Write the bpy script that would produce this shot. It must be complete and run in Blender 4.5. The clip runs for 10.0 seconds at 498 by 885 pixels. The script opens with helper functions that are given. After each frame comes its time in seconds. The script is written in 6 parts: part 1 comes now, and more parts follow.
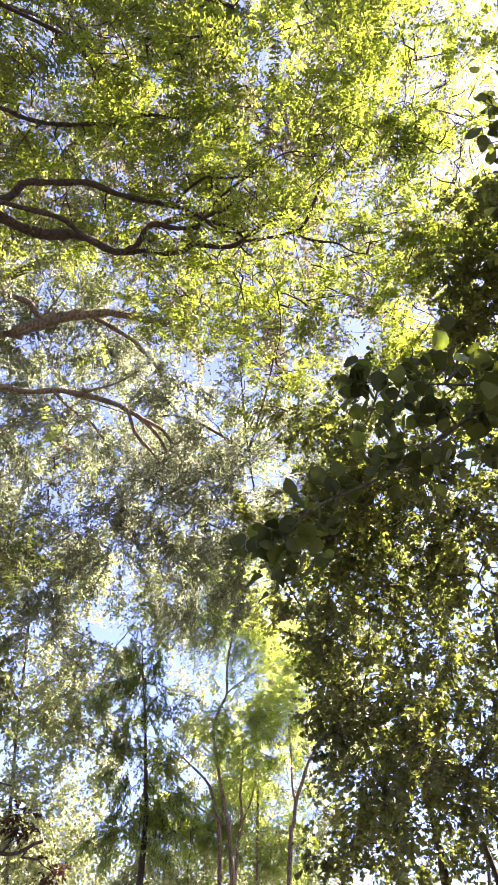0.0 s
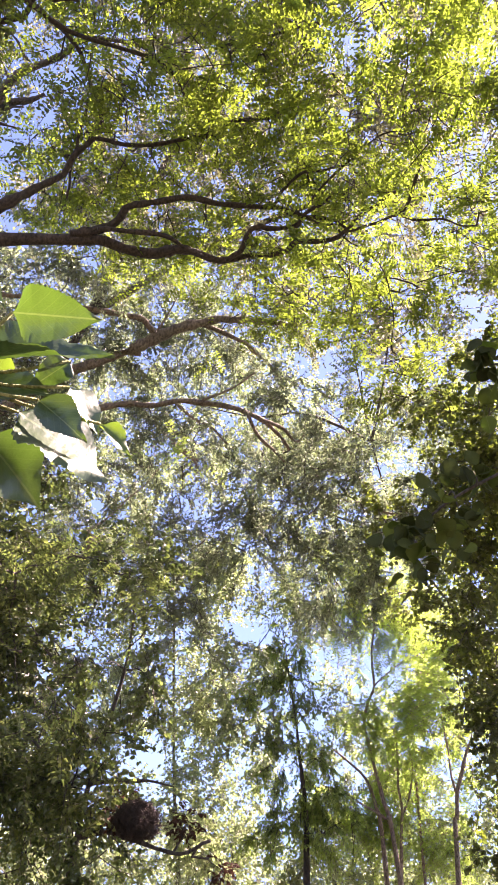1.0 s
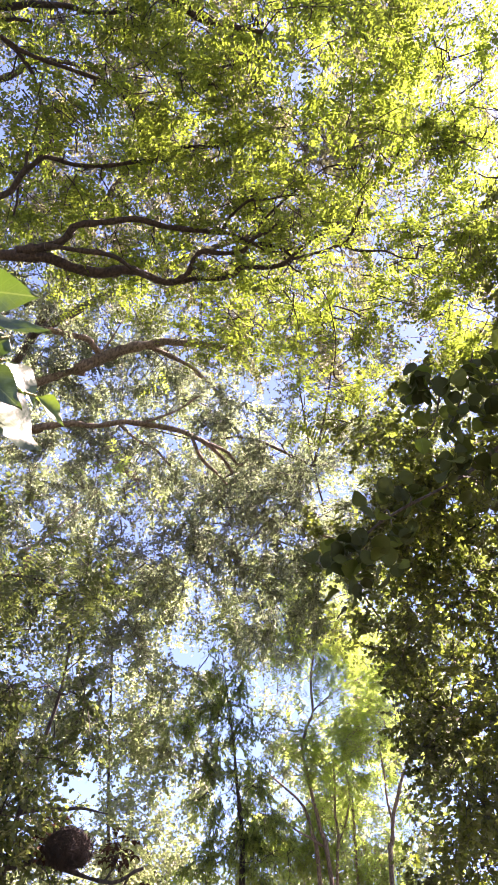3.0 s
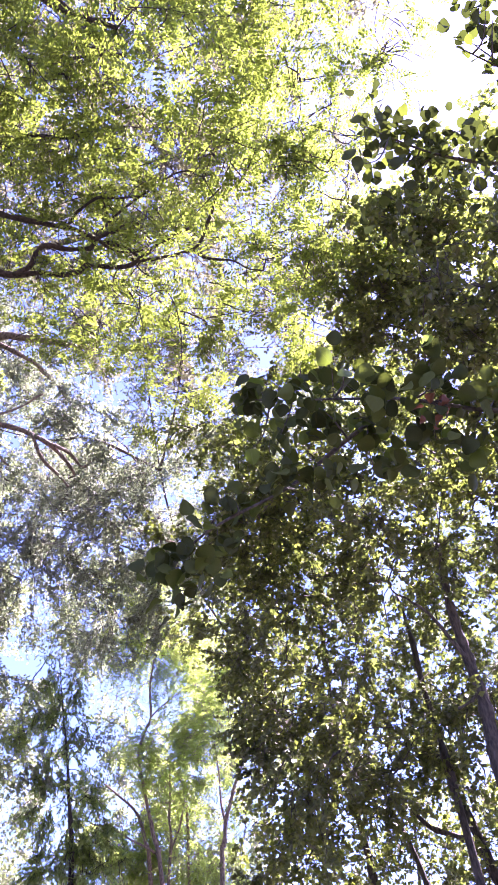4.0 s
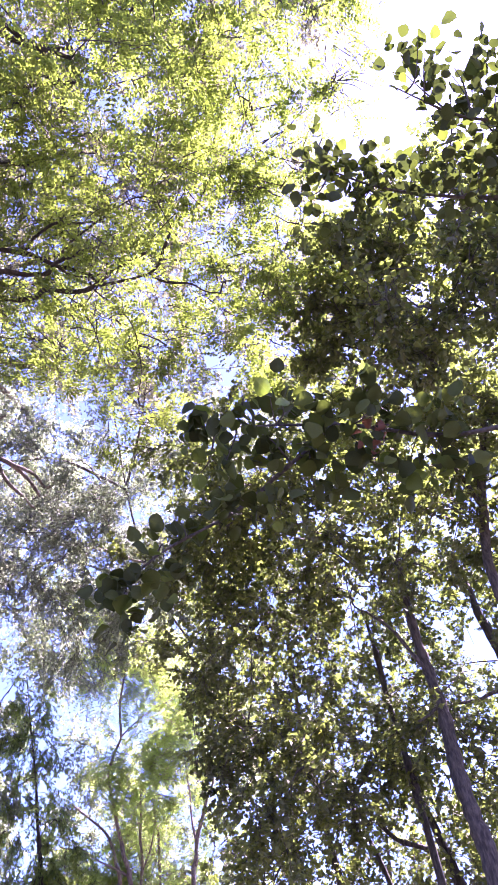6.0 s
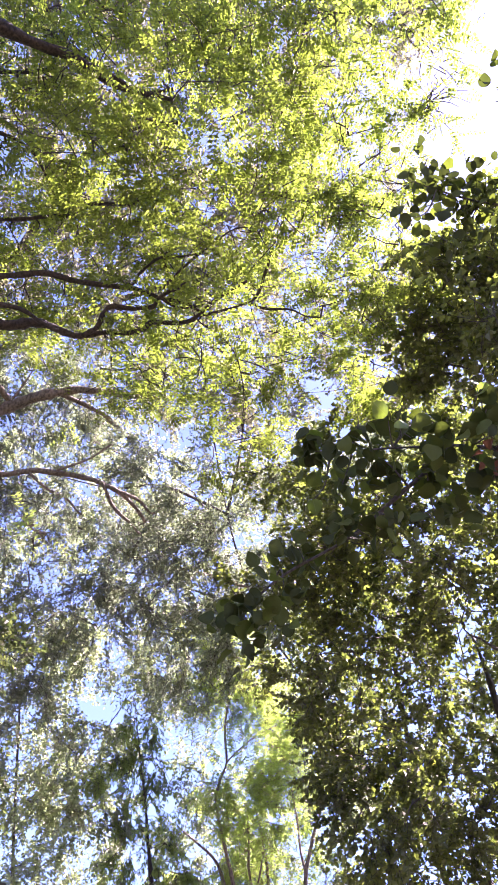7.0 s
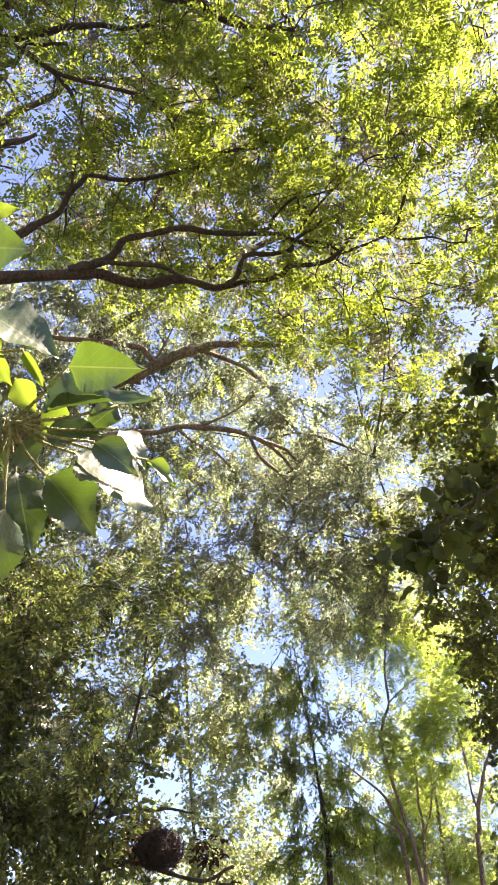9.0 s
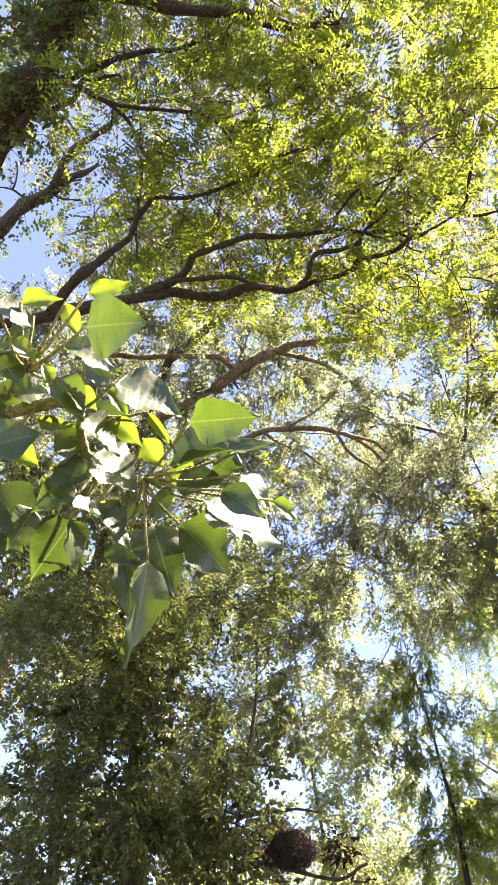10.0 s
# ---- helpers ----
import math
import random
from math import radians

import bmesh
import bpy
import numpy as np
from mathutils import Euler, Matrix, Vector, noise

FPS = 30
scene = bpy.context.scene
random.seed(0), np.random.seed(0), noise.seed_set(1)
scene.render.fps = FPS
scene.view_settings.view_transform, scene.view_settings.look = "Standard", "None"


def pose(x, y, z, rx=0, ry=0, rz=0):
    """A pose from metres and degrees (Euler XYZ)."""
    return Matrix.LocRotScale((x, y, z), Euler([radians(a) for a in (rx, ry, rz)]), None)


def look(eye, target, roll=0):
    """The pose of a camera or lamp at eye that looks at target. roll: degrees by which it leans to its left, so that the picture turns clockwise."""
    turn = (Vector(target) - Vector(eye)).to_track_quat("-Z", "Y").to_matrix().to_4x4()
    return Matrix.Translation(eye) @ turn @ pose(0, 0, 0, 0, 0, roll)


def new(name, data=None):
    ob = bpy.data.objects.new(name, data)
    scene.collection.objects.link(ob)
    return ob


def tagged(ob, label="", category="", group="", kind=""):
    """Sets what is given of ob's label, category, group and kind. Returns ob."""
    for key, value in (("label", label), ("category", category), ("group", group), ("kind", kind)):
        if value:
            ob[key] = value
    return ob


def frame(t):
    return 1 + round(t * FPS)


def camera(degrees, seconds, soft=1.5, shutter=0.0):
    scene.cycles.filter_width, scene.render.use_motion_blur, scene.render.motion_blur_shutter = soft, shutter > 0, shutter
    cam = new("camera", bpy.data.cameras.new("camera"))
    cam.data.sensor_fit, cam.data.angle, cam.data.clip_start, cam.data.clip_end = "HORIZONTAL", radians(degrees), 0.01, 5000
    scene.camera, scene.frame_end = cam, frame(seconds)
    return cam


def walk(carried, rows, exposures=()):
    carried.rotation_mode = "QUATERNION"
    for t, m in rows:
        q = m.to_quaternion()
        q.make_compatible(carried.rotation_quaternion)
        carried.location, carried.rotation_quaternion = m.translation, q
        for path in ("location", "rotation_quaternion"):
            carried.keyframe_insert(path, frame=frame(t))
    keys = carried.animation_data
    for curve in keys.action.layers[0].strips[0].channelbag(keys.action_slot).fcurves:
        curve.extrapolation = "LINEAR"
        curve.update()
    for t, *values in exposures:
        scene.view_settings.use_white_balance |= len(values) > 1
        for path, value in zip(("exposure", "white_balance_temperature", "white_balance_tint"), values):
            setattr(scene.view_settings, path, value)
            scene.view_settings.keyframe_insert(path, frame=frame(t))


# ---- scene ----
# camera ------------------------------------------------------------------
LENS = 37.33
PATH = [
    (0.0, -0.0098, 0.0995, 1.6290, 134.240, -2.418, -2.414),
    (0.3, -0.0100, 0.1002, 1.6288, 133.514, -4.045, -2.275),
    (0.5, -0.0155, 0.0885, 1.6404, 132.941, -5.162, 1.068),
    (0.8, -0.0328, 0.0700, 1.6786, 132.786, -5.371, 5.371),
    (1.0, -0.0376, 0.0737, 1.6848, 132.967, -4.646, 8.366),
    (1.2, -0.0446, 0.0723, 1.6917, 133.586, -4.391, 8.988),
    (1.5, -0.0562, 0.0707, 1.6973, 134.881, -3.363, 8.598),
    (1.8, -0.0638, 0.0652, 1.6995, 135.045, -3.820, 6.889),
    (2.0, -0.0681, 0.0701, 1.7073, 134.940, -3.569, 6.581),
    (2.2, -0.0581, 0.0648, 1.6994, 135.308, -3.205, 5.922),
    (3.3, 0.0123, 0.0869, 1.6034, 135.115, -1.567, 2.679),
    (3.5, 0.0379, 0.0968, 1.6160, 135.000, -0.000, 0.000),
    (3.8, 0.0801, 0.0853, 1.6404, 135.684, 2.341, -3.707),
    (4.0, 0.1083, 0.0776, 1.6566, 135.334, 4.111, -4.896),
    (4.2, 0.1224, 0.0815, 1.6663, 135.068, 4.331, -6.421),
    (4.5, 0.1435, 0.0875, 1.6808, 134.235, 5.026, -7.092),
    (4.8, 0.2129, 0.0627, 1.6865, 133.843, 6.251, -8.367),
    (5.0, 0.2592, 0.0461, 1.6902, 133.632, 7.275, -9.115),
    (5.2, 0.2946, 0.0327, 1.6778, 133.268, 7.829, -9.069),
    (6.3, 0.2107, -0.0686, 1.6091, 137.086, 4.910, -3.682),
    (6.5, 0.1866, -0.0524, 1.6159, 137.069, 4.021, -2.398),
    (6.8, 0.1468, -0.0622, 1.6167, 137.462, 2.528, -1.177),
    (7.0, 0.1202, -0.0687, 1.6173, 138.512, 1.872, 0.198),
    (7.2, 0.0687, -0.0712, 1.5873, 139.163, 0.763, 0.682),
    (7.5, -0.0086, -0.0750, 1.5423, 138.681, -1.107, 1.395),
    (7.8, -0.0189, -0.0416, 1.5719, 136.763, -2.495, 1.490),
    (8.0, -0.0270, -0.0244, 1.5970, 136.648, -2.429, 1.399),
    (8.2, -0.0276, -0.0294, 1.6027, 136.751, -2.285, 1.740),
    (8.5, -0.0285, -0.0369, 1.6113, 136.369, -2.291, 4.441),
    (8.8, -0.0424, -0.0124, 1.6225, 134.748, -2.308, 7.672),
    (9.0, -0.0517, 0.0039, 1.6299, 134.543, -2.716, 10.287),
    (9.2, -0.0564, -0.0023, 1.6266, 134.175, -2.920, 13.214),
    (9.5, -0.0634, -0.0117, 1.6216, 133.999, -3.791, 18.058),
    (9.8, -0.0653, -0.0424, 1.6247, 133.486, -3.582, 21.248),
    (10.0, -0.0666, -0.0629, 1.6268, 133.953, -2.984, 19.279),
]
cam = camera(LENS, 10.0, soft=1.5)
walk(cam, [(t, pose(x, y, z, rx, ry, rz)) for t, x, y, z, rx, ry, rz in PATH],
     exposures=[(0.0, 3.48, 7250, 44), (2.0, 3.38, 7600, 41), (3.3, 3.5, 7000, 48), (4.0, 3.7, 5950, 69), (5.2, 3.82, 5750, 78),
                (6.3, 3.68, 5950, 70), (7.5, 3.44, 6750, 48), (8.5, 3.36, 7500, 38), (9.2, 3.44, 7950, 33), (10.0, 3.62, 8100, 33)])

# light -------------------------------------------------------------------
SUN_AZ, SUN_EL = radians(63.0), radians(60.0)      # clockwise from +Y, above the horizon
world = bpy.data.worlds.new("sky")
scene.world = world
world.use_nodes = True
wn = world.node_tree.nodes
sky = wn.new("ShaderNodeTexSky")
sky.sky_type = "NISHITA"
sky.sun_disc = False
sky.sun_elevation, sky.sun_rotation = SUN_EL, SUN_AZ
sky.air_density, sky.dust_density, sky.ozone_density = 0.8, 0.25, 6.0
wn["Background"].inputs[1].default_value = 0.05
world.node_tree.links.new(sky.outputs[0], wn["Background"].inputs[0])
sun_dir = Vector((math.sin(SUN_AZ) * math.cos(SUN_EL), math.cos(SUN_AZ) * math.cos(SUN_EL), math.sin(SUN_EL)))
sun = new("sun", bpy.data.lights.new("sun", "SUN"))
sun.data.energy, sun.data.angle, sun.data.color = 5.0, radians(0.55), (1.0, 0.96, 0.90)
sun.matrix_world = look((0, 0, 40), Vector((0, 0, 40)) - sun_dir)


# materials ---------------------------------------------------------------
def material(name):
    m = bpy.data.materials.new(name)
    m.use_nodes = True
    m.node_tree.nodes.clear()
    return m, m.node_tree.nodes, m.node_tree.links


def ramp(nodes, links, source, stops):
    r = nodes.new("ShaderNodeValToRGB")
    while len(r.color_ramp.elements) < len(stops):
        r.color_ramp.elements.new(0.5)
    for e, (p, c) in zip(r.color_ramp.elements, stops):
        e.position, e.color = p, (*c, 1)
    links.new(source, r.inputs[0])
    return r


def leaf_material(name, face, glow, through_share=0.45, rough=0.42, spec=0.4, per_object=False, vein=False):
    """face: colours of the lit side, dark to light; glow: colours of the light that comes through."""
    m, n, l = material(name)
    if per_object:
        pick = n.new("ShaderNodeObjectInfo").outputs["Random"]
    else:
        pick = n.new("ShaderNodeNewGeometry").outputs["Random Per Island"]
    geo = n.new("ShaderNodeNewGeometry")
    drift = n.new("ShaderNodeTexNoise")
    drift.inputs["Scale"].default_value, drift.inputs["Detail"].default_value = 1.5, 3.0
    l.new(geo.outputs["Position"], drift.inputs["Vector"])
    both = n.new("ShaderNodeMath")
    both.operation, both.use_clamp = "MULTIPLY_ADD", True
    both.inputs[1].default_value, both.inputs[2].default_value = 0.55, -0.52
    wide = n.new("ShaderNodeMath")
    wide.operation = "MULTIPLY_ADD"
    wide.inputs[1].default_value = 1.5
    l.new(pick, both.inputs[0])
    l.new(drift.outputs[0], wide.inputs[0])
    l.new(both.outputs[0], wide.inputs[2])
    both.use_clamp = False
    if not per_object:
        pick = wide.outputs[0]
    a = ramp(n, l, pick, [(i / (len(face) - 1), c) for i, c in enumerate(face)])
    b = ramp(n, l, pick, [(i / (len(glow) - 1), c) for i, c in enumerate(glow)])
    tex = n.new("ShaderNodeTexCoord")
    blot = n.new("ShaderNodeTexNoise")
    blot.inputs["Scale"].default_value, blot.inputs["Detail"].default_value = 55.0, 3.0
    l.new(tex.outputs["Object"], blot.inputs["Vector"])
    mul = n.new("ShaderNodeMix")
    mul.data_type, mul.blend_type = "RGBA", "MULTIPLY"
    mul.inputs[0].default_value = 0.5
    l.new(a.outputs[0], mul.inputs[6])
    l.new(ramp(n, l, blot.outputs[0], [(0.3, (0.55, 0.55, 0.5)), (0.7, (1.3, 1.3, 1.2))]).outputs[0], mul.inputs[7])
    surface, through_colour = mul.outputs[2], b.outputs[0]
    if vein:
        def calc(op, x, y=None):
            k = n.new("ShaderNodeMath")
            k.operation = op
            for slot, v in ((0, x), (1, y)):
                if isinstance(v, (int, float)):
                    k.inputs[slot].default_value = v
                elif v is not None:
                    l.new(v, k.inputs[slot])
            return k.outputs[0]

        xyz = n.new("ShaderNodeSeparateXYZ")
        l.new(tex.outputs["Object"], xyz.inputs[0])
        across = calc("ABSOLUTE", xyz.outputs[0])
        rib = calc("LESS_THAN", across, 0.014)
        side = calc("LESS_THAN", calc("FRACT", calc("MULTIPLY", calc("SUBTRACT", xyz.outputs[1], calc("MULTIPLY", across, 0.8)), 7.0)), 0.09)
        lines = calc("MULTIPLY", calc("MAXIMUM", rib, calc("MULTIPLY", side, 0.25)), 0.40)
        paler = []
        for source, tone in ((surface, (0.22, 0.26, 0.13, 1)), (through_colour, (0.13, 0.18, 0.04, 1))):
            k = n.new("ShaderNodeMix")
            k.data_type = "RGBA"
            l.new(lines, k.inputs[0])
            l.new(source, k.inputs[6])
            k.inputs[7].default_value = tone
            paler.append(k.outputs[2])
        surface, through_colour = paler
    p = n.new("ShaderNodeBsdfPrincipled")
    p.inputs["Roughness"].default_value = rough
    p.inputs["Specular IOR Level"].default_value = spec
    l.new(surface, p.inputs["Base Color"])
    t = n.new("ShaderNodeBsdfTranslucent")
    l.new(through_colour, t.inputs[0])
    if vein:
        wave = n.new("ShaderNodeTexNoise")
        wave.inputs["Scale"].default_value, wave.inputs["Detail"].default_value = 9.0, 5.0
        l.new(tex.outputs["Object"], wave.inputs["Vector"])
        bump = n.new("ShaderNodeBump")
        bump.inputs["Strength"].default_value, bump.inputs["Distance"].default_value = 0.10, 0.01
        l.new(wave.outputs[0], bump.inputs["Height"])
        l.new(bump.outputs[0], p.inputs["Normal"])
    mix = n.new("ShaderNodeMixShader")
    mix.inputs[0].default_value = through_share
    out = n.new("ShaderNodeOutputMaterial")
    l.new(p.outputs[0], mix.inputs[1])
    l.new(t.outputs[0], mix.inputs[2])
    l.new(mix.outputs[0], out.inputs[0])
    return m


def bark_material(name, dark, light, scale=9.0):
    m, n, l = material(name)
    tex = n.new("ShaderNodeTexCoord")
    mp = n.new("ShaderNodeMapping")
    mp.inputs["Scale"].default_value = (1.0, 1.0, 0.3)
    l.new(tex.outputs["Object"], mp.inputs[0])
    fine, wide = n.new("ShaderNodeTexNoise"), n.new("ShaderNodeTexNoise")
    fine.inputs["Scale"].default_value, fine.inputs["Detail"].default_value = scale * 5, 8.0
    wide.inputs["Scale"].default_value, wide.inputs["Detail"].default_value = scale * 0.35, 4.0
    l.new(mp.outputs[0], fine.inputs["Vector"])
    l.new(mp.outputs[0], wide.inputs["Vector"])
    col = ramp(n, l, fine.outputs[0], [(0.35, dark), (0.68, light)])
    mul = n.new("ShaderNodeMix")
    mul.data_type, mul.blend_type = "RGBA", "MULTIPLY"
    mul.inputs[0].default_value = 0.6
    l.new(col.outputs[0], mul.inputs[6])
    l.new(ramp(n, l, wide.outputs[0], [(0.35, (0.55, 0.6, 0.5)), (0.65, (1.25, 1.2, 1.15))]).outputs[0], mul.inputs[7])
    bump = n.new("ShaderNodeBump")
    bump.inputs["Strength"].default_value, bump.inputs["Distance"].default_value = 0.9, 0.02
    l.new(fine.outputs[0], bump.inputs["Height"])
    p = n.new("ShaderNodeBsdfPrincipled")
    p.inputs["Roughness"].default_value = 0.9
    l.new(mul.outputs[2], p.inputs["Base Color"])
    l.new(bump.outputs[0], p.inputs["Normal"])
    l.new(p.outputs[0], n.new("ShaderNodeOutputMaterial").inputs[0])
    return m


LEAF_ACACIA = leaf_material("acacia_leaflets", [(0.051, 0.0644, 0.0142), (0.0851, 0.0966, 0.0189), (0.124, 0.129, 0.0284)],
                            [(0.0795, 0.112, 0.0164), (0.235, 0.345, 0.03), (0.38, 0.53, 0.06)], 0.54, 0.45, 0.4)
# the palest glow tone paints in sun glare on the waxy leaf tops
LEAF_POPLAR = leaf_material("poplar_leaves", [(0.072, 0.082, 0.037), (0.123, 0.134, 0.071), (0.23, 0.222, 0.147)],
                            [(0.1, 0.138, 0.046), (0.195, 0.27, 0.118), (0.385, 0.465, 0.295)], 0.45, 0.28, 0.9)
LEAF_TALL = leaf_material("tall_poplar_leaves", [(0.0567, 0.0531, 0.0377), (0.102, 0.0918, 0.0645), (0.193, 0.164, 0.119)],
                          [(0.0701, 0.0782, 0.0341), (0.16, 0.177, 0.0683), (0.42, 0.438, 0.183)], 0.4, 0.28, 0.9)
LEAF_FAR = leaf_material("far_leaves", [(0.0755, 0.088, 0.0428), (0.135, 0.146, 0.0714), (0.256, 0.237, 0.128)],
                         [(0.14, 0.195, 0.05), (0.30, 0.42, 0.14), (0.52, 0.63, 0.31)], 0.42, 0.32, 0.7)
LEAF_YOUNG = leaf_material("young_acacia_leaflets", [(0.0863, 0.127, 0.0284), (0.129, 0.167, 0.0425), (0.172, 0.202, 0.0567)],
                           [(0.306, 0.48, 0.0828), (0.45, 0.626, 0.114), (0.612, 0.792, 0.186)], 0.5, 0.5, 0.3)
LEAF_ROUND = leaf_material("round_leaves", [(0.0681, 0.069, 0.0321), (0.0964, 0.101, 0.0397), (0.136, 0.138, 0.0473)],
                           [(0.0652, 0.0986, 0.0205), (0.149, 0.216, 0.0319), (0.391, 0.512, 0.0569)], 0.38, 0.42, 0.4)
LEAF_SHADE = leaf_material("shade_leaflets", [(0.0522, 0.067, 0.0229), (0.0783, 0.0927, 0.0312), (0.13, 0.134, 0.052)],
                           [(0.06, 0.102, 0.0251), (0.12, 0.181, 0.0398), (0.288, 0.364, 0.0798)], 0.45, 0.35, 0.6)
LEAF_DRY = leaf_material("dry_leaves", [(0.0396, 0.0202, 0.0144), (0.0678, 0.0368, 0.027)], [(0.0565, 0.0276, 0.018), (0.0904, 0.046, 0.027)], 0.2, 0.8, 0.1)
LEAF_NEEDLE = leaf_material("needles", [(0.0947, 0.129, 0.0476), (0.157, 0.201, 0.0682)],
                            [(0.187, 0.296, 0.0446), (0.427, 0.623, 0.104)], 0.45, 0.5, 0.3)
LEAF_NEAR = leaf_material("near_poplar_leaf", [(0.041, 0.076, 0.027), (0.063, 0.1, 0.04), (0.086, 0.12, 0.053)],
                          [(0.024, 0.048, 0.006), (0.036, 0.074, 0.008), (0.056, 0.112, 0.0105)], 0.42, 0.36, 0.65, True, True)
# young poplar leaves; also the brighter copy that paints sunlight on some linden leaves
LEAF_FRESH_OR_LIT = leaf_material("fresh_poplar_or_lit_linden_leaf", [(0.0841, 0.12, 0.0284), (0.115, 0.147, 0.0378)], [(0.0968, 0.167, 0.0132), (0.163, 0.258, 0.0207)], 0.48, 0.35, 0.5, True, True)
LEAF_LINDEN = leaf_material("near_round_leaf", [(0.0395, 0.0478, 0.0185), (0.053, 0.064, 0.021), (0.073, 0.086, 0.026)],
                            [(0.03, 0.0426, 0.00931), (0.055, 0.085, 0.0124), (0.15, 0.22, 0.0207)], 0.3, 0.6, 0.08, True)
LEAF_DEAD = leaf_material("withered_leaf", [(0.109, 0.0414, 0.0243), (0.149, 0.0621, 0.0405)], [(0.17, 0.0598, 0.0288), (0.203, 0.0839, 0.0432)], 0.35, 0.6, 0.3, True)
BARK_ACACIA = bark_material("acacia_bark", (0.016, 0.012, 0.010), (0.06, 0.043, 0.035))
BARK_POPLAR = bark_material("poplar_bark", (0.09, 0.065, 0.05), (0.30, 0.23, 0.175), 7)
BARK_GREY = bark_material("grey_bark", (0.028, 0.023, 0.021), (0.10, 0.083, 0.072), 8)
BARK_YOUNG = bark_material("young_bark", (0.10, 0.07, 0.055), (0.32, 0.235, 0.19), 14)
BARK_TWIG = bark_material("green_twig_bark", (0.17, 0.19, 0.06), (0.36, 0.34, 0.15), 40)
NEST_TWIG = bark_material("nest_twigs", (0.03, 0.02, 0.017), (0.09, 0.06, 0.045), 30)
# soil tones are darkened to carry the shade of the wood
GROUND = bark_material("shaded_forest_soil", (0.022, 0.022, 0.010), (0.06, 0.058, 0.026), 1.2)


# builders ----------------------------------------------------------------
def part(name, mesh, material_, parent=None, label="", kind=""):
    mesh.materials.clear()
    mesh.materials.append(material_)
    ob = new(name, mesh)
    ob.parent = parent
    return tagged(ob, label, kind=kind)


def mesh_from(name, verts, quads=(), tris=(), smooth=True):
    """A mesh out of arrays of corners, four-sided and three-sided faces."""
    me = bpy.data.meshes.new(name)
    quads = np.asarray(quads, np.int32).reshape(-1, 4)
    tris = np.asarray(tris, np.int32).reshape(-1, 3)
    me.vertices.add(len(verts))
    me.vertices.foreach_set("co", np.asarray(verts, np.float32).ravel())
    loops = np.concatenate([quads.ravel(), tris.ravel()])
    me.loops.add(len(loops))
    me.loops.foreach_set("vertex_index", loops)
    starts = np.concatenate([np.arange(len(quads)) * 4, len(quads) * 4 + np.arange(len(tris)) * 3])
    me.polygons.add(len(starts))
    me.polygons.foreach_set("loop_start", starts.astype(np.int32))
    me.polygons.foreach_set("use_smooth", np.full(len(starts), smooth))
    me.update(calc_edges=True)
    return me


def unit(a):
    return a / np.maximum(np.linalg.norm(a, axis=-1, keepdims=True), 1e-9)


def spline(points, steps):
    """A smooth run through points of (x, y, z, radius)."""
    p = np.asarray(points, float)
    if len(p) == 2:
        return p[0] + (p[1] - p[0]) * np.linspace(0, 1, steps + 1)[:, None]
    q = np.vstack([2 * p[0] - p[1], p, 2 * p[-1] - p[-2]])
    out = []
    for i in range(1, len(q) - 2):
        for t in np.arange(steps) / steps:
            a, b, c, d = q[i - 1], q[i], q[i + 1], q[i + 2]
            out.append(0.5 * (2 * b + (c - a) * t + (2 * a - 5 * b + 4 * c - d) * t * t + (3 * b - a - 3 * c + d) * t ** 3))
    out.append(p[-1])
    return np.array(out)


def limb_mesh(points, sides=9, steps=5, rough=0.12, seed=0, crook=0.0):
    """A tapered, slightly knotty limb."""
    rng = np.random.default_rng(seed)
    path = spline(points, steps)
    if crook:
        bend = rng.standard_normal((len(path) + 4, 3)) * crook
        bend = (bend[:-4] + 2 * bend[1:-3] + 3 * bend[2:-2] + 2 * bend[3:-1] + bend[4:]) / 4.4
        path[1:-1, :3] += bend[1:-1]
    c, r = path[:, :3], np.maximum(path[:, 3], 0.0004)
    tan = unit(np.gradient(c, axis=0))
    ref = np.array([0.31, 0.83, 0.46])
    u = unit(np.cross(tan, ref))
    v = np.cross(tan, u)
    ang = np.arange(sides) * 2 * math.pi / sides
    wob = 1 + rough * rng.standard_normal((len(c), sides)) + rough * 1.5 * rng.standard_normal((len(c), 1))
    ring = c[:, None] + (r[:, None] * wob)[..., None] * (np.cos(ang)[None, :, None] * u[:, None] + np.sin(ang)[None, :, None] * v[:, None])
    verts = ring.reshape(-1, 3)
    i, j = np.meshgrid(np.arange(len(c) - 1), np.arange(sides), indexing="ij")
    k = (j + 1) % sides
    quads = np.stack([i * sides + j, i * sides + k, (i + 1) * sides + k, (i + 1) * sides + j], -1).reshape(-1, 4)
    n = len(verts)
    verts = np.vstack([verts, c[:1], c[-1:]])
    tris = [(n, (s + 1) % sides, s) for s in range(sides)]
    tris += [(n + 1, n - sides + s, n - sides + (s + 1) % sides) for s in range(sides)]
    return mesh_from("limb", verts, quads, tris)


def twig_arrays(a, b, ra, rb):
    """Straight three-sided sticks from a to b, many at once."""
    t = unit(b - a)
    u = unit(np.cross(t, np.array([0.3, 0.2, 0.93])))
    v = np.cross(t, u)
    ring = []
    for end, rad in ((a, ra), (b, rb)):
        for s in range(3):
            w = 2 * math.pi * s / 3
            ring.append(end + (u * math.cos(w) + v * math.sin(w)) * np.reshape(rad, (-1, 1)))
    verts = np.stack(ring, 1).reshape(-1, 3)
    base = (np.arange(len(a)) * 6)[:, None, None]
    quads = (base + np.array([[0, 1, 4, 3], [1, 2, 5, 4], [2, 0, 3, 5]])[None]).reshape(-1, 4)
    return verts, quads


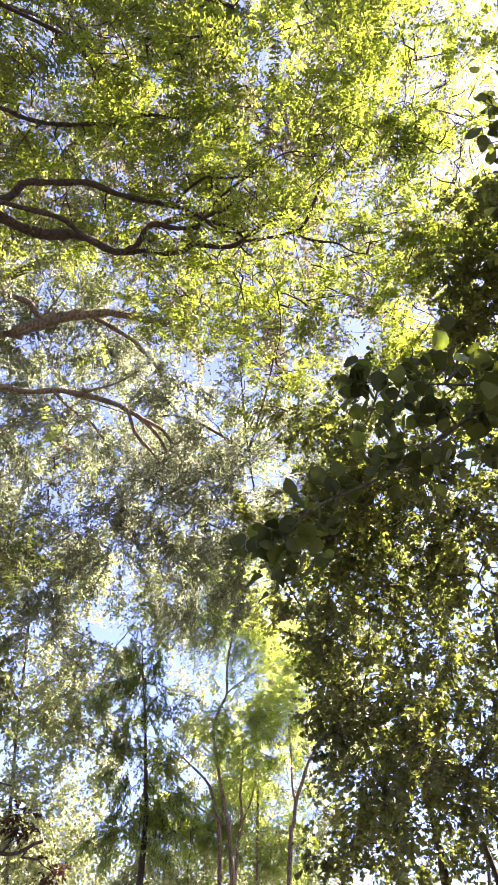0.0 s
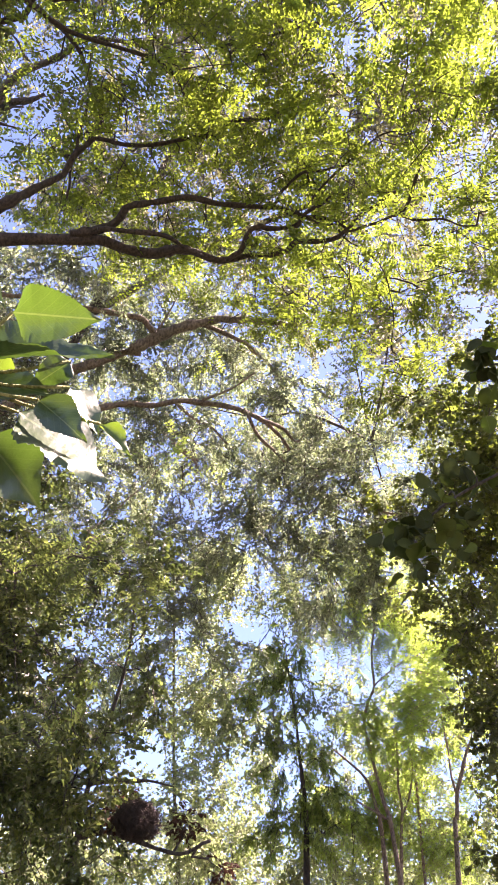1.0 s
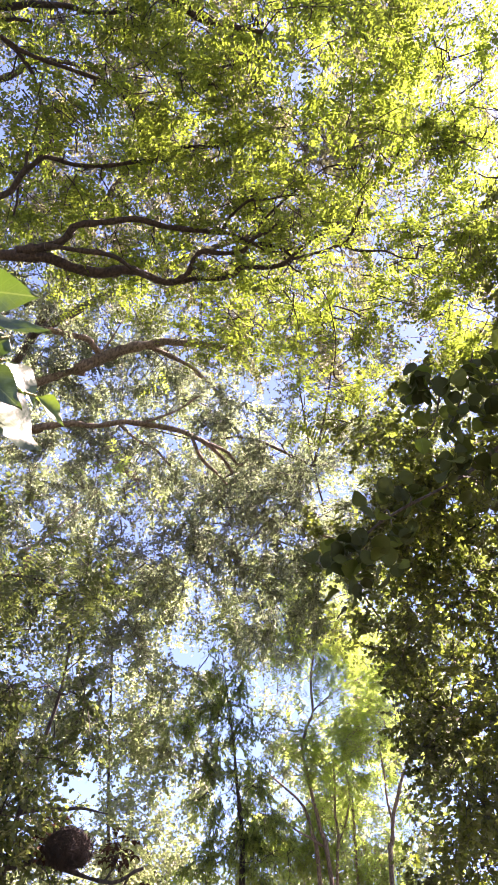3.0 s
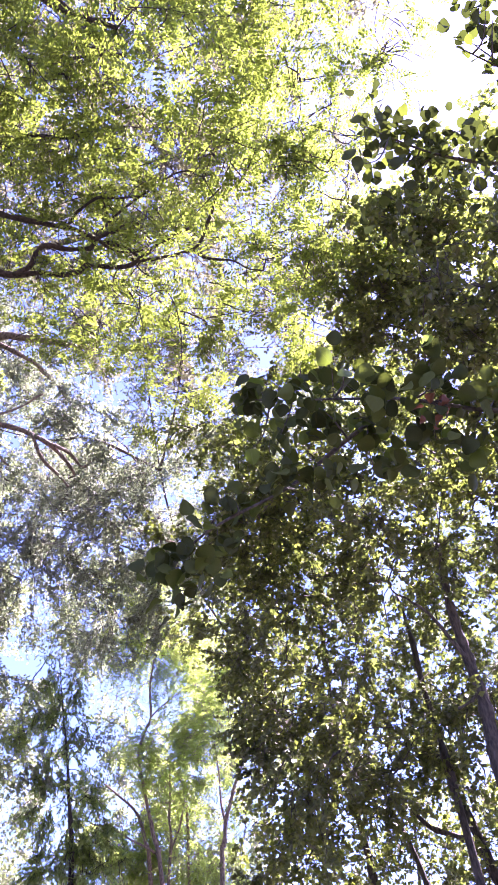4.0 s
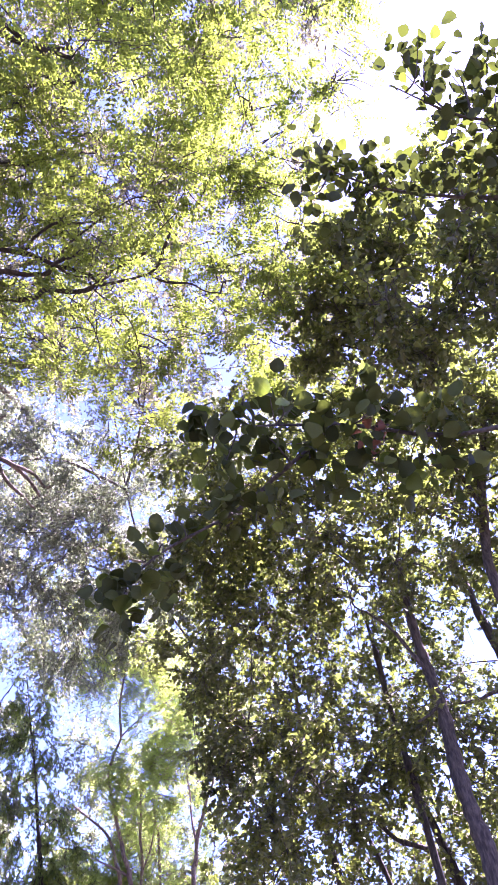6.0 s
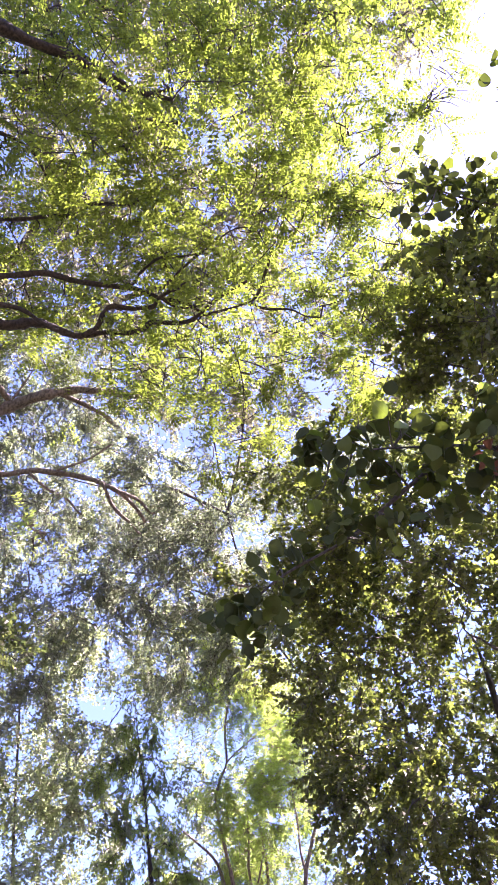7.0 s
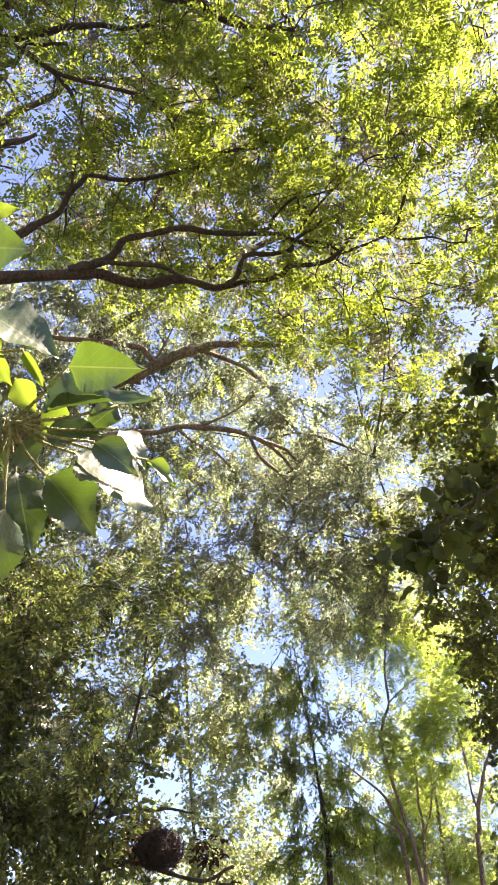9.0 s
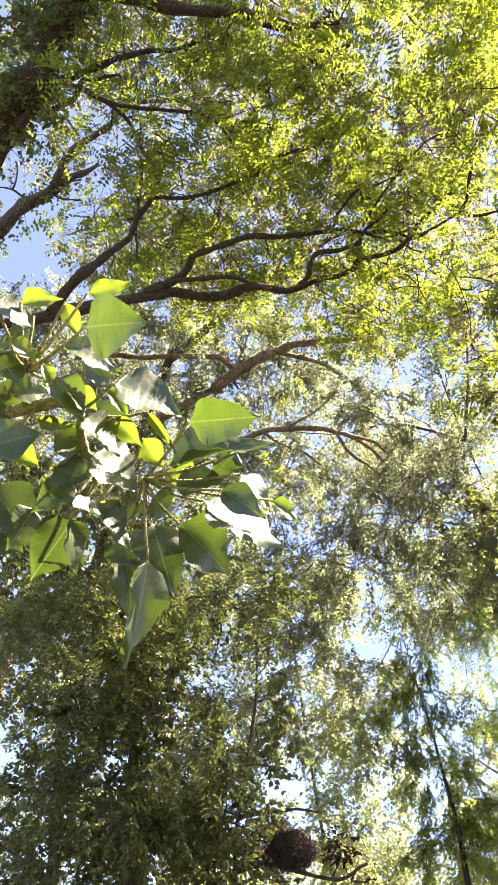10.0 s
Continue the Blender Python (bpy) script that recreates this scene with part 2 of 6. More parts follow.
def leaf_arrays(pos, axis, normal, length, width, full, fold=0.22):
    """Folded leaves: four corners each, or six where they are near enough to have a rounder outline."""
    axis = unit(axis)
    side = unit(np.cross(normal, axis))
    nrm = np.cross(axis, side)
    L, W = length[:, None], width[:, None]
    lift = nrm * W * fold
    if full:
        cols = [pos, pos + axis * L * 0.22 + side * W * 0.46 + lift, pos + axis * L * 0.62 + side * W * 0.40 + lift * 0.7,
                pos + axis * L - nrm * L * 0.1, pos + axis * L * 0.62 - side * W * 0.40 + lift * 0.7, pos + axis * L * 0.22 - side * W * 0.46 + lift]
        faces = np.array([[0, 1, 2, 3], [0, 3, 4, 5]])
    else:
        cols = [pos, pos + axis * L * 0.42 + side * W * 0.5 + lift, pos + axis * L, pos + axis * L * 0.42 - side * W * 0.5 + lift]
        faces = np.array([[0, 1, 2], [0, 2, 3]])
    verts = np.stack(cols, 1).reshape(-1, 3)
    return verts, (np.arange(len(pos)) * len(cols))[:, None, None] + faces[None]


def crown(tree, clumps, limbs, leaf, twig_bark, seed, twigs=16, leaves=9, length=0.05, width=0.04, reach=0.45, droop=0.25,
          pinnate=0, full=True, flat=0.9, label="", twig_radius=0.0032, spread=0.48, bough=0.015, sprays=0):
    """Foliage of a tree: every clump is fed from the nearest limb by a bent branchlet, carries twigs in all directions,
    or along that many sagging sprays, and every twig carries leaves, or feathered leaves of that many leaflets."""
    rng = np.random.default_rng(seed)
    c = np.asarray(clumps, float)
    cen, rad = c[:, :3], c[:, 3]
    run = np.vstack([spline(p, 6)[:, :3] for p in limbs])
    sticks = []
    near = np.zeros_like(cen)
    gap = np.sqrt(((cen[:, None] - run[None]) ** 2).sum(-1)).min(1)
    known = run
    for k in np.argsort(gap):
        near[k] = known[np.argmin(((known - cen[k]) ** 2).sum(-1))]
        known = np.vstack([known, cen[k], near[k] * 0.5 + cen[k] * 0.5])
    mid = (near + cen) / 2 + rng.normal(0, 0.17, cen.shape) * np.linalg.norm(cen - near, axis=1)[:, None]
    last, fat = near, bough
    for s in np.linspace(0, 1, 7)[1:]:
        nxt = near * (1 - s) ** 2 + 2 * mid * s * (1 - s) + cen * s * s + rng.normal(0, 0.025, cen.shape)
        sticks.append(twig_arrays(last, nxt, np.full(len(c), fat), np.full(len(c), fat * 0.78)))
        last, fat = nxt, fat * 0.78
    n = np.maximum((twigs * rng.uniform(0.55, 1.4, len(c)) * np.minimum(1, rad / np.median(rad)) ** 2).astype(int), 1)
    own = np.repeat(np.arange(len(c)), n)
    if sprays:
        out = unit(rng.normal(0, 1, (len(c), sprays, 3)) + np.array([0, 0, -droop * 0.6]))
        far = rad[:, None] * rng.uniform(0.55, 1.55, (len(c), sprays))
        sag = np.array([0, 0, -1.0]) * droop * 0.5
        root = cen[:, None] + rng.normal(0, 0.38, (len(c), sprays, 3)) * rad[:, None, None]
        bend = np.cross(out, rng.normal(0, 1, out.shape)) * 0.35

        def along(k, j, s):
            return root[k, j] + (out[k, j] * s[:, None] + (bend[k, j] + sag) * (s * s)[:, None]) * far[k, j][:, None]

        kk, jj = (a.ravel() for a in np.meshgrid(np.arange(len(c)), np.arange(sprays), indexing="ij"))
        for a, b in ((0.0, 0.35), (0.35, 0.7), (0.7, 1.0)):
            sticks.append(twig_arrays(along(kk, jj, np.full(len(kk), a)), along(kk, jj, np.full(len(kk), b)),
                                      np.full(len(kk), twig_radius * (2.2 - 1.4 * a)), np.full(len(kk), twig_radius * (2.2 - 1.4 * b))))
        pick = rng.integers(sprays, size=len(own))
        start = along(own, pick, rng.uniform(0.12, 1.0, len(own)) ** 0.7)
        joint, start = start, start + rng.normal(0, 0.09, (len(own), 3)) * rad[own][:, None]
        off = start - cen[own]
        way = unit(out[own, pick] * 0.75 + rng.normal(0, 0.55, off.shape) + np.array([0, 0, -droop]))
    else:
        off = rng.normal(0, spread, (len(own), 3)) * rad[own][:, None]
        joint, start = cen[own], cen[own] + off
        way = unit(unit(off) * 0.6 + rng.normal(0, 0.6, off.shape) + np.array([0, 0, -droop]))
    size = reach * rng.uniform(0.6, 1.2, len(own))
    end = start + way * size[:, None]
    sticks.append(twig_arrays(start, end, np.full(len(own), twig_radius), np.full(len(own), twig_radius * 0.4)))
    link = rng.random(len(own)) < 0.25
    sticks.append(twig_arrays(joint[link], start[link], np.full(link.sum(), twig_radius * 1.3), np.full(link.sum(), twig_radius)))
    who = np.repeat(np.arange(len(own)), leaves)
    s = np.tile((np.arange(leaves) + 0.5) / leaves, len(own)) + rng.normal(0, 0.05, len(who))
    pos = start[who] + way[who] * (size[who] * s)[:, None]
    sgn = np.where(np.arange(len(who)) % 2 == 0, 1.0, -1.0)[:, None]
    side = unit(np.cross(way[who], np.array([0, 0, 1.0]))) * sgn
    axis = unit(way[who] * 0.55 + side * 0.8 + rng.normal(0, 0.35, pos.shape) + np.array([0, 0, -droop]))
    nrm = np.array([0, 0, 1.0]) * flat + rng.normal(0, 0.45, pos.shape)
    if pinnate:
        rach = 0.24 * rng.uniform(0.7, 1.25, len(pos))
        sticks.append(twig_arrays(pos, pos + axis * rach[:, None], np.full(len(pos), 0.0016), np.full(len(pos), 0.0010)))
        q = np.repeat(np.arange(len(pos)), pinnate)
        s = np.tile((np.arange(pinnate) // 2 + 0.7) / (pinnate / 2), len(pos))
        sgn = np.where(np.arange(len(q)) % 2 == 0, 1.0, -1.0)[:, None]
        sd = unit(np.cross(nrm, axis))[q] * sgn
        p2 = pos[q] + axis[q] * (rach[q] * s)[:, None] + np.array([0, 0, -1.0]) * (s ** 2 * 0.045)[:, None]
        ax = unit(sd + axis[q] * 0.35 + rng.normal(0, 0.12, p2.shape))
        pos, axis, nrm = p2, ax, nrm[q] + rng.normal(0, 0.2, p2.shape)
    grow = rng.uniform(0.65, 1.2, len(pos))
    v, fcs = leaf_arrays(pos, axis, nrm, length * grow, width * grow * rng.uniform(0.85, 1.1, len(pos)), full)
    if full:
        me = mesh_from("crown", v, fcs.reshape(-1, 4), smooth=False)
    else:
        me = mesh_from("crown", v, (), fcs.reshape(-1, 3), smooth=False)
    part("crown", me, leaf, tree, label, "stuff")
    vs, qs, base = [], [], 0
    for a, b in sticks:
        vs.append(a)
        qs.append(b + base)
        base += len(a)
    part("branching", mesh_from("branching", np.vstack(vs), np.vstack(qs)), twig_bark, tree, "", "stuff")


def tree_of(name, base, label, category="tree", group=""):
    ob = new(name)
    ob.location = base
    ob.empty_display_size = 0.3
    return tagged(ob, label, category, group)


def grow_limbs(tree, limbs, bark, trunks=1, sides=10, seed=0):
    """The first runs are trunks, the others limbs; all stand in world places, so the base is taken off again."""
    inv = Matrix.Translation(-Vector(tree.location))
    for i, run in enumerate(limbs):
        ob = part("trunk" if i < trunks else "limb", limb_mesh(run, sides if i < trunks else 8, 4, 0.06 if i < trunks else 0.07, seed + i, 0.008 if i < trunks else 0.007), bark, tree)
        ob.matrix_parent_inverse = inv


def settle(tree):
    inv = Matrix.Translation(-Vector(tree.location))
    for ob in tree.children:
        ob.matrix_parent_inverse = inv


# ground ------------------------------------------------------------------
def ground_mesh():
    rng = np.random.default_rng(5)
    ring = [0.0, 1.5, 3, 5, 8, 12, 17, 24, 34, 50, 90, 200, 600, 3000]
    verts, quads = [], []
    for i, r in enumerate(ring):
        for k in range(48):
            a = 2 * math.pi * k / 48
            h = 0.0 if r < 1 or r > 80 else rng.normal(0, 0.03)
            verts.append((r * math.cos(a), r * math.sin(a), h))
    for i in range(len(ring) - 1):
        for k in range(48):
            quads.append((i * 48 + k, (i + 1) * 48 + k, (i + 1) * 48 + (k + 1) % 48, i * 48 + (k + 1) % 48))
    return mesh_from("ground", verts, quads)


tagged(part("ground", ground_mesh(), GROUND), "shaded woodland floor of brown soil and litter", "ground", kind="structure")

# plan: limbs as runs of (x, y, z, radius), foliage as clumps of (x, y, z, radius) ----
ACACIA_LIMB_1 = [(-4.48, 2.44, 6.65, 0.064), (-3.8, 2.93, 6.92, 0.06), (-2.73, 3.27, 7.3, 0.051), (-2.4, 3.4, 7.44, 0.049), (-2.18, 3.55, 7.48,
    0.049), (-1.93, 3.65, 7.55, 0.047), (-1.72, 3.69, 7.63, 0.042), (-1.52, 3.79, 7.66, 0.033), (-1.32, 3.88, 7.68, 0.031), (-1.1, 3.89, 7.75, 0.026),
    (-0.88, 3.93, 7.8, 0.026), (-0.73, 3.92, 7.86, 0.024), (-0.64, 3.88, 7.9, 0.022), (-0.42, 3.91, 7.94, 0.022), (-0.28, 3.91, 7.98, 0.022), (-0.16,
    3.86, 8.04, 0.02), (-0.03, 3.78, 8.11, 0.017), (0.15, 3.7, 8.19, 0.014), (0.3, 3.64, 8.26, 0.013)]
ACACIA_LIMB_2 = [(-1.3, 3.83, 7.62, 0.026), (-1.15, 3.78, 7.7, 0.026), (-1.07, 3.67, 7.8, 0.024), (-0.99, 3.64, 7.84, 0.024), (-0.81, 3.68, 7.86,
    0.021), (-0.62, 3.69, 7.89, 0.021), (-0.55, 3.62, 7.96, 0.019), (-0.39, 3.56, 8.02, 0.017), (-0.23, 3.5, 8.08, 0.014), (-0.13, 3.58, 8.05, 0.01),
    (-0.04, 3.67, 8.01, 0.008)]
ACACIA_LIMB_3 = [(-2.59, 3.27, 7.36, 0.042), (-2.37, 3.32, 7.49, 0.04), (-2.21, 3.31, 7.6, 0.037), (-2.1, 3.24, 7.71, 0.033), (-1.87, 3.28, 7.82,
    0.031), (-1.61, 3.33, 7.92, 0.029), (-1.31, 3.46, 7.98, 0.026), (-1, 3.56, 8.05, 0.024), (-0.78, 3.6, 8.1, 0.022), (-0.59, 3.71, 8.1, 0.02), (-0.33,
    3.8, 8.12, 0.017), (-0.16, 3.91, 8.11, 0.014)]
ACACIA_LIMB_4 = [(-0.85, 3.6, 8.16, 0.015), (-0.77, 3.54, 8.24, 0.014), (-0.67, 3.47, 8.32, 0.014), (-0.55, 3.43, 8.39, 0.013), (-0.31, 3.45, 8.45,
    0.01), (-0.06, 3.46, 8.51, 0.008)]
ACACIA_LIMB_11 = [(-2.32, 3.25, 7.36, 0.027), (-2.09, 3.34, 7.45, 0.023), (-1.8, 3.47, 7.53, 0.023), (-1.63, 3.61, 7.53, 0.023), (-1.49, 3.71, 7.53,
    0.023)]
ACACIA_LIMB_15 = [(-0.56, 3.62, 8.07, 0.014), (-0.47, 3.56, 8.14, 0.012), (-0.31, 3.46, 8.26, 0.012), (-0.17, 3.38, 8.36, 0.011), (0.02, 3.28, 8.47,
    0.009), (0.21, 3.22, 8.55, 0.008), (0.48, 3.2, 8.61, 0.006)]
ACACIA_LIMB_16 = [(-0.18, 3.89, 8.04, 0.015), (0.03, 3.89, 8.12, 0.015), (0.19, 3.88, 8.19, 0.015), (0.35, 3.86, 8.26, 0.016), (0.45, 3.76, 8.37,
    0.016), (0.52, 3.63, 8.51, 0.015), (0.55, 3.53, 8.6, 0.013), (0.68, 3.46, 8.69, 0.011), (0.78, 3.41, 8.75, 0.01), (0.88, 3.28, 8.86, 0.008)]
ACACIA_LIMB_17 = [(0.35, 3.88, 8.27, 0.013), (0.47, 3.95, 8.26, 0.013), (0.72, 3.99, 8.29, 0.011), (0.89, 4.06, 8.28, 0.008), (1.08, 4.1, 8.29,
    0.006)]
ACACIA_LIMB_18 = [(-0.57, 3.68, 8.04, 0.014), (-0.48, 3.74, 8.03, 0.012), (-0.27, 3.81, 8.06, 0.01), (-0.14, 3.8, 8.1, 0.008)]
ACACIA_LIMB_19 = [(-0.25, 3.92, 8.14, 0.011), (-0.17, 4.02, 8.1, 0.008), (-0.04, 4.11, 8.08, 0.008), (0.18, 4.33, 7.99, 0.006), (0.25, 4.69, 7.8,
    0.006), (0.22, 4.99, 7.63, 0.005)]
ACACIA_LIMB_5 = [(-3.393, 3.059, 7.064, 0.053), (-3.227, 2.966, 7.205, 0.048), (-3, 2.89, 7.32, 0.046), (-2.89, 2.9, 7.45, 0.042), (-2.77, 2.9,
    7.58, 0.033), (-2.63, 2.9, 7.75, 0.028), (-2.53, 2.81, 7.94, 0.026), (-2.42, 2.75, 8.09, 0.024), (-2.33, 2.69, 8.23, 0.022), (-2.33, 2.57, 8.35,
    0.02), (-2.39, 2.46, 8.45, 0.017), (-2.42, 2.33, 8.56, 0.018), (-2.48, 2.19, 8.67, 0.02), (-2.59, 2.08, 8.74, 0.018), (-2.72, 1.95, 8.82, 0.018),
    (-2.86, 1.84, 8.88, 0.021)]
ACACIA_LIMB_12 = [(-2.43, 2.52, 8.37, 0.013), (-2.49, 2.69, 8.15, 0.014), (-2.54, 2.81, 7.97, 0.014), (-2.6, 2.93, 7.78, 0.012), (-2.61, 3.06, 7.6,
    0.009)]
ACACIA_LIMB_9 = [(-2.42, 2.75, 8.09, 0.02), (-2.19, 2.915, 8.265, 0.02), (-1.96, 3.08, 8.54, 0.02), (-1.65, 3.11, 8.7, 0.02), (-1.41, 3.15, 8.81,
    0.02), (-1.3, 3.09, 8.9, 0.02), (-1.19, 3.08, 8.95, 0.019), (-0.89, 3.14, 9.06, 0.018), (-0.66, 3.1, 9.16, 0.016), (-0.54, 3.01, 9.26, 0.014),
    (-0.4, 2.97, 9.33, 0.012), (-0.25, 2.93, 9.39, 0.008)]
ACACIA_LIMB_6 = [(-2.95, 1.62, 8.45, 0.044), (-2.85, 1.64, 8.56, 0.04), (-2.72, 1.69, 8.67, 0.035), (-2.54, 1.72, 8.83, 0.031), (-2.35, 1.75, 8.98,
    0.028), (-2.13, 1.84, 9.15, 0.026), (-1.89, 1.94, 9.3, 0.021), (-1.74, 1.96, 9.4, 0.019), (-1.53, 2, 9.53, 0.014)]
ACACIA_LIMB_13 = [(-3.03, 1.78, 8.27, 0.029), (-2.94, 1.8, 8.34, 0.027), (-2.83, 1.82, 8.44, 0.025), (-2.75, 1.77, 8.54, 0.022), (-2.68, 1.73, 8.63,
    0.018), (-2.56, 1.8, 8.71, 0.015), (-2.41, 1.85, 8.82, 0.013)]
ACACIA_LIMB_14 = [(-0.35, 2.59, 9.8, 0.017), (-0.71, 2.6, 9.72, 0.018), (-0.96, 2.62, 9.64, 0.017), (-1.2, 2.61, 9.58, 0.014), (-1.39, 2.55, 9.53,
    0.012), (-1.53, 2.43, 9.51, 0.01)]
ACACIA_LIMB_8 = [(-1.67, 1.61, 9.6, 0.019), (-1.4, 1.79, 9.7, 0.022), (-1.23, 1.96, 9.75, 0.025), (-1.04, 2.11, 9.8, 0.028), (-0.85, 2.25, 9.85,
    0.026), (-0.63, 2.31, 9.91, 0.02), (-0.39, 2.31, 9.99, 0.014)]
IVY_LIMB = [(-6.04, 3.58, 9.08, 0.13), (-5.2, 3.43, 10.1, 0.097), (-4.92, 3.38, 10.44, 0.09), (-4.64, 3.41, 10.72, 0.074), (-4.4, 3.42, 10.95,
    0.054), (-4.19, 3.44, 11.12, 0.038), (-4.01, 3.45, 11.27, 0.025)]
IVY_LIMB_SIDE = [(-4.53, 3.38, 10.72, 0.057), (-4.39, 3.25, 10.79, 0.053), (-4.22, 3.11, 10.88, 0.049), (-4.01, 3.03, 10.95, 0.045), (-3.72, 2.99,
    11.02, 0.04), (-3.49, 2.93, 11.08, 0.04), (-3.35, 2.86, 11.12, 0.032), (-3.07, 2.86, 11.16, 0.028), (-2.79, 2.93, 11.17, 0.024), (-2.52, 3.05,
    11.15, 0.02), (-2.3, 3.28, 11.06, 0.016), (-2.05, 3.44, 11, 0.012)]
IVY_TWIG_1 = [(-4.26, 3.14, 10.94, 0.018), (-4.31, 3.01, 11.03, 0.015), (-4.36, 2.92, 11.08, 0.012)]
IVY_TWIG_2 = [(-4.01, 2.97, 11.1, 0.016), (-4.1, 2.78, 11.19, 0.015), (-4.17, 2.66, 11.24, 0.012)]
IVY_TWIG_3 = [(-4.58, 3.4, 10.69, 0.018), (-4.47, 3.55, 10.74, 0.016), (-4.3, 3.68, 10.83, 0.012)]
IVY_TWIG_4 = [(-4.56, 3.44, 10.69, 0.016), (-4.37, 3.41, 10.85, 0.015), (-4.21, 3.46, 10.96, 0.012)]
IVY_TWIG_5 = [(-4.84, 3.29, 10.48, 0.016), (-4.94, 3.13, 10.48, 0.015), (-5.06, 3.04, 10.45, 0.011)]
IVY_TWIG_6 = [(-4.94, 3.13, 10.48, 0.013), (-4.81, 2.98, 10.6, 0.011), (-4.78, 2.86, 10.66, 0.01)]
POPLAR_LIMB_1 = [(-3.38, 6.84, 10.07, 0.062), (-3.49, 6.77, 10.04, 0.077), (-3.3, 6.76, 10.17, 0.086), (-3.1, 6.76, 10.29, 0.082), (-2.86, 6.74,
    10.44, 0.078), (-2.53, 6.76, 10.58, 0.07), (-2.21, 6.81, 10.69, 0.061), (-1.79, 6.92, 10.77, 0.053), (-1.37, 7.04, 10.83, 0.04), (-1.02, 7.14,
    10.85, 0.027)]
POPLAR_LIMB_2 = [(-2.47, 6.8, 10.59, 0.039), (-2.17, 6.96, 10.54, 0.037), (-1.88, 7.12, 10.48, 0.033), (-1.67, 7.28, 10.39, 0.03), (-1.51, 7.42,
    10.3, 0.026), (-1.37, 7.6, 10.16, 0.017)]
POPLAR_LIMB_3 = [(-5.08, 5.43, 9.77, 0.033), (-4.6, 5.71, 9.99, 0.038), (-4.22, 5.96, 10.12, 0.038), (-3.64, 6.28, 10.3, 0.043), (-3.34, 6.43,
    10.37, 0.043), (-3.21, 6.6, 10.34, 0.043), (-3.12, 6.76, 10.29, 0.043)]
POPLAR_LIMB_4 = [(-4.01, 7.32, 9.36, 0.055), (-4.07, 7.12, 9.14, 0.051), (-3.56, 7.22, 9.35, 0.046), (-3.25, 7.33, 9.42, 0.042), (-2.86, 7.4, 9.54,
    0.042), (-2.46, 7.51, 9.6, 0.043), (-2.13, 7.63, 9.61, 0.038), (-1.8, 7.77, 9.58, 0.036), (-1.56, 7.92, 9.51, 0.034), (-1.4, 8.07, 9.41, 0.03),
    (-1.24, 8.26, 9.26, 0.026)]
POPLAR_LIMB_5 = [(-1.85, 7.7, 9.57, 0.027), (-1.76, 7.88, 9.41, 0.026), (-1.64, 8.04, 9.27, 0.024), (-1.44, 8.18, 9.16, 0.021), (-1.3, 8.3, 9.05,
    0.017)]
POPLAR_LIMB_6 = [(-2.85, 7.36, 9.46, 0.025), (-2.6, 7.58, 9.34, 0.022), (-2.36, 7.71, 9.28, 0.019), (-2.13, 7.93, 9.13, 0.015)]
POPLAR_LIMB_7 = [(-1.59, 7.84, 9.49, 0.027), (-1.3, 7.94, 9.39, 0.025), (-1.12, 8.08, 9.25, 0.022), (-0.94, 7.96, 9.36, 0.017), (-0.7, 7.88, 9.43,
    0.013)]
POPLAR_LIMB_8 = [(-2.47, 7.4, 9.55, 0.02), (-2.18, 7.38, 9.65, 0.019), (-1.93, 7.32, 9.76, 0.015), (-1.67, 7.23, 9.9, 0.012)]
POPLAR_LIMB_9 = [(0.48, 8.83, 8.34, 0.015), (0.16, 8.72, 8.39, 0.02), (-0.16, 8.6, 8.44, 0.022), (-0.48, 8.48, 8.47, 0.017)]
WOOD_TRUNK_2 = [(3.38, 6.97, 6.97, 0.028), (3.34, 6.99, 6.48, 0.041), (3.32, 7, 6.1, 0.047), (3.31, 7.01, 5.73, 0.053), (3.33, 7, 5.38, 0.058),
    (3.34, 6.99, 4.99, 0.063), (3.33, 7, 4.56, 0.072), (3.32, 7, 4.23, 0.077), (3.33, 7, 3.9, 0.085), (3.35, 6.99, 3.6, 0.09), (3.35, 6.99, 3.27,
    0.098), (3.35, 6.99, 3.1, 0.101), (3.35, 6.99, 1.55, 0.126), (3.35, 6.99, -0.15, 0.162)]
WOOD_LIMB_1 = [(3.33, 7, 5.05, 0.019), (3.17, 6.95, 4.95, 0.016), (3.03, 6.91, 4.86, 0.012)]
WOOD_LIMB_2 = [(3.33, 7, 5.38, 0.026), (3.18, 6.95, 5.67, 0.022), (3, 6.91, 5.94, 0.018), (2.78, 6.9, 6.16, 0.013)]
WOOD_LIMB_6 = [(4.53, 7.51, 5.39, 0.029), (4.35, 7.56, 5.46, 0.026), (4.08, 7.64, 5.41, 0.021), (3.81, 7.7, 5.4, 0.018), (3.64, 7.74, 5.37, 0.014)]
WOOD_TRUNK_3 = [(4.54, 5.46, 8.47, 0.03), (4.39, 5.57, 7.96, 0.039), (4.25, 5.68, 7.48, 0.048), (4.12, 5.76, 7.1, 0.05), (4, 5.85, 6.66, 0.052),
    (3.9, 5.9, 6.15, 0.053), (3.88, 5.92, 5.76, 0.055), (3.86, 5.93, 5.33, 0.06), (3.87, 5.93, 4.95, 0.064), (3.89, 5.92, 4.62, 0.069), (3.9, 5.9, 4.2,
    0.073), (3.91, 5.9, 3.75, 0.083), (3.94, 5.9, 1.88, 0.104), (3.96, 5.9, -0.15, 0.133)]
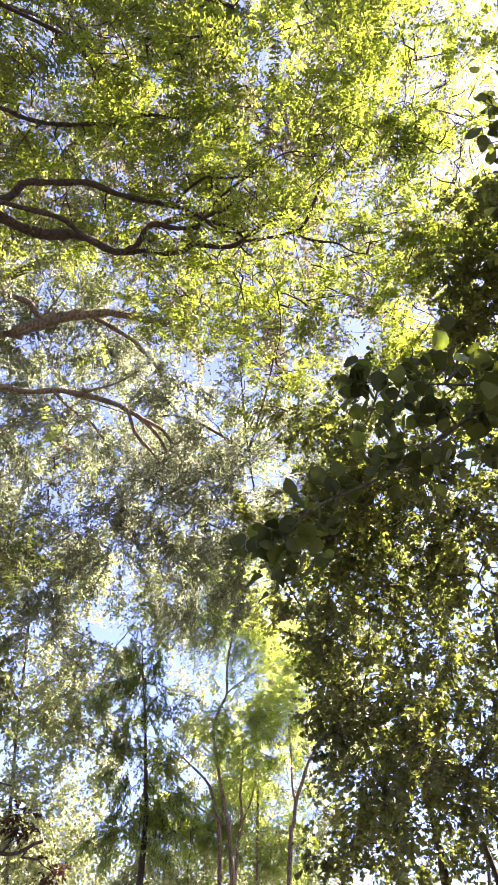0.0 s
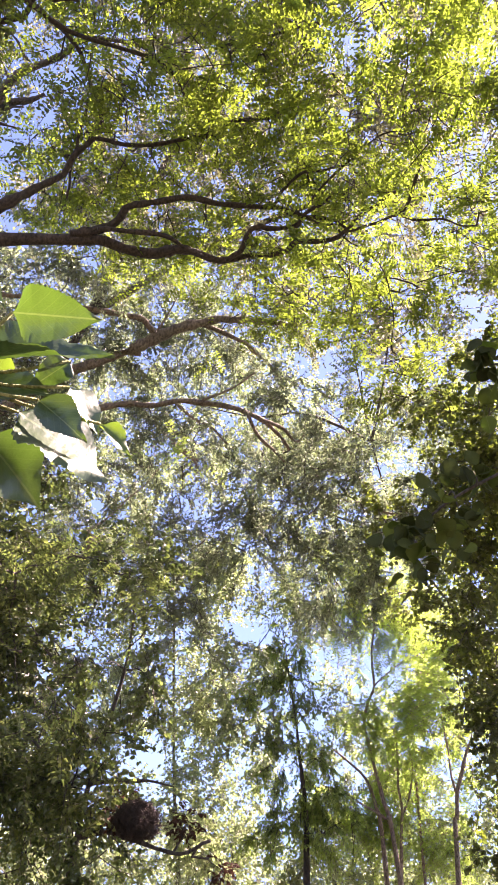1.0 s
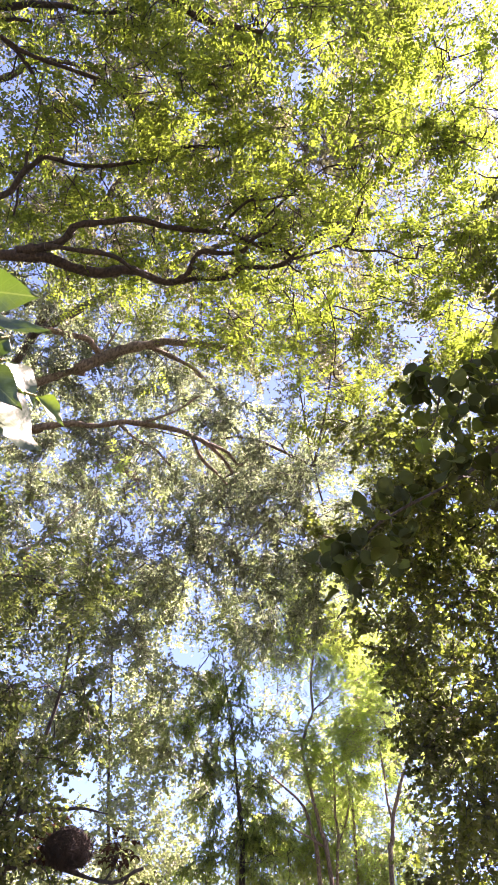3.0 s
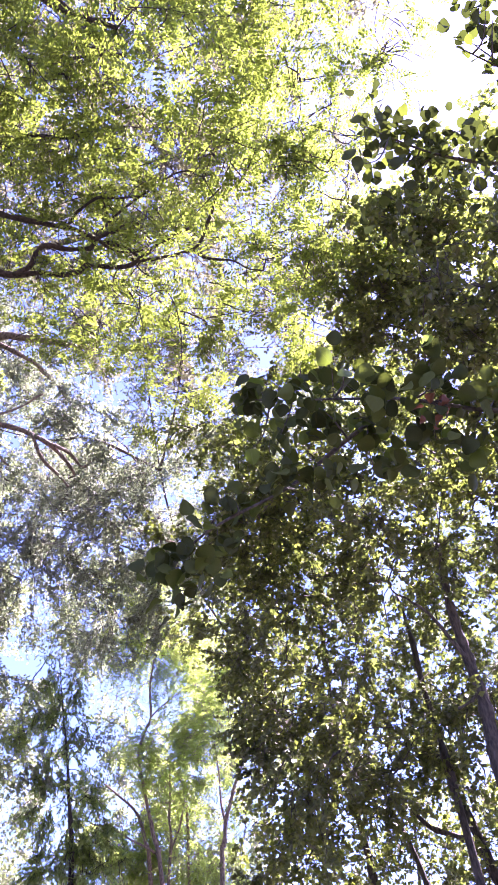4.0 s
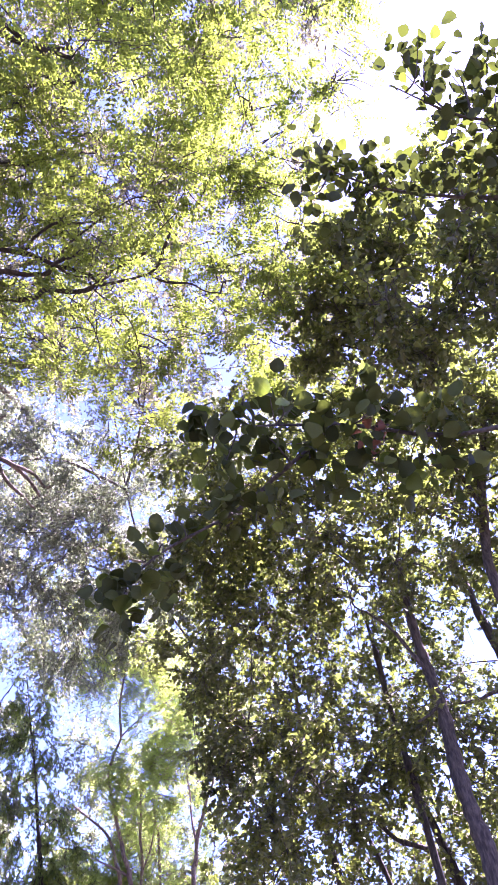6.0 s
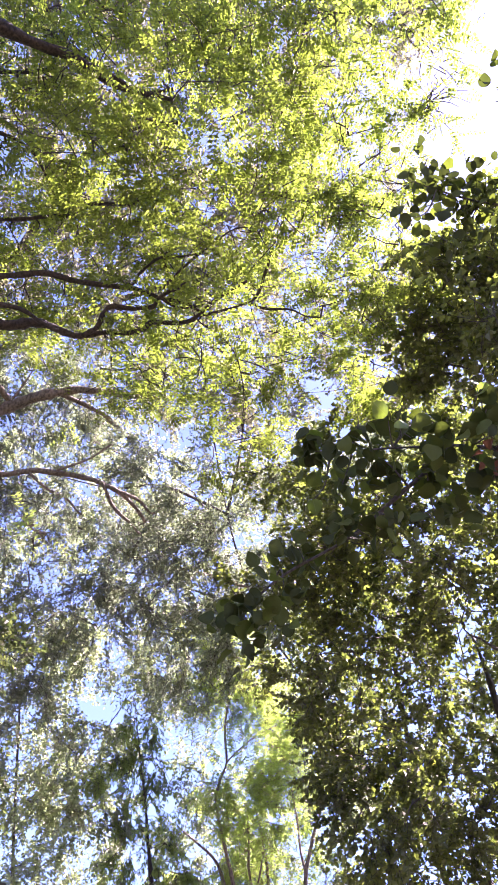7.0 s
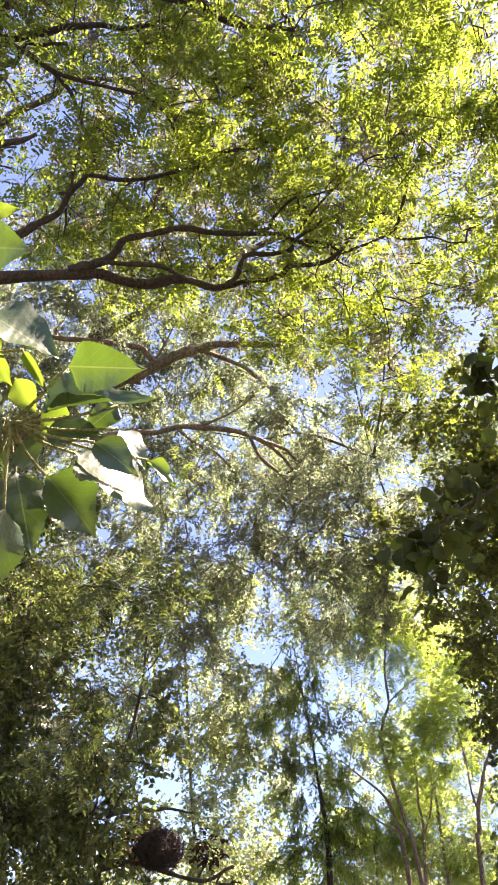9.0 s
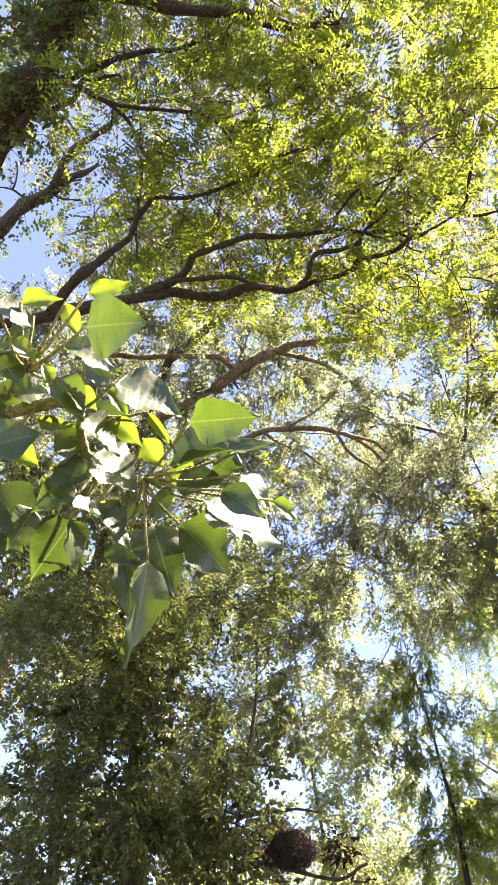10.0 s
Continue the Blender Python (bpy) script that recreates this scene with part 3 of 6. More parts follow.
WOOD_LIMB_3 = [(4.31, 5.63, 7.67, 0.028), (4.44, 5.37, 7.94, 0.039), (4.57, 5.13, 8.08, 0.042), (4.69, 4.88, 8.21, 0.039), (4.82, 4.6, 8.23, 0.035),
    (4.97, 4.23, 8.22, 0.028)]
WOOD_LIMB_4 = [(4.03, 5.83, 6.72, 0.026), (3.85, 5.68, 7.1, 0.026), (3.62, 5.55, 7.51, 0.023), (3.33, 5.48, 7.81, 0.02), (3.05, 5.36, 8.26, 0.014)]
WOOD_TRUNK_4 = [(4.46, 7.55, 6.99, 0.023), (4.45, 7.55, 6.51, 0.049), (4.51, 7.52, 6.06, 0.07), (4.53, 7.51, 5.6, 0.087), (4.51, 7.52, 5.11, 0.096),
    (4.48, 7.54, 4.66, 0.105), (4.42, 7.57, 4.2, 0.11), (4.36, 7.61, 3.71, 0.122), (4.22, 7.7, 1.86, 0.152), (4.08, 7.8, -0.15, 0.195)]
WOOD_TRUNK_5 = [(3.79, 9.62, 5.26, 0.026), (3.86, 9.59, 4.95, 0.039), (3.93, 9.56, 4.59, 0.052), (3.99, 9.54, 4.26, 0.062), (4.04, 9.52, 3.96,
    0.067), (4.09, 9.5, 3.61, 0.076), (4.27, 9.43, 1.8, 0.095), (4.47, 9.35, -0.15, 0.122)]
WOOD_TRUNK_6 = [(3.21, 10.64, 5.39, 0.018), (3.31, 10.61, 5.01, 0.025), (3.42, 10.58, 4.64, 0.031), (3.5, 10.56, 4.28, 0.038), (3.58, 10.53, 3.92,
    0.045), (3.88, 10.42, 1.96, 0.056), (4.21, 10.29, -0.15, 0.072)]
WOOD_LIMB_5 = [(3.96, 9.55, 4.37, 0.04), (3.69, 9.58, 4.5, 0.034), (3.42, 9.61, 4.62, 0.029), (3.19, 9.61, 4.83, 0.02)]
WOOD_TRUNK_7 = [(3.37, 8.7, 7.38, 0.02), (3.4, 8.69, 6.91, 0.029), (3.41, 8.69, 6.39, 0.035), (3.42, 8.68, 5.9, 0.037), (3.44, 8.68, 5.44, 0.039),
    (3.45, 8.67, 4.94, 0.045), (3.48, 8.64, 2.47, 0.056), (3.51, 8.61, -0.15, 0.072)]
YOUNG_TRUNK_1 = [(-0.04, 13.58, 11.34, 0.013), (-0.02, 13.58, 10.46, 0.016), (-0.05, 13.58, 9.78, 0.017), (-0.12, 13.58, 9.14, 0.019), (-0.17,
    13.57, 8.54, 0.022), (-0.14, 13.58, 8, 0.023), (-0.26, 13.57, 7.65, 0.024), (-0.35, 13.57, 7.31, 0.024), (-0.29, 13.57, 6.98, 0.025), (-0.18, 13.57,
    6.55, 0.029), (-0.08, 13.58, 6.1, 0.034), (0.02, 13.58, 5.75, 0.038), (0.09, 13.58, 5.43, 0.04), (0.39, 13.58, 2.72, 0.05), (0.7, 13.58, -0.15,
    0.064)]
YOUNG_LIMB_1 = [(-0.14, 13.58, 8, 0.016), (0.16, 13.49, 8.26, 0.013), (0.54, 13.39, 8.47, 0.01), (1.08, 13.23, 8.69, 0.007)]
YOUNG_TRUNK_4 = [(-1.01, 13.64, 6.93, 0.011), (-0.69, 13.66, 6.64, 0.017), (-0.46, 13.67, 6.46, 0.02), (-0.27, 13.67, 6.21, 0.026), (-0.17, 13.67,
    5.86, 0.03), (-0.1, 13.68, 5.45, 0.034), (0.09, 13.71, 2.72, 0.043), (0.28, 13.73, -0.15, 0.055)]
YOUNG_LIMB_2 = [(-0, 13.58, 5.66, 0.02), (-0.36, 13.5, 5.84, 0.017), (-0.7, 13.42, 6.01, 0.015), (-1.08, 13.33, 6.09, 0.011)]
YOUNG_TRUNK_2 = [(0.22, 13.87, 7.17, 0.011), (0.24, 13.87, 6.77, 0.017), (0.22, 13.87, 6.3, 0.021), (0.26, 13.87, 5.85, 0.024), (0.22, 13.87, 5.52,
    0.027), (0.12, 13.87, 2.76, 0.034), (0.01, 13.87, -0.15, 0.043)]
YOUNG_LIMB_3 = [(0.25, 13.87, 5.8, 0.015), (0.41, 13.84, 6.2, 0.014), (0.48, 13.8, 6.66, 0.011), (0.37, 13.77, 7.23, 0.009)]
YOUNG_TRUNK_3 = [(1.52, 13.29, 7.02, 0.014), (1.38, 13.3, 6.69, 0.025), (1.26, 13.31, 6.32, 0.029), (1.16, 13.32, 5.97, 0.033), (1.11, 13.33, 5.63,
    0.036), (1.08, 13.33, 5.4, 0.04), (0.97, 13.33, 2.7, 0.05), (0.86, 13.33, -0.15, 0.063)]
YOUNG_LIMB_4 = [(1.16, 13.32, 5.95, 0.02), (1.09, 13.3, 6.38, 0.017), (1.06, 13.26, 6.85, 0.014), (1.02, 13.23, 7.33, 0.011)]
YOUNG_TRUNK_5 = [(0.48, 14.17, 6.79, 0.012), (0.53, 14.16, 6.4, 0.021), (0.55, 14.16, 5.95, 0.024), (0.58, 14.16, 5.61, 0.028), (0.65, 14.16, 2.8,
    0.035), (0.73, 14.16, -0.15, 0.045)]
CONIFER_TRUNK = [(-1.86, 12.85, 8.93, 0.005), (-1.72, 12.86, 8.13, 0.01), (-1.58, 12.88, 7.3, 0.017), (-1.47, 12.9, 6.63, 0.025), (-1.38, 12.91, 6,
    0.035), (-1.28, 12.91, 5.2, 0.046), (-1.18, 12.91, 2.6, 0.057), (-1.08, 12.91, -0.15, 0.073)]
POPLAR_CROWN_a = [(-5.45, 4.42, 9.71, 0.485), (-6.03, 5.72, 11.43, 0.583), (-5.07, 5.75, 11.03, 0.55), (-4.03, 5.32, 10.37, 0.499), (-3.45, 5.31,
    10.06, 0.479), (-3.39, 6.5, 11.32, 0.482), (-2.72, 7.15, 12.04, 0.502), (-5.31, 4.71, 9.19, 0.47), (-6.19, 6.12, 11.13, 0.585), (-5.32, 6.37, 11.08,
    0.571), (-4.6, 6.4, 10.65, 0.535), (-3.99, 6.81, 10.81, 0.49), (-3.34, 7.11, 10.94, 0.554), (-2.81, 7.36, 11.4, 0.514), (-2.28, 7.77, 11.46, 0.579),
    (-6.63, 6.36, 10.18, 0.569), (-6.18, 6.68, 10.45, 0.575), (-5.31, 6.61, 10.01, 0.541), (-4.54, 6.41, 9.66, 0.51), (-4.23, 7.13, 10.5, 0.528),
    (-3.54, 7.68, 10.67, 0.563), (-3.04, 8.01, 11.14, 0.481), (-2.24, 7.92, 10.79, 0.543), (-1.75, 8.14, 10.69, 0.557)]
POPLAR_CROWN_b = [(-6.14, 6.19, 8.99, 0.518), (-6.37, 7.09, 9.9, 0.573), (-5.6, 7.29, 9.97, 0.564), (-4.5, 6.57, 8.86, 0.488), (-4.63, 8.12, 10.37,
    0.581), (-3.75, 7.95, 10.02, 0.517), (-3.1, 8.14, 9.91, 0.53), (-2.57, 8.54, 10.12, 0.56), (-1.74, 9.1, 10.52, 0.487), (-6.5, 7.5, 9.35, 0.571),
    (-4.77, 6.43, 8.21, 0.47), (-4.62, 6.94, 8.56, 0.492), (-4.32, 8.13, 9.4, 0.507), (-3.43, 7.77, 9.02, 0.512), (-2.74, 7.83, 8.63, 0.493), (-2.39,
    8.76, 9.65, 0.397), (-1.92, 9.45, 9.9, 0.578), (-4.89, 8.98, 9.37, 0.583), (-4.25, 9.27, 9.56, 0.423), (-2.77, 8.07, 8.23, 0.353), (-1.78, 8.59,
    8.42, 0.505), (-4.81, 8.95, 8.44, 0.556), (-4.21, 9.32, 8.7, 0.565), (-3.08, 8.33, 7.71, 0.352)]
POPLAR_CROWN_c = [(-2.5, 8.77, 7.98, 0.506), (-1.92, 9.04, 7.95, 0.509), (-4.04, 9.16, 7.76, 0.534), (-3.25, 9.29, 7.68, 0.525), (-2.79, 9.48, 7.59,
    0.525), (-3.44, 9.7, 7.08, 0.53), (-2.56, 8.8, 6.63, 0.475), (-4.11, 9.82, 6.57, 0.534), (-1.1, 8.98, 9.69, 0.3), (-0.65, 7.47, 8.05, 0.3), (-1.16,
    7.61, 8.13, 0.3), (-0.38, 7.67, 8.46, 0.3)]
POPLAR_CROWN = POPLAR_CROWN_a + POPLAR_CROWN_b + POPLAR_CROWN_c
BACK_POPLAR_CROWN_a = [(-1.48, 7.83, 11.5, 0.577), (-0.9, 7.26, 9.37, 0.485), (-0.25, 8.41, 10.57, 0.402), (0.31, 7.78, 9.82, 0.515), (-1.13, 8.7,
    9.88, 0.528), (-0.33, 7.87, 9.19, 0.497), (0.12, 9.44, 10.38, 0.586), (-1.35, 9.36, 9.86, 0.57), (-0.53, 8.1, 8.49, 0.484), (-0.01, 9.03, 9.08,
    0.533), (-1.22, 8.35, 8.1, 0.484), (-0.67, 8.86, 8.47, 0.511), (-0.04, 8.31, 7.76, 0.471), (-1.44, 10.48, 8.91, 0.584), (-0.77, 9.22, 7.87, 0.508),
    (-0.12, 9.32, 7.91, 0.512), (-0.89, 10.68, 8.18, 0.572), (2.26, 6.77, 10.12, 0.36), (1.01, 8.24, 10.83, 0.56), (2.45, 8.26, 10.65, 0.405), (1.05,
    7.72, 9.39, 0.357), (1.56, 7.6, 9.11, 0.486), (0.91, 8.61, 9.1, 0.516), (0.45, 9.52, 9.05, 0.544)]
BACK_POPLAR_CROWN_b = [(0.41, 10.01, 8.64, 0.551)]
BACK_POPLAR_CROWN = BACK_POPLAR_CROWN_a + BACK_POPLAR_CROWN_b
TALL_CROWN_a = [(-4.66, 2.09, 14.23, 0.62), (-3.46, 2.19, 12.1, 0.62), (-3.01, 2.28, 13.15, 0.62), (-2.5, 2.56, 12.51, 0.62), (-2.51, 3.16, 14.78,
    0.62), (-1.46, 3.31, 14.34, 0.62), (-1.12, 3.55, 14.25, 0.62), (-0.51, 3.12, 12.8, 0.62), (0.4, 3.93, 14.67, 0.62), (0.47, 3.5, 13.56, 0.62), (1.05,
    3.76, 12.24, 0.62), (-5.69, 2.48, 13.83, 0.62), (-4.7, 2.31, 13.11, 0.62), (-4.58, 2.96, 14.26, 0.62), (-2.64, 2.92, 12.18, 0.62), (-2.71, 3.79,
    14.68, 0.62), (-0.99, 3.55, 12.44, 0.62), (0.76, 4.19, 12.13, 0.62), (1.47, 4.6, 13.48, 0.62), (-5.46, 2.87, 12.81, 0.62), (-3.49, 3.89, 14.16,
    0.62), (-2.74, 4.35, 14.59, 0.62), (-2.04, 4.02, 12.71, 0.62), (-1.32, 4.1, 12.78, 0.62)]
TALL_CROWN_b = [(-0.56, 4.69, 14.09, 0.62), (0.07, 4.88, 13.1, 0.62), (0.4, 4.85, 12.86, 0.62), (1.3, 4.87, 12.61, 0.62), (-3.61, 3.72, 11.9, 0.62),
    (-2.98, 4.72, 14.37, 0.62), (-1.9, 5.09, 13.21, 0.62), (-0.94, 4.75, 12.76, 0.62), (0.07, 4.78, 11.96, 0.62), (0.3, 5.25, 13.12, 0.62), (0.86, 5.74,
    13.34, 0.62), (-3.82, 4.29, 11.59, 0.62), (-3.34, 4.98, 12.56, 0.62), (-2.81, 4.54, 11.82, 0.62), (-2.27, 4.92, 11.94, 0.62), (-1.73, 5.43, 12.92,
    0.62), (-1.19, 6.16, 13.93, 0.62), (-0.02, 6.31, 14.07, 0.62), (0.34, 6, 12.67, 0.62), (0.7, 6.15, 12.59, 0.62), (-4.06, 4.52, 11.16, 0.62), (-4.38,
    5.2, 12.59, 0.62), (-3.86, 5.75, 13.35, 0.62), (-2.94, 5.88, 12.68, 0.62)]
TALL_CROWN_c = [(-2.67, 5.88, 12.7, 0.62), (-1.58, 5.33, 11.74, 0.62), (-1.14, 5.71, 12.16, 0.62), (-0.38, 6.53, 13.2, 0.62), (0.43, 6.98, 13.55,
    0.62), (1.07, 7.4, 12.81, 0.62), (-5.38, 5.51, 12.51, 0.62), (-4.09, 4.86, 11.03, 0.62), (-3.73, 6.23, 12.66, 0.62), (-3.23, 6.23, 12.43, 0.62),
    (-2.46, 5.82, 11.32, 0.62), (-1.43, 5.77, 11.22, 0.62), (-1.53, 7.09, 13.04, 0.62), (-0.63, 6.28, 11.59, 0.62), (0.18, 7.75, 12.46, 0.62), (0.95,
    8.07, 12.68, 0.62), (-2.19, 7.55, 12.3, 0.62), (-1.21, 7.23, 11.87, 0.62), (-0.96, 7.32, 11.56, 0.62), (-0.2, 7.69, 11.48, 0.62), (0.69, 7.64,
    11.57, 0.62), (0.53, 7.74, 10.72, 0.62), (0.93, 3.36, 13.82, 0.62), (1.71, 3.72, 14.14, 0.62)]
TALL_CROWN_d = [(1.53, 4.4, 12.9, 0.62), (2.26, 4.57, 13.65, 0.62), (1.84, 6.57, 12.78, 0.62), (2.67, 6.86, 13.31, 0.62), (2.47, 5.17, 11.11, 0.62),
    (2.11, 7.07, 12.73, 0.62), (2.74, 7.28, 13.17, 0.62), (3.01, 6.81, 12.78, 0.62), (2.21, 6.38, 10.39, 0.62), (2.9, 7.02, 11.67, 0.62), (-3.31, 1.52,
    12.29, 0.62), (-2.89, 1.76, 13.06, 0.62), (-1.9, 2, 13.57, 0.62), (-1.22, 1.95, 14.38, 0.62), (-0.51, 1.94, 13.41, 0.62), (-0.21, 1.71, 12.58,
    0.62), (0.54, 1.73, 13.01, 0.62), (1.44, 2.03, 14.27, 0.62), (2.73, 2.15, 14.5, 0.62), (2.98, 1.85, 13.01, 0.62), (-2.87, 2.54, 14.81, 0.62),
    (-1.91, 2.35, 14.02, 0.62), (-1.16, 2.14, 12.35, 0.62), (-0.71, 2.7, 14.87, 0.62)]
TALL_CROWN_e = [(0.01, 2.51, 14.76, 0.62), (0.74, 2.61, 14.13, 0.62), (1.45, 2.53, 14.31, 0.62), (1.55, 2.29, 12.49, 0.62), (2.19, 2.31, 13.41,
    0.62), (3.38, 2.43, 14.47, 0.62), (-0.72, 2.89, 13.49, 0.62), (-0.22, 2.67, 12.32, 0.62), (0.45, 3.36, 14.27, 0.62), (0.93, 2.74, 12.85, 0.62),
    (-4.03, 1.52, 13.5, 0.62), (-3.48, 1.97, 13.07, 0.62)]
TALL_CROWN = TALL_CROWN_a + TALL_CROWN_b + TALL_CROWN_c + TALL_CROWN_d + TALL_CROWN_e
FAR_CROWN_1_a = [(-3.3, 13.97, 10.82, 0.558), (-1.7, 13, 9.84, 0.506), (-2.96, 12.75, 8.02, 0.477), (-2.39, 13.4, 8.49, 0.499), (-4.33, 12.73, 7.89,
    0.674), (-3.93, 14.26, 8.63, 0.744), (-3.07, 13.4, 8.18, 0.498), (-5.37, 12.79, 7.11, 0.678), (-4.78, 13.43, 7.48, 0.7), (-4.23, 14.5, 7.98, 0.745),
    (-3.5, 14.84, 8.07, 0.542), (-2.08, 13.02, 7.08, 0.649), (-3.8, 15.47, 7.03, 0.765), (-4.48, 15.43, 6.55, 0.55), (-3.26, 14.42, 6.22, 0.703), (-4.1,
    13.74, 5.2, 0.672), (-3.75, 15.78, 5.95, 0.763), (-7.81, 7.27, 14.62, 0.6), (-6.88, 7.7, 14.09, 0.6), (-6.32, 8.16, 14.91, 0.6), (-5.12, 8.09,
    14.68, 0.6), (-4.36, 8.21, 14.09, 0.6), (-3.42, 9.1, 15.39, 0.6), (-8.17, 6.99, 12.26, 0.6)]
FAR_CROWN_1_b = [(-8.43, 8.12, 14.59, 0.6), (-6.42, 8.95, 13.91, 0.6), (-5.08, 8.72, 13.77, 0.6), (-4.72, 9.44, 14.72, 0.6), (-3.72, 9.83, 15.03,
    0.6), (-3.02, 10.57, 14.6, 0.6), (-8.94, 8.28, 12.94, 0.6), (-8.7, 8.74, 13.8, 0.6), (-7.09, 8.26, 12.83, 0.6), (-5.84, 8.89, 13.02, 0.6), (-6.29,
    10.87, 14.5, 0.6), (-4.28, 9.37, 12.74, 0.6), (-4.09, 10.65, 14.05, 0.6), (-9.4, 9.25, 13.12, 0.6), (-7.73, 8.27, 11.63, 0.6), (-7.91, 10.57, 13.69,
    0.6), (-6.94, 9.92, 13.14, 0.6), (-5.82, 10.66, 13.12, 0.6), (-4.55, 10.37, 12.11, 0.6), (-3.63, 10.71, 12.7, 0.6), (-3.6, 11.75, 13.19, 0.6),
    (-8.66, 8.68, 11.16, 0.6), (-8.33, 10.2, 12.23, 0.6), (-6.76, 9.54, 11.13, 0.6)]
FAR_CROWN_1_c = [(-6.38, 9.46, 11.43, 0.6), (-5.92, 11.16, 12.47, 0.6), (-5.7, 11.81, 12.6, 0.6), (-4.77, 11.68, 12.26, 0.6), (-3.79, 12.89, 13.09,
    0.6), (-2.36, 11.33, 11.27, 0.6), (-8.73, 9.49, 10.72, 0.6), (-8.7, 10.29, 10.66, 0.6), (-7.12, 11.73, 11.52, 0.6), (-6.37, 11.22, 11.34, 0.6),
    (-5.48, 13.36, 12.22, 0.6), (-4.48, 10.97, 10.82, 0.6), (-2.65, 12.9, 12.05, 0.6), (-9.64, 10.87, 10.31, 0.6), (-8.51, 11.05, 10.22, 0.6), (-7.24,
    10.55, 9.92, 0.6), (-6.43, 11.02, 9.89, 0.6), (-5.86, 11.41, 10.2, 0.6), (-5.75, 13.56, 11.6, 0.6), (-5.11, 13.05, 11.38, 0.6), (-3.58, 13.86,
    11.26, 0.6), (-3.26, 13.37, 10.73, 0.6), (-8.82, 10.8, 8.97, 0.6), (-8.02, 10.67, 8.89, 0.6)]
FAR_CROWN_1_d = [(-7.98, 11.85, 9.56, 0.6), (-7.95, 13.15, 10.28, 0.6), (-7.17, 13.45, 10.39, 0.6), (-5.13, 11.84, 9.54, 0.6), (-5.3, 14.01, 11.06,
    0.6), (-3.55, 13.06, 9.61, 0.6), (-3.3, 13.89, 10.74, 0.55), (-9.81, 11.34, 9.17, 0.6), (-9.29, 12.57, 9.29, 0.6), (-7.53, 11.59, 8.4, 0.6), (-7.65,
    13.74, 9.9, 0.6), (-6.73, 12.81, 9.28, 0.6), (-5.39, 14.59, 9.97, 0.6), (-3.94, 14.1, 9.69, 0.6), (-3.77, 14.45, 10.26, 0.55), (-2.72, 15.22, 9.43,
    0.55), (-8.05, 11.28, 7.89, 0.6), (-8.63, 13.06, 8.39, 0.6), (-7.08, 12.53, 8.2, 0.6), (-6.51, 12.76, 8.2, 0.6), (-5.66, 14.26, 8.74, 0.6), (-4.99,
    14.56, 9.33, 0.55), (-3.78, 14.33, 8.4, 0.55), (-2.84, 13.8, 7.91, 0.55)]
FAR_CROWN_1_e = [(-8.51, 11.83, 7.45, 0.6), (-7.68, 11.69, 7.07, 0.6), (-5.89, 12.79, 7.16, 0.6), (-5.91, 14.78, 8.38, 0.55), (-4.77, 14.02, 7.66,
    0.55), (-4.04, 15.67, 8.56, 0.55), (-3.3, 13.56, 7.7, 0.55), (-2.72, 13.79, 7.17, 0.55), (-10.11, 13.04, 6.98, 0.6), (-8.38, 12.07, 6.28, 0.6),
    (-8.41, 14.13, 6.92, 0.6), (-7.24, 14.11, 6.79, 0.6), (-6.86, 14.61, 7.27, 0.6), (-5.75, 13.29, 6.87, 0.6), (-3.57, 14.97, 7.08, 0.55), (-9.33,
    12.84, 6.02, 0.6), (-8.5, 13.29, 6.11, 0.6), (-8.05, 13.4, 6.11, 0.6), (-7.74, 14.38, 6.29, 0.6), (-6.19, 13.69, 6.34, 0.6), (-6.05, 14.26, 6.39,
    0.6), (-3.74, 14.16, 5.78, 0.55), (-3.43, 15.23, 6.17, 0.55), (-8.81, 11.77, 5.19, 0.6)]
FAR_CROWN_1_f = [(-7.97, 12.46, 5.07, 0.6), (-7.63, 13.61, 5.45, 0.6), (-6.89, 13.45, 5.2, 0.6), (-6.17, 13.25, 5.5, 0.6), (-6.55, 15.84, 6.08,
    0.6), (-4.92, 13.76, 5.56, 0.6), (-4.01, 13.69, 5.34, 0.55), (-3.19, 13.67, 5.36, 0.55)]
FAR_CROWN_1 = FAR_CROWN_1_a + FAR_CROWN_1_b + FAR_CROWN_1_c + FAR_CROWN_1_d + FAR_CROWN_1_e + FAR_CROWN_1_f
FAR_CROWN_2_a = [(-1.32, 14.48, 5.51, 0.684), (-1.65, 9.53, 13.6, 0.6), (-1.79, 10.41, 12.58, 0.6), (-1.14, 12.32, 14.52, 0.6), (-0.47, 11.63,
    13.44, 0.6), (0.71, 10.4, 12.58, 0.6), (-1.93, 11.16, 12.54, 0.6), (-1.03, 10.73, 12.06, 0.6), (-0.89, 11.5, 12.56, 0.6), (0.11, 11.72, 13.02, 0.6),
    (-0.82, 13.11, 12.96, 0.6), (0.31, 13.35, 13.08, 0.6), (-1.93, 12.36, 10.81, 0.6), (-0.9, 12.3, 10.83, 0.6), (0.19, 13.02, 11.55, 0.6), (-1.96,
    13.25, 10.52, 0.6), (-1.47, 14.23, 10.89, 0.6), (-1.57, 13.73, 10.04, 0.55), (-1.28, 13.51, 9.66, 0.6), (-1.21, 14.5, 5.62, 0.55), (1.7, 10.91,
    14.03, 0.6), (1.84, 11.9, 13.79, 0.6), (1, 11.58, 12.29, 0.6), (0.34, 12.51, 11.28, 0.6)]
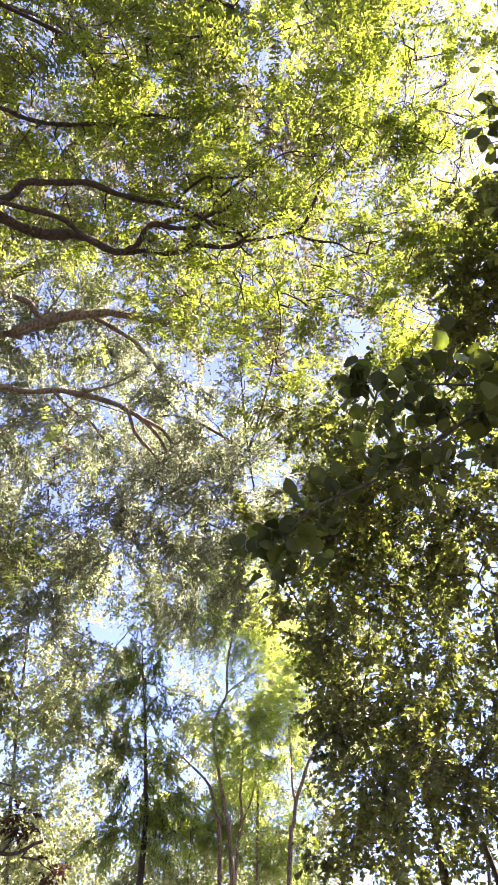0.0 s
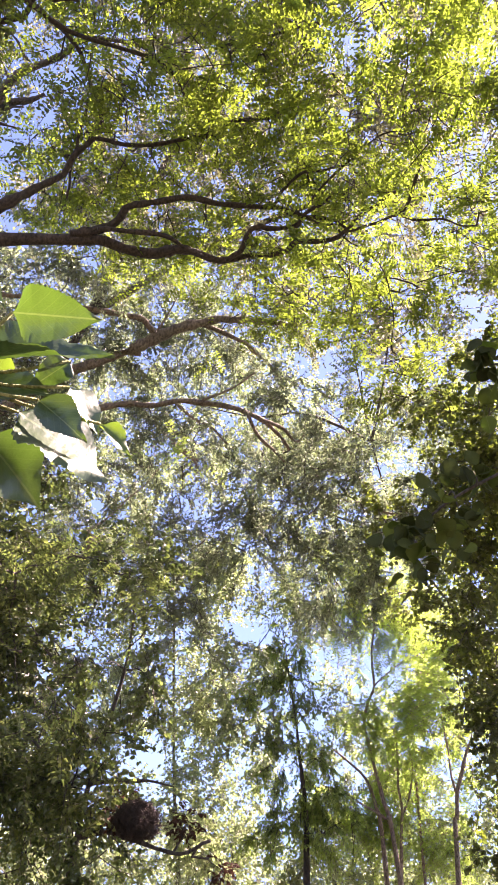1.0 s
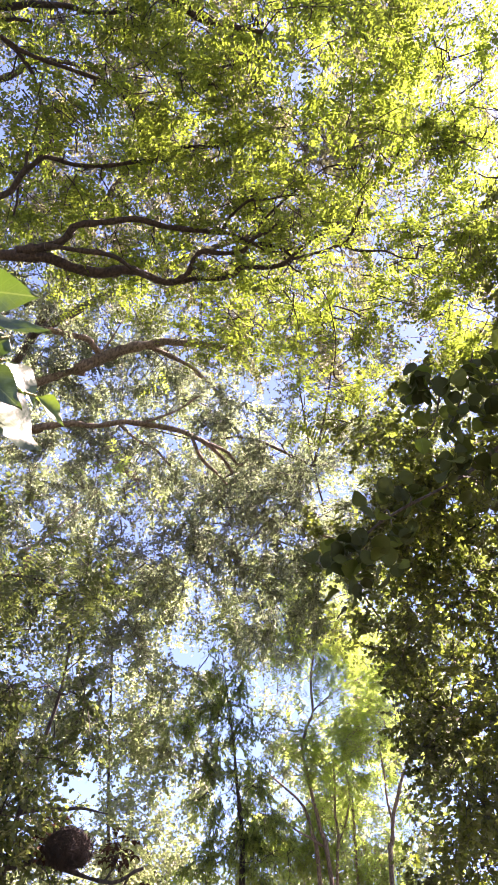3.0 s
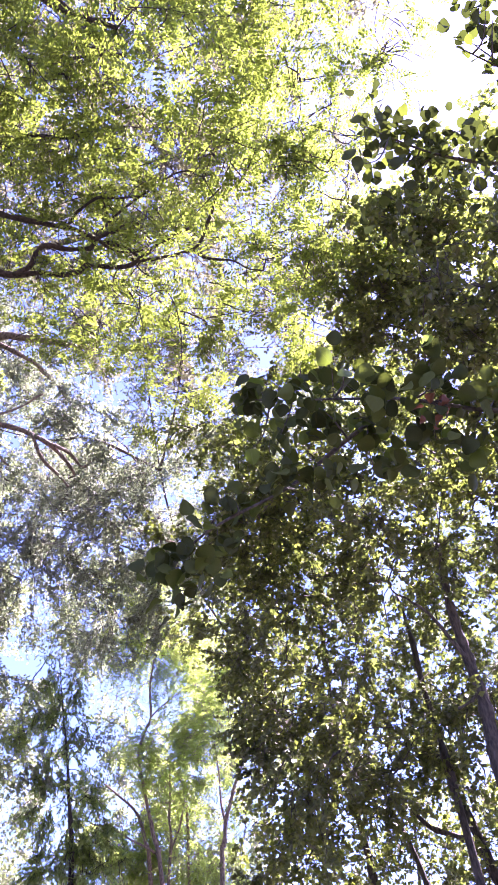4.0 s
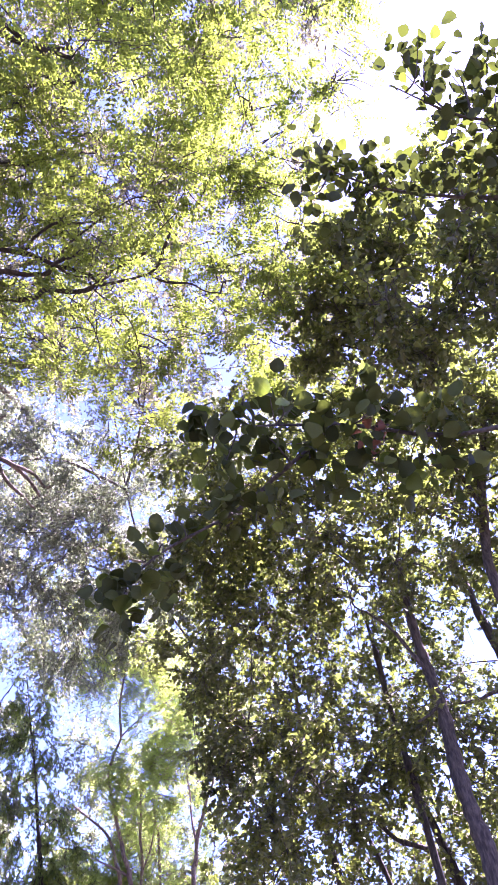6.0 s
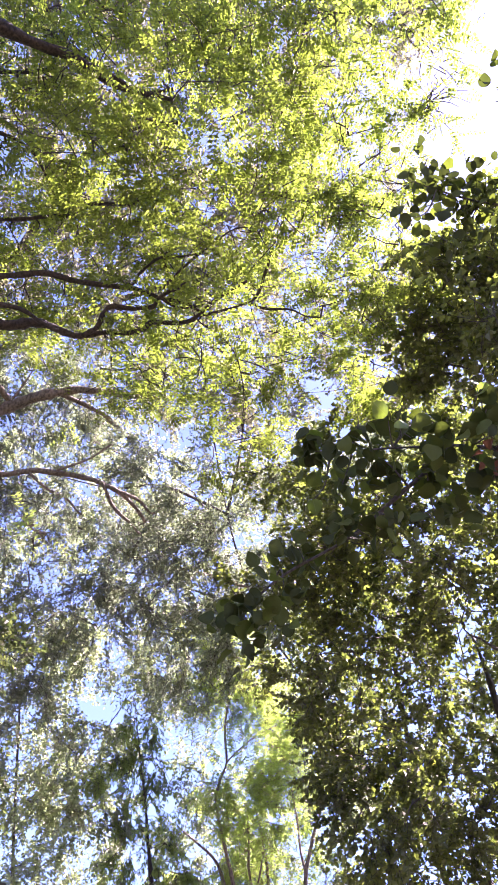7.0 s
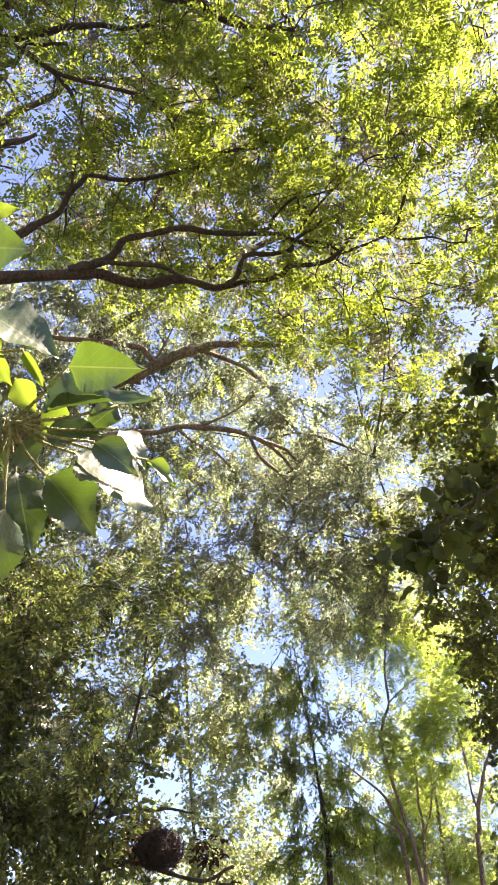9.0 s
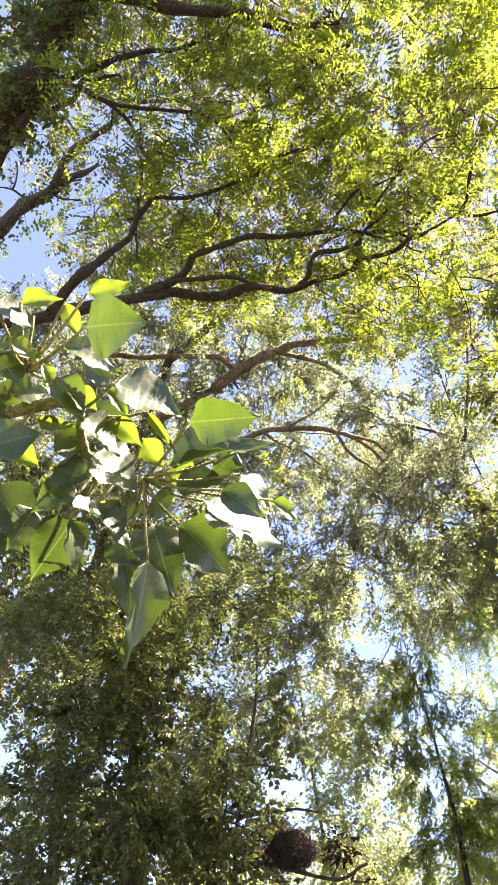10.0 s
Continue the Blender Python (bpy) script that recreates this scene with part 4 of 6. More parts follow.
FAR_CROWN_2_b = [(0.41, 21.14, 16.01, 0.75), (1.26, 12.36, 10.21, 0.6), (1.2, 19.76, 14.13, 0.75), (2.31, 20.2, 14.1, 0.75), (2.21, 13.05, 8.98,
    0.6), (2.09, 15.6, 8.9, 0.6), (2.27, 14.73, 7.57, 0.6), (0.94, 15.95, 11.45, 0.5), (1.21, 15.61, 11.01, 0.5), (2.64, 21.43, 14.85, 0.625), (1.96,
    16.4, 10.72, 0.5), (0.91, 15.67, 9.55, 0.5), (2.27, 16.21, 10.17, 0.5), (0.68, 16.32, 9.34, 0.5), (2.31, 16.41, 9.48, 0.5), (1.58, 15.92, 8.36,
    0.5), (1.95, 15.43, 8.44, 0.5), (-0.45, 17.24, 8.24, 0.5), (0.46, 15.49, 7.72, 0.5), (-0.05, 16.98, 7.83, 0.5), (0.49, 17.55, 7.89, 0.5), (-0.37,
    17.37, 7.07, 0.5), (0.58, 17.22, 7.32, 0.5), (1.92, 16.51, 7.03, 0.5)]
FAR_CROWN_2_c = [(0.36, 17.07, 6.65, 0.5), (1.64, 16.56, 6.58, 0.5), (-0.23, 16.89, 6.09, 0.5), (0.26, 17.88, 6.18, 0.5), (1.56, 16.56, 6.13, 0.5),
    (0.43, 16.94, 5.68, 0.5), (0.92, 16.38, 5.46, 0.5), (1.58, 16.37, 5.57, 0.5), (-0.94, 15.63, 9.37, 0.42), (-0.83, 16.19, 8.12, 0.42), (-2.52, 15.38,
    9.52, 0.42), (-2.8, 15.94, 8.19, 0.42), (-1.22, 15.17, 10.2, 0.42), (-0.67, 15.96, 8.7, 0.42), (-1.42, 16.31, 7.73, 0.42), (-3.21, 15.54, 8.93,
    0.42), (-2.85, 16.34, 7.13, 0.42), (-2.6, 16.23, 7.55, 0.42)]
FAR_CROWN_2 = FAR_CROWN_2_a + FAR_CROWN_2_b + FAR_CROWN_2_c
FAR_CROWN_3_a = [(3.53, 10.4, 14.62, 0.6), (3.48, 11.31, 14.14, 0.6), (4.2, 10.97, 13.81, 0.6), (4.63, 9.49, 12.56, 0.6), (2.46, 11.7, 13.52, 0.6),
    (3.76, 11.7, 11.94, 0.6), (4.35, 10.64, 11.44, 0.6), (3.43, 13.58, 11.93, 0.6), (3.96, 11.93, 10.8, 0.6), (4.29, 14.25, 11.22, 0.6), (4.08, 13.98,
    9.12, 0.6), (3.78, 13.68, 7.3, 0.6), (9.46, 8.38, 12.15, 0.6), (6.07, 10.79, 13.43, 0.6), (7.23, 10.83, 13.43, 0.6), (6.64, 9.14, 11.8, 0.6), (8.3,
    9.16, 11.64, 0.6), (6.75, 11.84, 13.07, 0.6), (7.48, 9.24, 11.24, 0.6), (7.58, 10.09, 10.13, 0.6), (9.87, 11.05, 11.72, 0.6), (5.85, 12.89, 11.22,
    0.6), (7.24, 12.67, 11.56, 0.6), (6.54, 14.48, 10.4, 0.6)]
FAR_CROWN_3_b = [(5.42, 14.15, 9.05, 0.6), (5.94, 12.55, 8.38, 0.6), (6.07, 15.89, 7.68, 0.6), (6.81, 15.53, 6.79, 0.6), (8.27, 13.81, 5.25, 0.6),
    (8.39, 12.86, 5.24, 0.6), (2.57, 16.35, 9.94, 0.5), (2.76, 16.95, 9.67, 0.5), (2.71, 15.66, 8.47, 0.5), (2.71, 15.25, 7.86, 0.5)]
FAR_CROWN_3 = FAR_CROWN_3_a + FAR_CROWN_3_b
WOOD_CROWN_1_a = [(1.93, 6.79, 8.35, 0.316), (1.15, 6.43, 7.18, 0.278), (1.69, 6.5, 7.36, 0.286), (1.04, 9.36, 9.03, 0.54), (1.46, 8.25, 8.08,
    0.476), (1.96, 7.96, 7.78, 0.461), (0.96, 9.75, 8.41, 0.537), (1.34, 8.32, 7.38, 0.459), (0.43, 10.51, 8.03, 0.555), (0.85, 7.94, 6.54, 0.421),
    (1.39, 9.16, 6.54, 0.472), (1.24, 8.42, 5.7, 0.424), (1.76, 8.17, 5.56, 0.415), (1.19, 8.24, 5.11, 0.405), (1.9, 9.91, 5.83, 0.492), (1.94, 7.64,
    4.79, 0.381), (1.57, 7.87, 4.54, 0.383), (1.43, 10.65, 4.96, 0.364), (1.68, 8.87, 4.35, 0.423), (1.8, 9.68, 4.3, 0.458), (1.54, 10.04, 8.38, 0.42),
    (1.38, 9.67, 7.57, 0.42), (1.76, 10.55, 7.73, 0.42), (1.39, 6.54, 8.81, 0.36)]
WOOD_CROWN_1_b = [(0.96, 7.15, 9, 0.36), (1.36, 6.68, 7.96, 0.36), (1.95, 6.62, 7.85, 0.36), (1.12, 7.09, 7.57, 0.36), (1.39, 7.45, 7.94, 0.36),
    (0.63, 7.22, 7.17, 0.36), (1.83, 8.04, 8.04, 0.36), (1.47, 8.1, 7.64, 0.36)]
WOOD_CROWN_1 = WOOD_CROWN_1_a + WOOD_CROWN_1_b
WOOD_CROWN_2_a = [(2.2, 3.34, 8.32, 0.352), (2.29, 3.78, 8.22, 0.358), (2.63, 4.69, 8.89, 0.407), (2.27, 4.4, 7.84, 0.358), (2.3, 5.79, 8.67,
    0.424), (3.03, 6.21, 9.4, 0.469), (2.78, 6.97, 9.46, 0.489), (2.76, 5.96, 8.25, 0.42), (2.5, 7.05, 8.54, 0.459), (3.04, 7.09, 8.53, 0.466), (2.51,
    7.54, 8.31, 0.468), (2.43, 5.99, 6.82, 0.372), (2.57, 7.95, 7.79, 0.468), (2.4, 6.22, 6.57, 0.373), (2.26, 9.12, 8.09, 0.514), (2.28, 7.45, 6.78,
    0.42), (2.61, 7.14, 6.68, 0.41), (2.19, 9.17, 7.27, 0.494), (2.48, 8.5, 6.92, 0.464), (3.16, 8.96, 7.02, 0.492), (2.22, 10.36, 7.37, 0.543), (2.74,
    9.69, 7.02, 0.514), (3.3, 9.8, 7.07, 0.526), (2.34, 8.57, 5.73, 0.44)]
WOOD_CROWN_2_b = [(2.98, 9.26, 5.58, 0.472), (2.32, 9.34, 5.03, 0.459), (3.09, 10.36, 5.5, 0.517), (2.69, 11.31, 5.19, 0.547), (3.14, 11, 5.01,
    0.386), (2.61, 11.38, 4.72, 0.391), (2.73, 3.24, 8.46, 0.358), (3.33, 3.41, 8.8, 0.383), (2.74, 2.36, 6.69, 0.274), (2.81, 3.61, 8.24, 0.358),
    (3.02, 3.02, 7.12, 0.307), (3.16, 2.76, 6.72, 0.291), (2.29, 3.15, 6.75, 0.284), (2.85, 3.53, 7.25, 0.32), (3.22, 3.35, 7, 0.314), (3.23, 2.96,
    6.42, 0.286), (2.66, 3.94, 7.21, 0.325), (2.91, 3.77, 6.94, 0.316), (3.39, 3.99, 7.2, 0.338), (3.28, 3.23, 6.32, 0.289), (3.31, 2.94, 5.92, 0.27),
    (3.37, 5.46, 8.57, 0.421), (3.32, 6.15, 7.68, 0.412), (2.29, 9.72, 6.83, 0.42)]
WOOD_CROWN_2_c = [(2.61, 11.16, 6.57, 0.42), (2.09, 11.75, 4.83, 0.42)]
WOOD_CROWN_2 = WOOD_CROWN_2_a + WOOD_CROWN_2_b + WOOD_CROWN_2_c
WOOD_CROWN_3_a = [(4.03, 3.15, 8.43, 0.377), (3.81, 2.67, 7.42, 0.328), (4.87, 3.03, 8.35, 0.391), (3.52, 3.97, 8.74, 0.395), (4.31, 3.23, 7.85,
    0.364), (4.62, 3.19, 7.73, 0.367), (3.68, 2.95, 6.62, 0.302), (4.04, 2.99, 6.55, 0.309), (3.53, 2.85, 5.79, 0.27), (3.84, 5.34, 8.43, 0.421), (4.14,
    5.13, 8.01, 0.408), (4.92, 5.28, 8.35, 0.438), (4.66, 4.41, 7.29, 0.379), (4.99, 4.32, 7.2, 0.382), (3.94, 6.91, 9.42, 0.498), (3.48, 5.13, 7.47,
    0.378), (4.31, 5.58, 7.87, 0.419), (5.62, 6.55, 9.04, 0.507), (4.59, 4.73, 6.98, 0.376), (6.08, 5.73, 8, 0.467), (4.47, 7.15, 8.61, 0.489), (5.11,
    7, 8.67, 0.498), (5.56, 6.64, 8.37, 0.489), (4.97, 5.45, 6.95, 0.403)]
WOOD_CROWN_3_b = [(4.94, 4.87, 6.4, 0.372), (3.95, 7.83, 8.36, 0.494), (3.48, 5.71, 6.68, 0.372), (4.16, 6.17, 7.02, 0.409), (5.45, 7.13, 7.82,
    0.486), (4.88, 5.61, 6.58, 0.396), (6.32, 6.61, 7.52, 0.484), (3.91, 8.06, 7.86, 0.488), (4.77, 8.34, 8.14, 0.519), (4.87, 7.54, 7.57, 0.48), (5.05,
    7.07, 6.99, 0.327), (6.35, 7.89, 7.59, 0.524), (6.8, 7.71, 7.6, 0.53), (4, 8.77, 7.53, 0.505), (4.96, 9.08, 7.94, 0.542), (5.36, 8.66, 7.64, 0.528),
    (4.64, 6.57, 6.18, 0.41), (5.62, 7.24, 6.6, 0.464), (6.78, 8.02, 7, 0.525), (4.14, 9.78, 7.59, 0.545), (5.06, 7.67, 6.27, 0.33), (6.09, 8.44, 6.63,
    0.515), (5.78, 7.24, 5.97, 0.455), (3.59, 8.47, 6.19, 0.459)]
WOOD_CROWN_3_c = [(4.44, 9.29, 6.49, 0.509), (4.79, 7.59, 5.56, 0.436), (5.93, 8.54, 6.1, 0.504), (5.39, 6.78, 5.18, 0.415), (3.75, 9.59, 6.14,
    0.503), (3.44, 7.32, 5.07, 0.391), (5.17, 9.84, 6.11, 0.536), (5.2, 8.6, 5.43, 0.479), (4.54, 6.76, 4.71, 0.386), (6.09, 8.4, 5.33, 0.491), (3.44,
    8.6, 5.07, 0.441), (4.27, 9.66, 5.42, 0.502), (3.94, 7.74, 4.71, 0.41), (5.54, 9.76, 5.36, 0.38), (5.27, 8.27, 4.8, 0.459), (6.57, 9.36, 5.18,
    0.534), (3.89, 10.13, 5.14, 0.511), (4.24, 9.81, 5.05, 0.502), (5.11, 10.27, 4.97, 0.385), (4.87, 8.7, 4.49, 0.463), (4.44, 7.18, 4.05, 0.39),
    (4.73, 6.94, 3.87, 0.386), (3.95, 11.05, 4.81, 0.393), (3.85, 9.25, 4.05, 0.332)]
WOOD_CROWN_3_d = [(4.94, 10.63, 4.55, 0.389), (4.83, 9, 4.17, 0.47), (4.76, 7.97, 3.86, 0.306), (5.7, 8.67, 4.05, 0.475), (3.86, 10.44, 4.29,
    0.369), (3.88, 9.83, 3.97, 0.349), (3.93, 7.42, 3.32, 0.381), (4.74, 8.32, 3.52, 0.435), (6.46, 10.15, 3.87, 0.546)]
WOOD_CROWN_3 = WOOD_CROWN_3_a + WOOD_CROWN_3_b + WOOD_CROWN_3_c + WOOD_CROWN_3_d
YOUNG_CROWN_1 = [(-0.24, 13.57, 9.33, 0.36), (0.33, 13.57, 9.22, 0.36), (-0.01, 13.58, 8.84, 0.35), (-0.52, 13.57, 9.25, 0.33), (1.1, 13.53, 8.73,
    0.31), (0.76, 13.55, 8.39, 0.33), (1.55, 13.48, 8.96, 0.3), (0.06, 13.58, 7.66, 0.39), (0.48, 13.57, 7.67, 0.39), (-0.2, 13.57, 7.39, 0.32), (0.62,
    13.56, 7.26, 0.36), (-0.73, 13.56, 10.02, 0.34), (-0.26, 13.57, 10.32, 0.37), (0.34, 13.57, 10.19, 0.35), (-0.88, 13.55, 10.71, 0.35), (-0.03,
    13.58, 11.04, 0.38), (0.58, 13.56, 10.75, 0.35), (0.95, 13.54, 7.89, 0.34), (1.25, 13.52, 7.56, 0.32), (0.16, 13.57, 6.95, 0.38), (-0.39, 13.57,
    10.73, 0.35), (0.68, 13.56, 9.66, 0.31), (-0.93, 13.55, 9.35, 0.26), (0.92, 13.54, 6.96, 0.34)]
YOUNG_CROWN_2 = [(-0.18, 14.37, 6.45, 0.4), (-0.58, 14.36, 6.15, 0.42), (0.23, 14.37, 6.76, 0.4), (0.64, 14.36, 6.57, 0.4), (0.03, 14.38, 5.9,
    0.41), (-0.76, 14.36, 5.69, 0.41), (0.52, 14.37, 5.83, 0.41), (0.91, 14.34, 5.83, 0.34), (1.5, 14.29, 7.27, 0.28), (1.55, 14.29, 6.58, 0.28),
    (-0.37, 14.37, 5.71, 0.39), (1, 14.34, 5.49, 0.39), (-0.97, 14.34, 5.95, 0.39), (0.43, 14.37, 6.19, 0.39)]
FAR_TRUNK_1 = [(-4.4, 13.31, 10.49, 0.017), (-4.34, 14.46, 8.51, 0.024), (-4.21, 15.27, 6.58, 0.031), (-4.01, 15.72, 5.14, 0.039), (-3.79, 16.22,
    2.5, 0.045), (-3.57, 16.72, -0.15, 0.058)]
FAR_TRUNK_2 = [(-2.31, 22.27, 9.4, 0.011), (-2.23, 22.55, 8.57, 0.017), (-2.12, 22.79, 7.77, 0.022), (-2.01, 23, 6.99, 0.028), (-1.7, 23.58, 3.42,
    0.031), (-1.38, 24.16, -0.15, 0.041)]
FAR_TRUNK_3 = [(4.69, 12.78, 12.05, 0.011), (5.08, 14.42, 9.38, 0.018), (5.15, 15.45, 6.96, 0.026), (5.08, 15.96, 5.21, 0.033), (5.01, 16.45, 2.53,
    0.038), (4.94, 16.93, -0.15, 0.05)]
BACK_POPLAR_TRUNK = [(-0.358, 7.07, 12.12, 0.01), (-0.238, 8.21, 11.44, 0.013), (0, 9.43, 10.48, 0.015), (0.498, 10.64, 9.22, 0.018), (1.35, 11.4,
    8.17, 0.02), (2.33, 12.11, 6.76, 0.022), (2.82, 12.81, 4.81, 0.025), (3.19, 13.34, 2.33, 0.029), (3.57, 13.88, -0.15, 0.037)]
BACK_POPLAR_LIMB_1 = [(-0.001, 9.1, 10.16, 0.025), (-1.07, 8.66, 10.44, 0.019), (-1.89, 8.55, 10.32, 0.013), (-2.86, 8.18, 10.31, 0.007)]
BACK_POPLAR_LIMB_2 = [(-0.001, 9.1, 10.16, 0.025), (0.224, 8.32, 10.73, 0.019), (0.348, 7.51, 11.23, 0.013), (0.376, 6.7, 11.64, 0.007)]
BACK_POPLAR_LIMB_3 = [(0.568, 10.15, 8.87, 0.02), (-1.25, 9.64, 9.29, 0.013), (-2.06, 9.39, 9.26, 0.006)]
# clumps beyond the view's right edge are added to shade the linden leaves
WOOD_CROWN_4_a = [(2.43, 4.51, 10.37, 0.33), (2.43, 4.4, 9.25, 0.33), (2.1, 4.64, 8.02, 0.33), (3.25, 4.38, 10.13, 0.33), (2.77, 4.09, 8.25, 0.33),
    (3.57, 5.07, 9.25, 0.33), (3.25, 3.05, 9.18, 0.33), (3.43, 3.84, 9.13, 0.33), (3.77, 4.07, 8.93, 0.33), (3.1, 4.29, 7.49, 0.33), (3.61, 2.86, 8.52,
    0.33), (4.5, 3.87, 9.41, 0.33), (4.08, 3.8, 8.32, 0.33), (4.47, 5.04, 8.6, 0.33), (4.22, 2.78, 8.72, 0.33), (4.53, 3.44, 8.75, 0.33), (4.86, 3.77,
    8.24, 0.33), (4.73, 4.25, 7.97, 0.33), (4.62, 2.65, 8.14, 0.33), (5.32, 3.25, 8.54, 0.33), (5.69, 4.09, 8.55, 0.33), (5.43, 4.35, 7.95, 0.33),
    (5.14, 2.67, 8.18, 0.33), (5.46, 3.36, 8.13, 0.33)]
WOOD_CROWN_4_b = [(5.49, 3.75, 7.73, 0.33), (5.75, 3.86, 7.49, 0.33), (3.01, 5.06, 7.72, 0.33), (3.86, 6.94, 8, 0.33), (3.18, 6.4, 6.52, 0.33),
    (3.72, 4.72, 7.28, 0.33), (3.98, 5.72, 7.29, 0.33), (4.02, 6.47, 6.52, 0.33), (4.82, 5.33, 7.47, 0.33), (4.65, 5.52, 6.9, 0.33), (4.89, 6.16, 6.36,
    0.33), (5.44, 4.87, 7.35, 0.33), (5.11, 5.53, 6.65, 0.33), (5.24, 5.79, 6.11, 0.33)]
WOOD_CROWN_4 = WOOD_CROWN_4_a + WOOD_CROWN_4_b
WOOD_CROWN_5 = [(0.76, 6.66, 8.71, 0.34), (1.09, 7.56, 7.65, 0.34), (0.99, 9.24, 6.59, 0.34), (1.77, 7.28, 8.29, 0.34), (1.56, 7.62, 6.47, 0.34),
    (1.59, 8.31, 5.43, 0.34), (2.75, 6.42, 9, 0.34), (2.57, 7.46, 7.56, 0.34), (2.89, 9.01, 6.6, 0.34), (2.6, 8.59, 4.77, 0.34), (3.73, 7.17, 8.3,
    0.34), (3.51, 7.93, 6.88, 0.34), (3.35, 8.17, 5.3, 0.34)]
SHADE_CROWN_LOW = [(-3.81, 5.32, 5.54, 0.3), (-3.81, 5.88, 4.65, 0.3), (-3.85, 6.38, 4.07, 0.3), (-3.39, 5.79, 5.58, 0.3), (-3.66, 6.59, 4.91, 0.3),
    (-3.33, 6.36, 3.82, 0.3), (-3.04, 6.25, 5.93, 0.3), (-3.16, 7.04, 5.17, 0.3), (-3.18, 7.36, 4.11, 0.3), (-2.27, 6.29, 5.86, 0.3), (-2.47, 7.31,
    5.15, 0.3)]
SPRIGS = [(-1.85, 4.8, 6.26, 0.05), (-1.78, 4.86, 6.22, 0.05), (-1.72, 4.91, 6.19, 0.05), (-1.65, 4.97, 6.15, 0.05), (-1.59, 5.02, 6.12, 0.05),
    (-2.7, 5.44, 5.71, 0.05), (-2.69, 5.52, 5.61, 0.05), (-2.72, 5.6, 5.48, 0.05)]
TRUNK_IVY = [(-2.89, 1.1, 8.15, 0.16), (-3.11, 1.44, 8.12, 0.16), (-2.46, 1.22, 8.51, 0.16), (-3.2, 1.77, 8.07, 0.16), (-2.94, 1.63, 8.08, 0.16),
    (-2.82, 0.95, 8.16, 0.16), (-3.28, 1.63, 7.99, 0.16)]
LINDEN_SKY_SPRAYS = [(2.07, 1.36, 6.82, 0.13), (2.42, 1.81, 6.55, 0.13), (2.25, 1.39, 6.75, 0.13), (2.48, 1.46, 6.63, 0.13), (2.45, 1.63, 6.6,
    0.13), (2.54, 1.29, 6.65, 0.13), (2.69, 1.63, 6.48, 0.13), (2.6, 1.75, 6.48, 0.13)]
ACACIA_HANGING = [(2.27, 2.37, 9.72, 0.2), (2.27, 2.37, 9.72, 0.2), (2.29, 2.49, 9.68, 0.2), (2.26, 2.48, 9.69, 0.2), (2.35, 2.09, 9.78, 0.2)]
# extra clumps set sunward of the linden sprays to keep their leaves in shade
WOOD_CROWN_SHADING = [(3.68, 3.52, 8.47, 0.3), (2.7, 3.71, 8.13, 0.3), (2.2, 4.03, 7.98, 0.3)]
LINDEN_TOP_SPRAYS_a = [(1.26, 1.8, 5.5, 0.2), (1.78, 1.12, 6, 0.2), (2.35, 1.11, 6.16, 0.2), (2.43, 1.03, 5.93, 0.2), (2.54, 0.96, 5.6, 0.2), (2.19,
    1.33, 6.13, 0.2), (2.32, 1.23, 5.89, 0.2), (2.58, 1.27, 5.98, 0.2), (2.66, 1.16, 5.63, 0.2), (1.98, 1.35, 5.54, 0.2), (2.48, 1.52, 6.06, 0.2), (2.7,
    1.45, 5.99, 0.2), (2.77, 1.37, 5.75, 0.2), (1.79, 1.84, 5.96, 0.2), (1.82, 1.6, 5.47, 0.2), (2.06, 1.63, 5.63, 0.2), (2.49, 1.73, 5.88, 0.2), (2.62,
    1.63, 5.65, 0.2), (2.82, 1.59, 5.63, 0.2), (1.3, 1.72, 6.07, 0.2), (1.4, 1.74, 6.03, 0.2), (1.5, 1.77, 5.99, 0.2), (1.59, 1.84, 5.94, 0.2), (1.7,
    1.77, 5.93, 0.2)]
LINDEN_TOP_SPRAYS_b = [(1.67, 1.81, 5.93, 0.2), (1.97, 1.84, 5.8, 0.2), (2.2, 1.72, 5.75, 0.2), (2.4, 1.64, 5.68, 0.2), (1.91, 1.21, 6.05, 0.2),
    (2.48, 1.07, 5.82, 0.2), (2.62, 1.46, 5.62, 0.2), (2.3, 1.12, 5.9, 0.2), (2.22, 1.49, 5.83, 0.2), (2.47, 1.31, 5.76, 0.2)]
LINDEN_TOP_SPRAYS = LINDEN_TOP_SPRAYS_a + LINDEN_TOP_SPRAYS_b
CONIFER_CROWN_a = [(-1.91, 12.84, 8.86, 0.16), (-1.67, 12.87, 8.65, 0.18), (-2.02, 12.82, 8.44, 0.2), (-1.54, 12.89, 8.32, 0.2), (-1.72, 12.87,
    8.02, 0.22), (-2.06, 12.82, 7.88, 0.22), (-1.39, 12.9, 7.83, 0.22), (-1.77, 12.86, 7.54, 0.24), (-2.16, 12.8, 7.45, 0.22), (-1.39, 12.9, 7.26,
    0.22), (-1.22, 12.92, 7.64, 0.18), (-1.67, 12.87, 7.04, 0.26), (-1.93, 12.84, 6.78, 0.19), (-1.31, 12.91, 6.83, 0.24), (-1.61, 12.88, 6.52, 0.26),
    (-1.17, 12.92, 6.37, 0.25), (-1.76, 12.86, 6.15, 0.25), (-0.92, 12.94, 6.12, 0.25), (-1.38, 12.91, 6, 0.25), (-1.8, 12.85, 5.71, 0.27), (-1.03,
    12.94, 5.72, 0.27), (-0.67, 12.96, 5.79, 0.23), (-1.51, 12.89, 5.49, 0.27), (-1.09, 12.93, 5.27, 0.29)]
CONIFER_CROWN_b = [(-1.74, 12.86, 5.23, 0.29), (-0.69, 12.96, 5.29, 0.27), (-1.98, 12.83, 5.05, 0.27)]
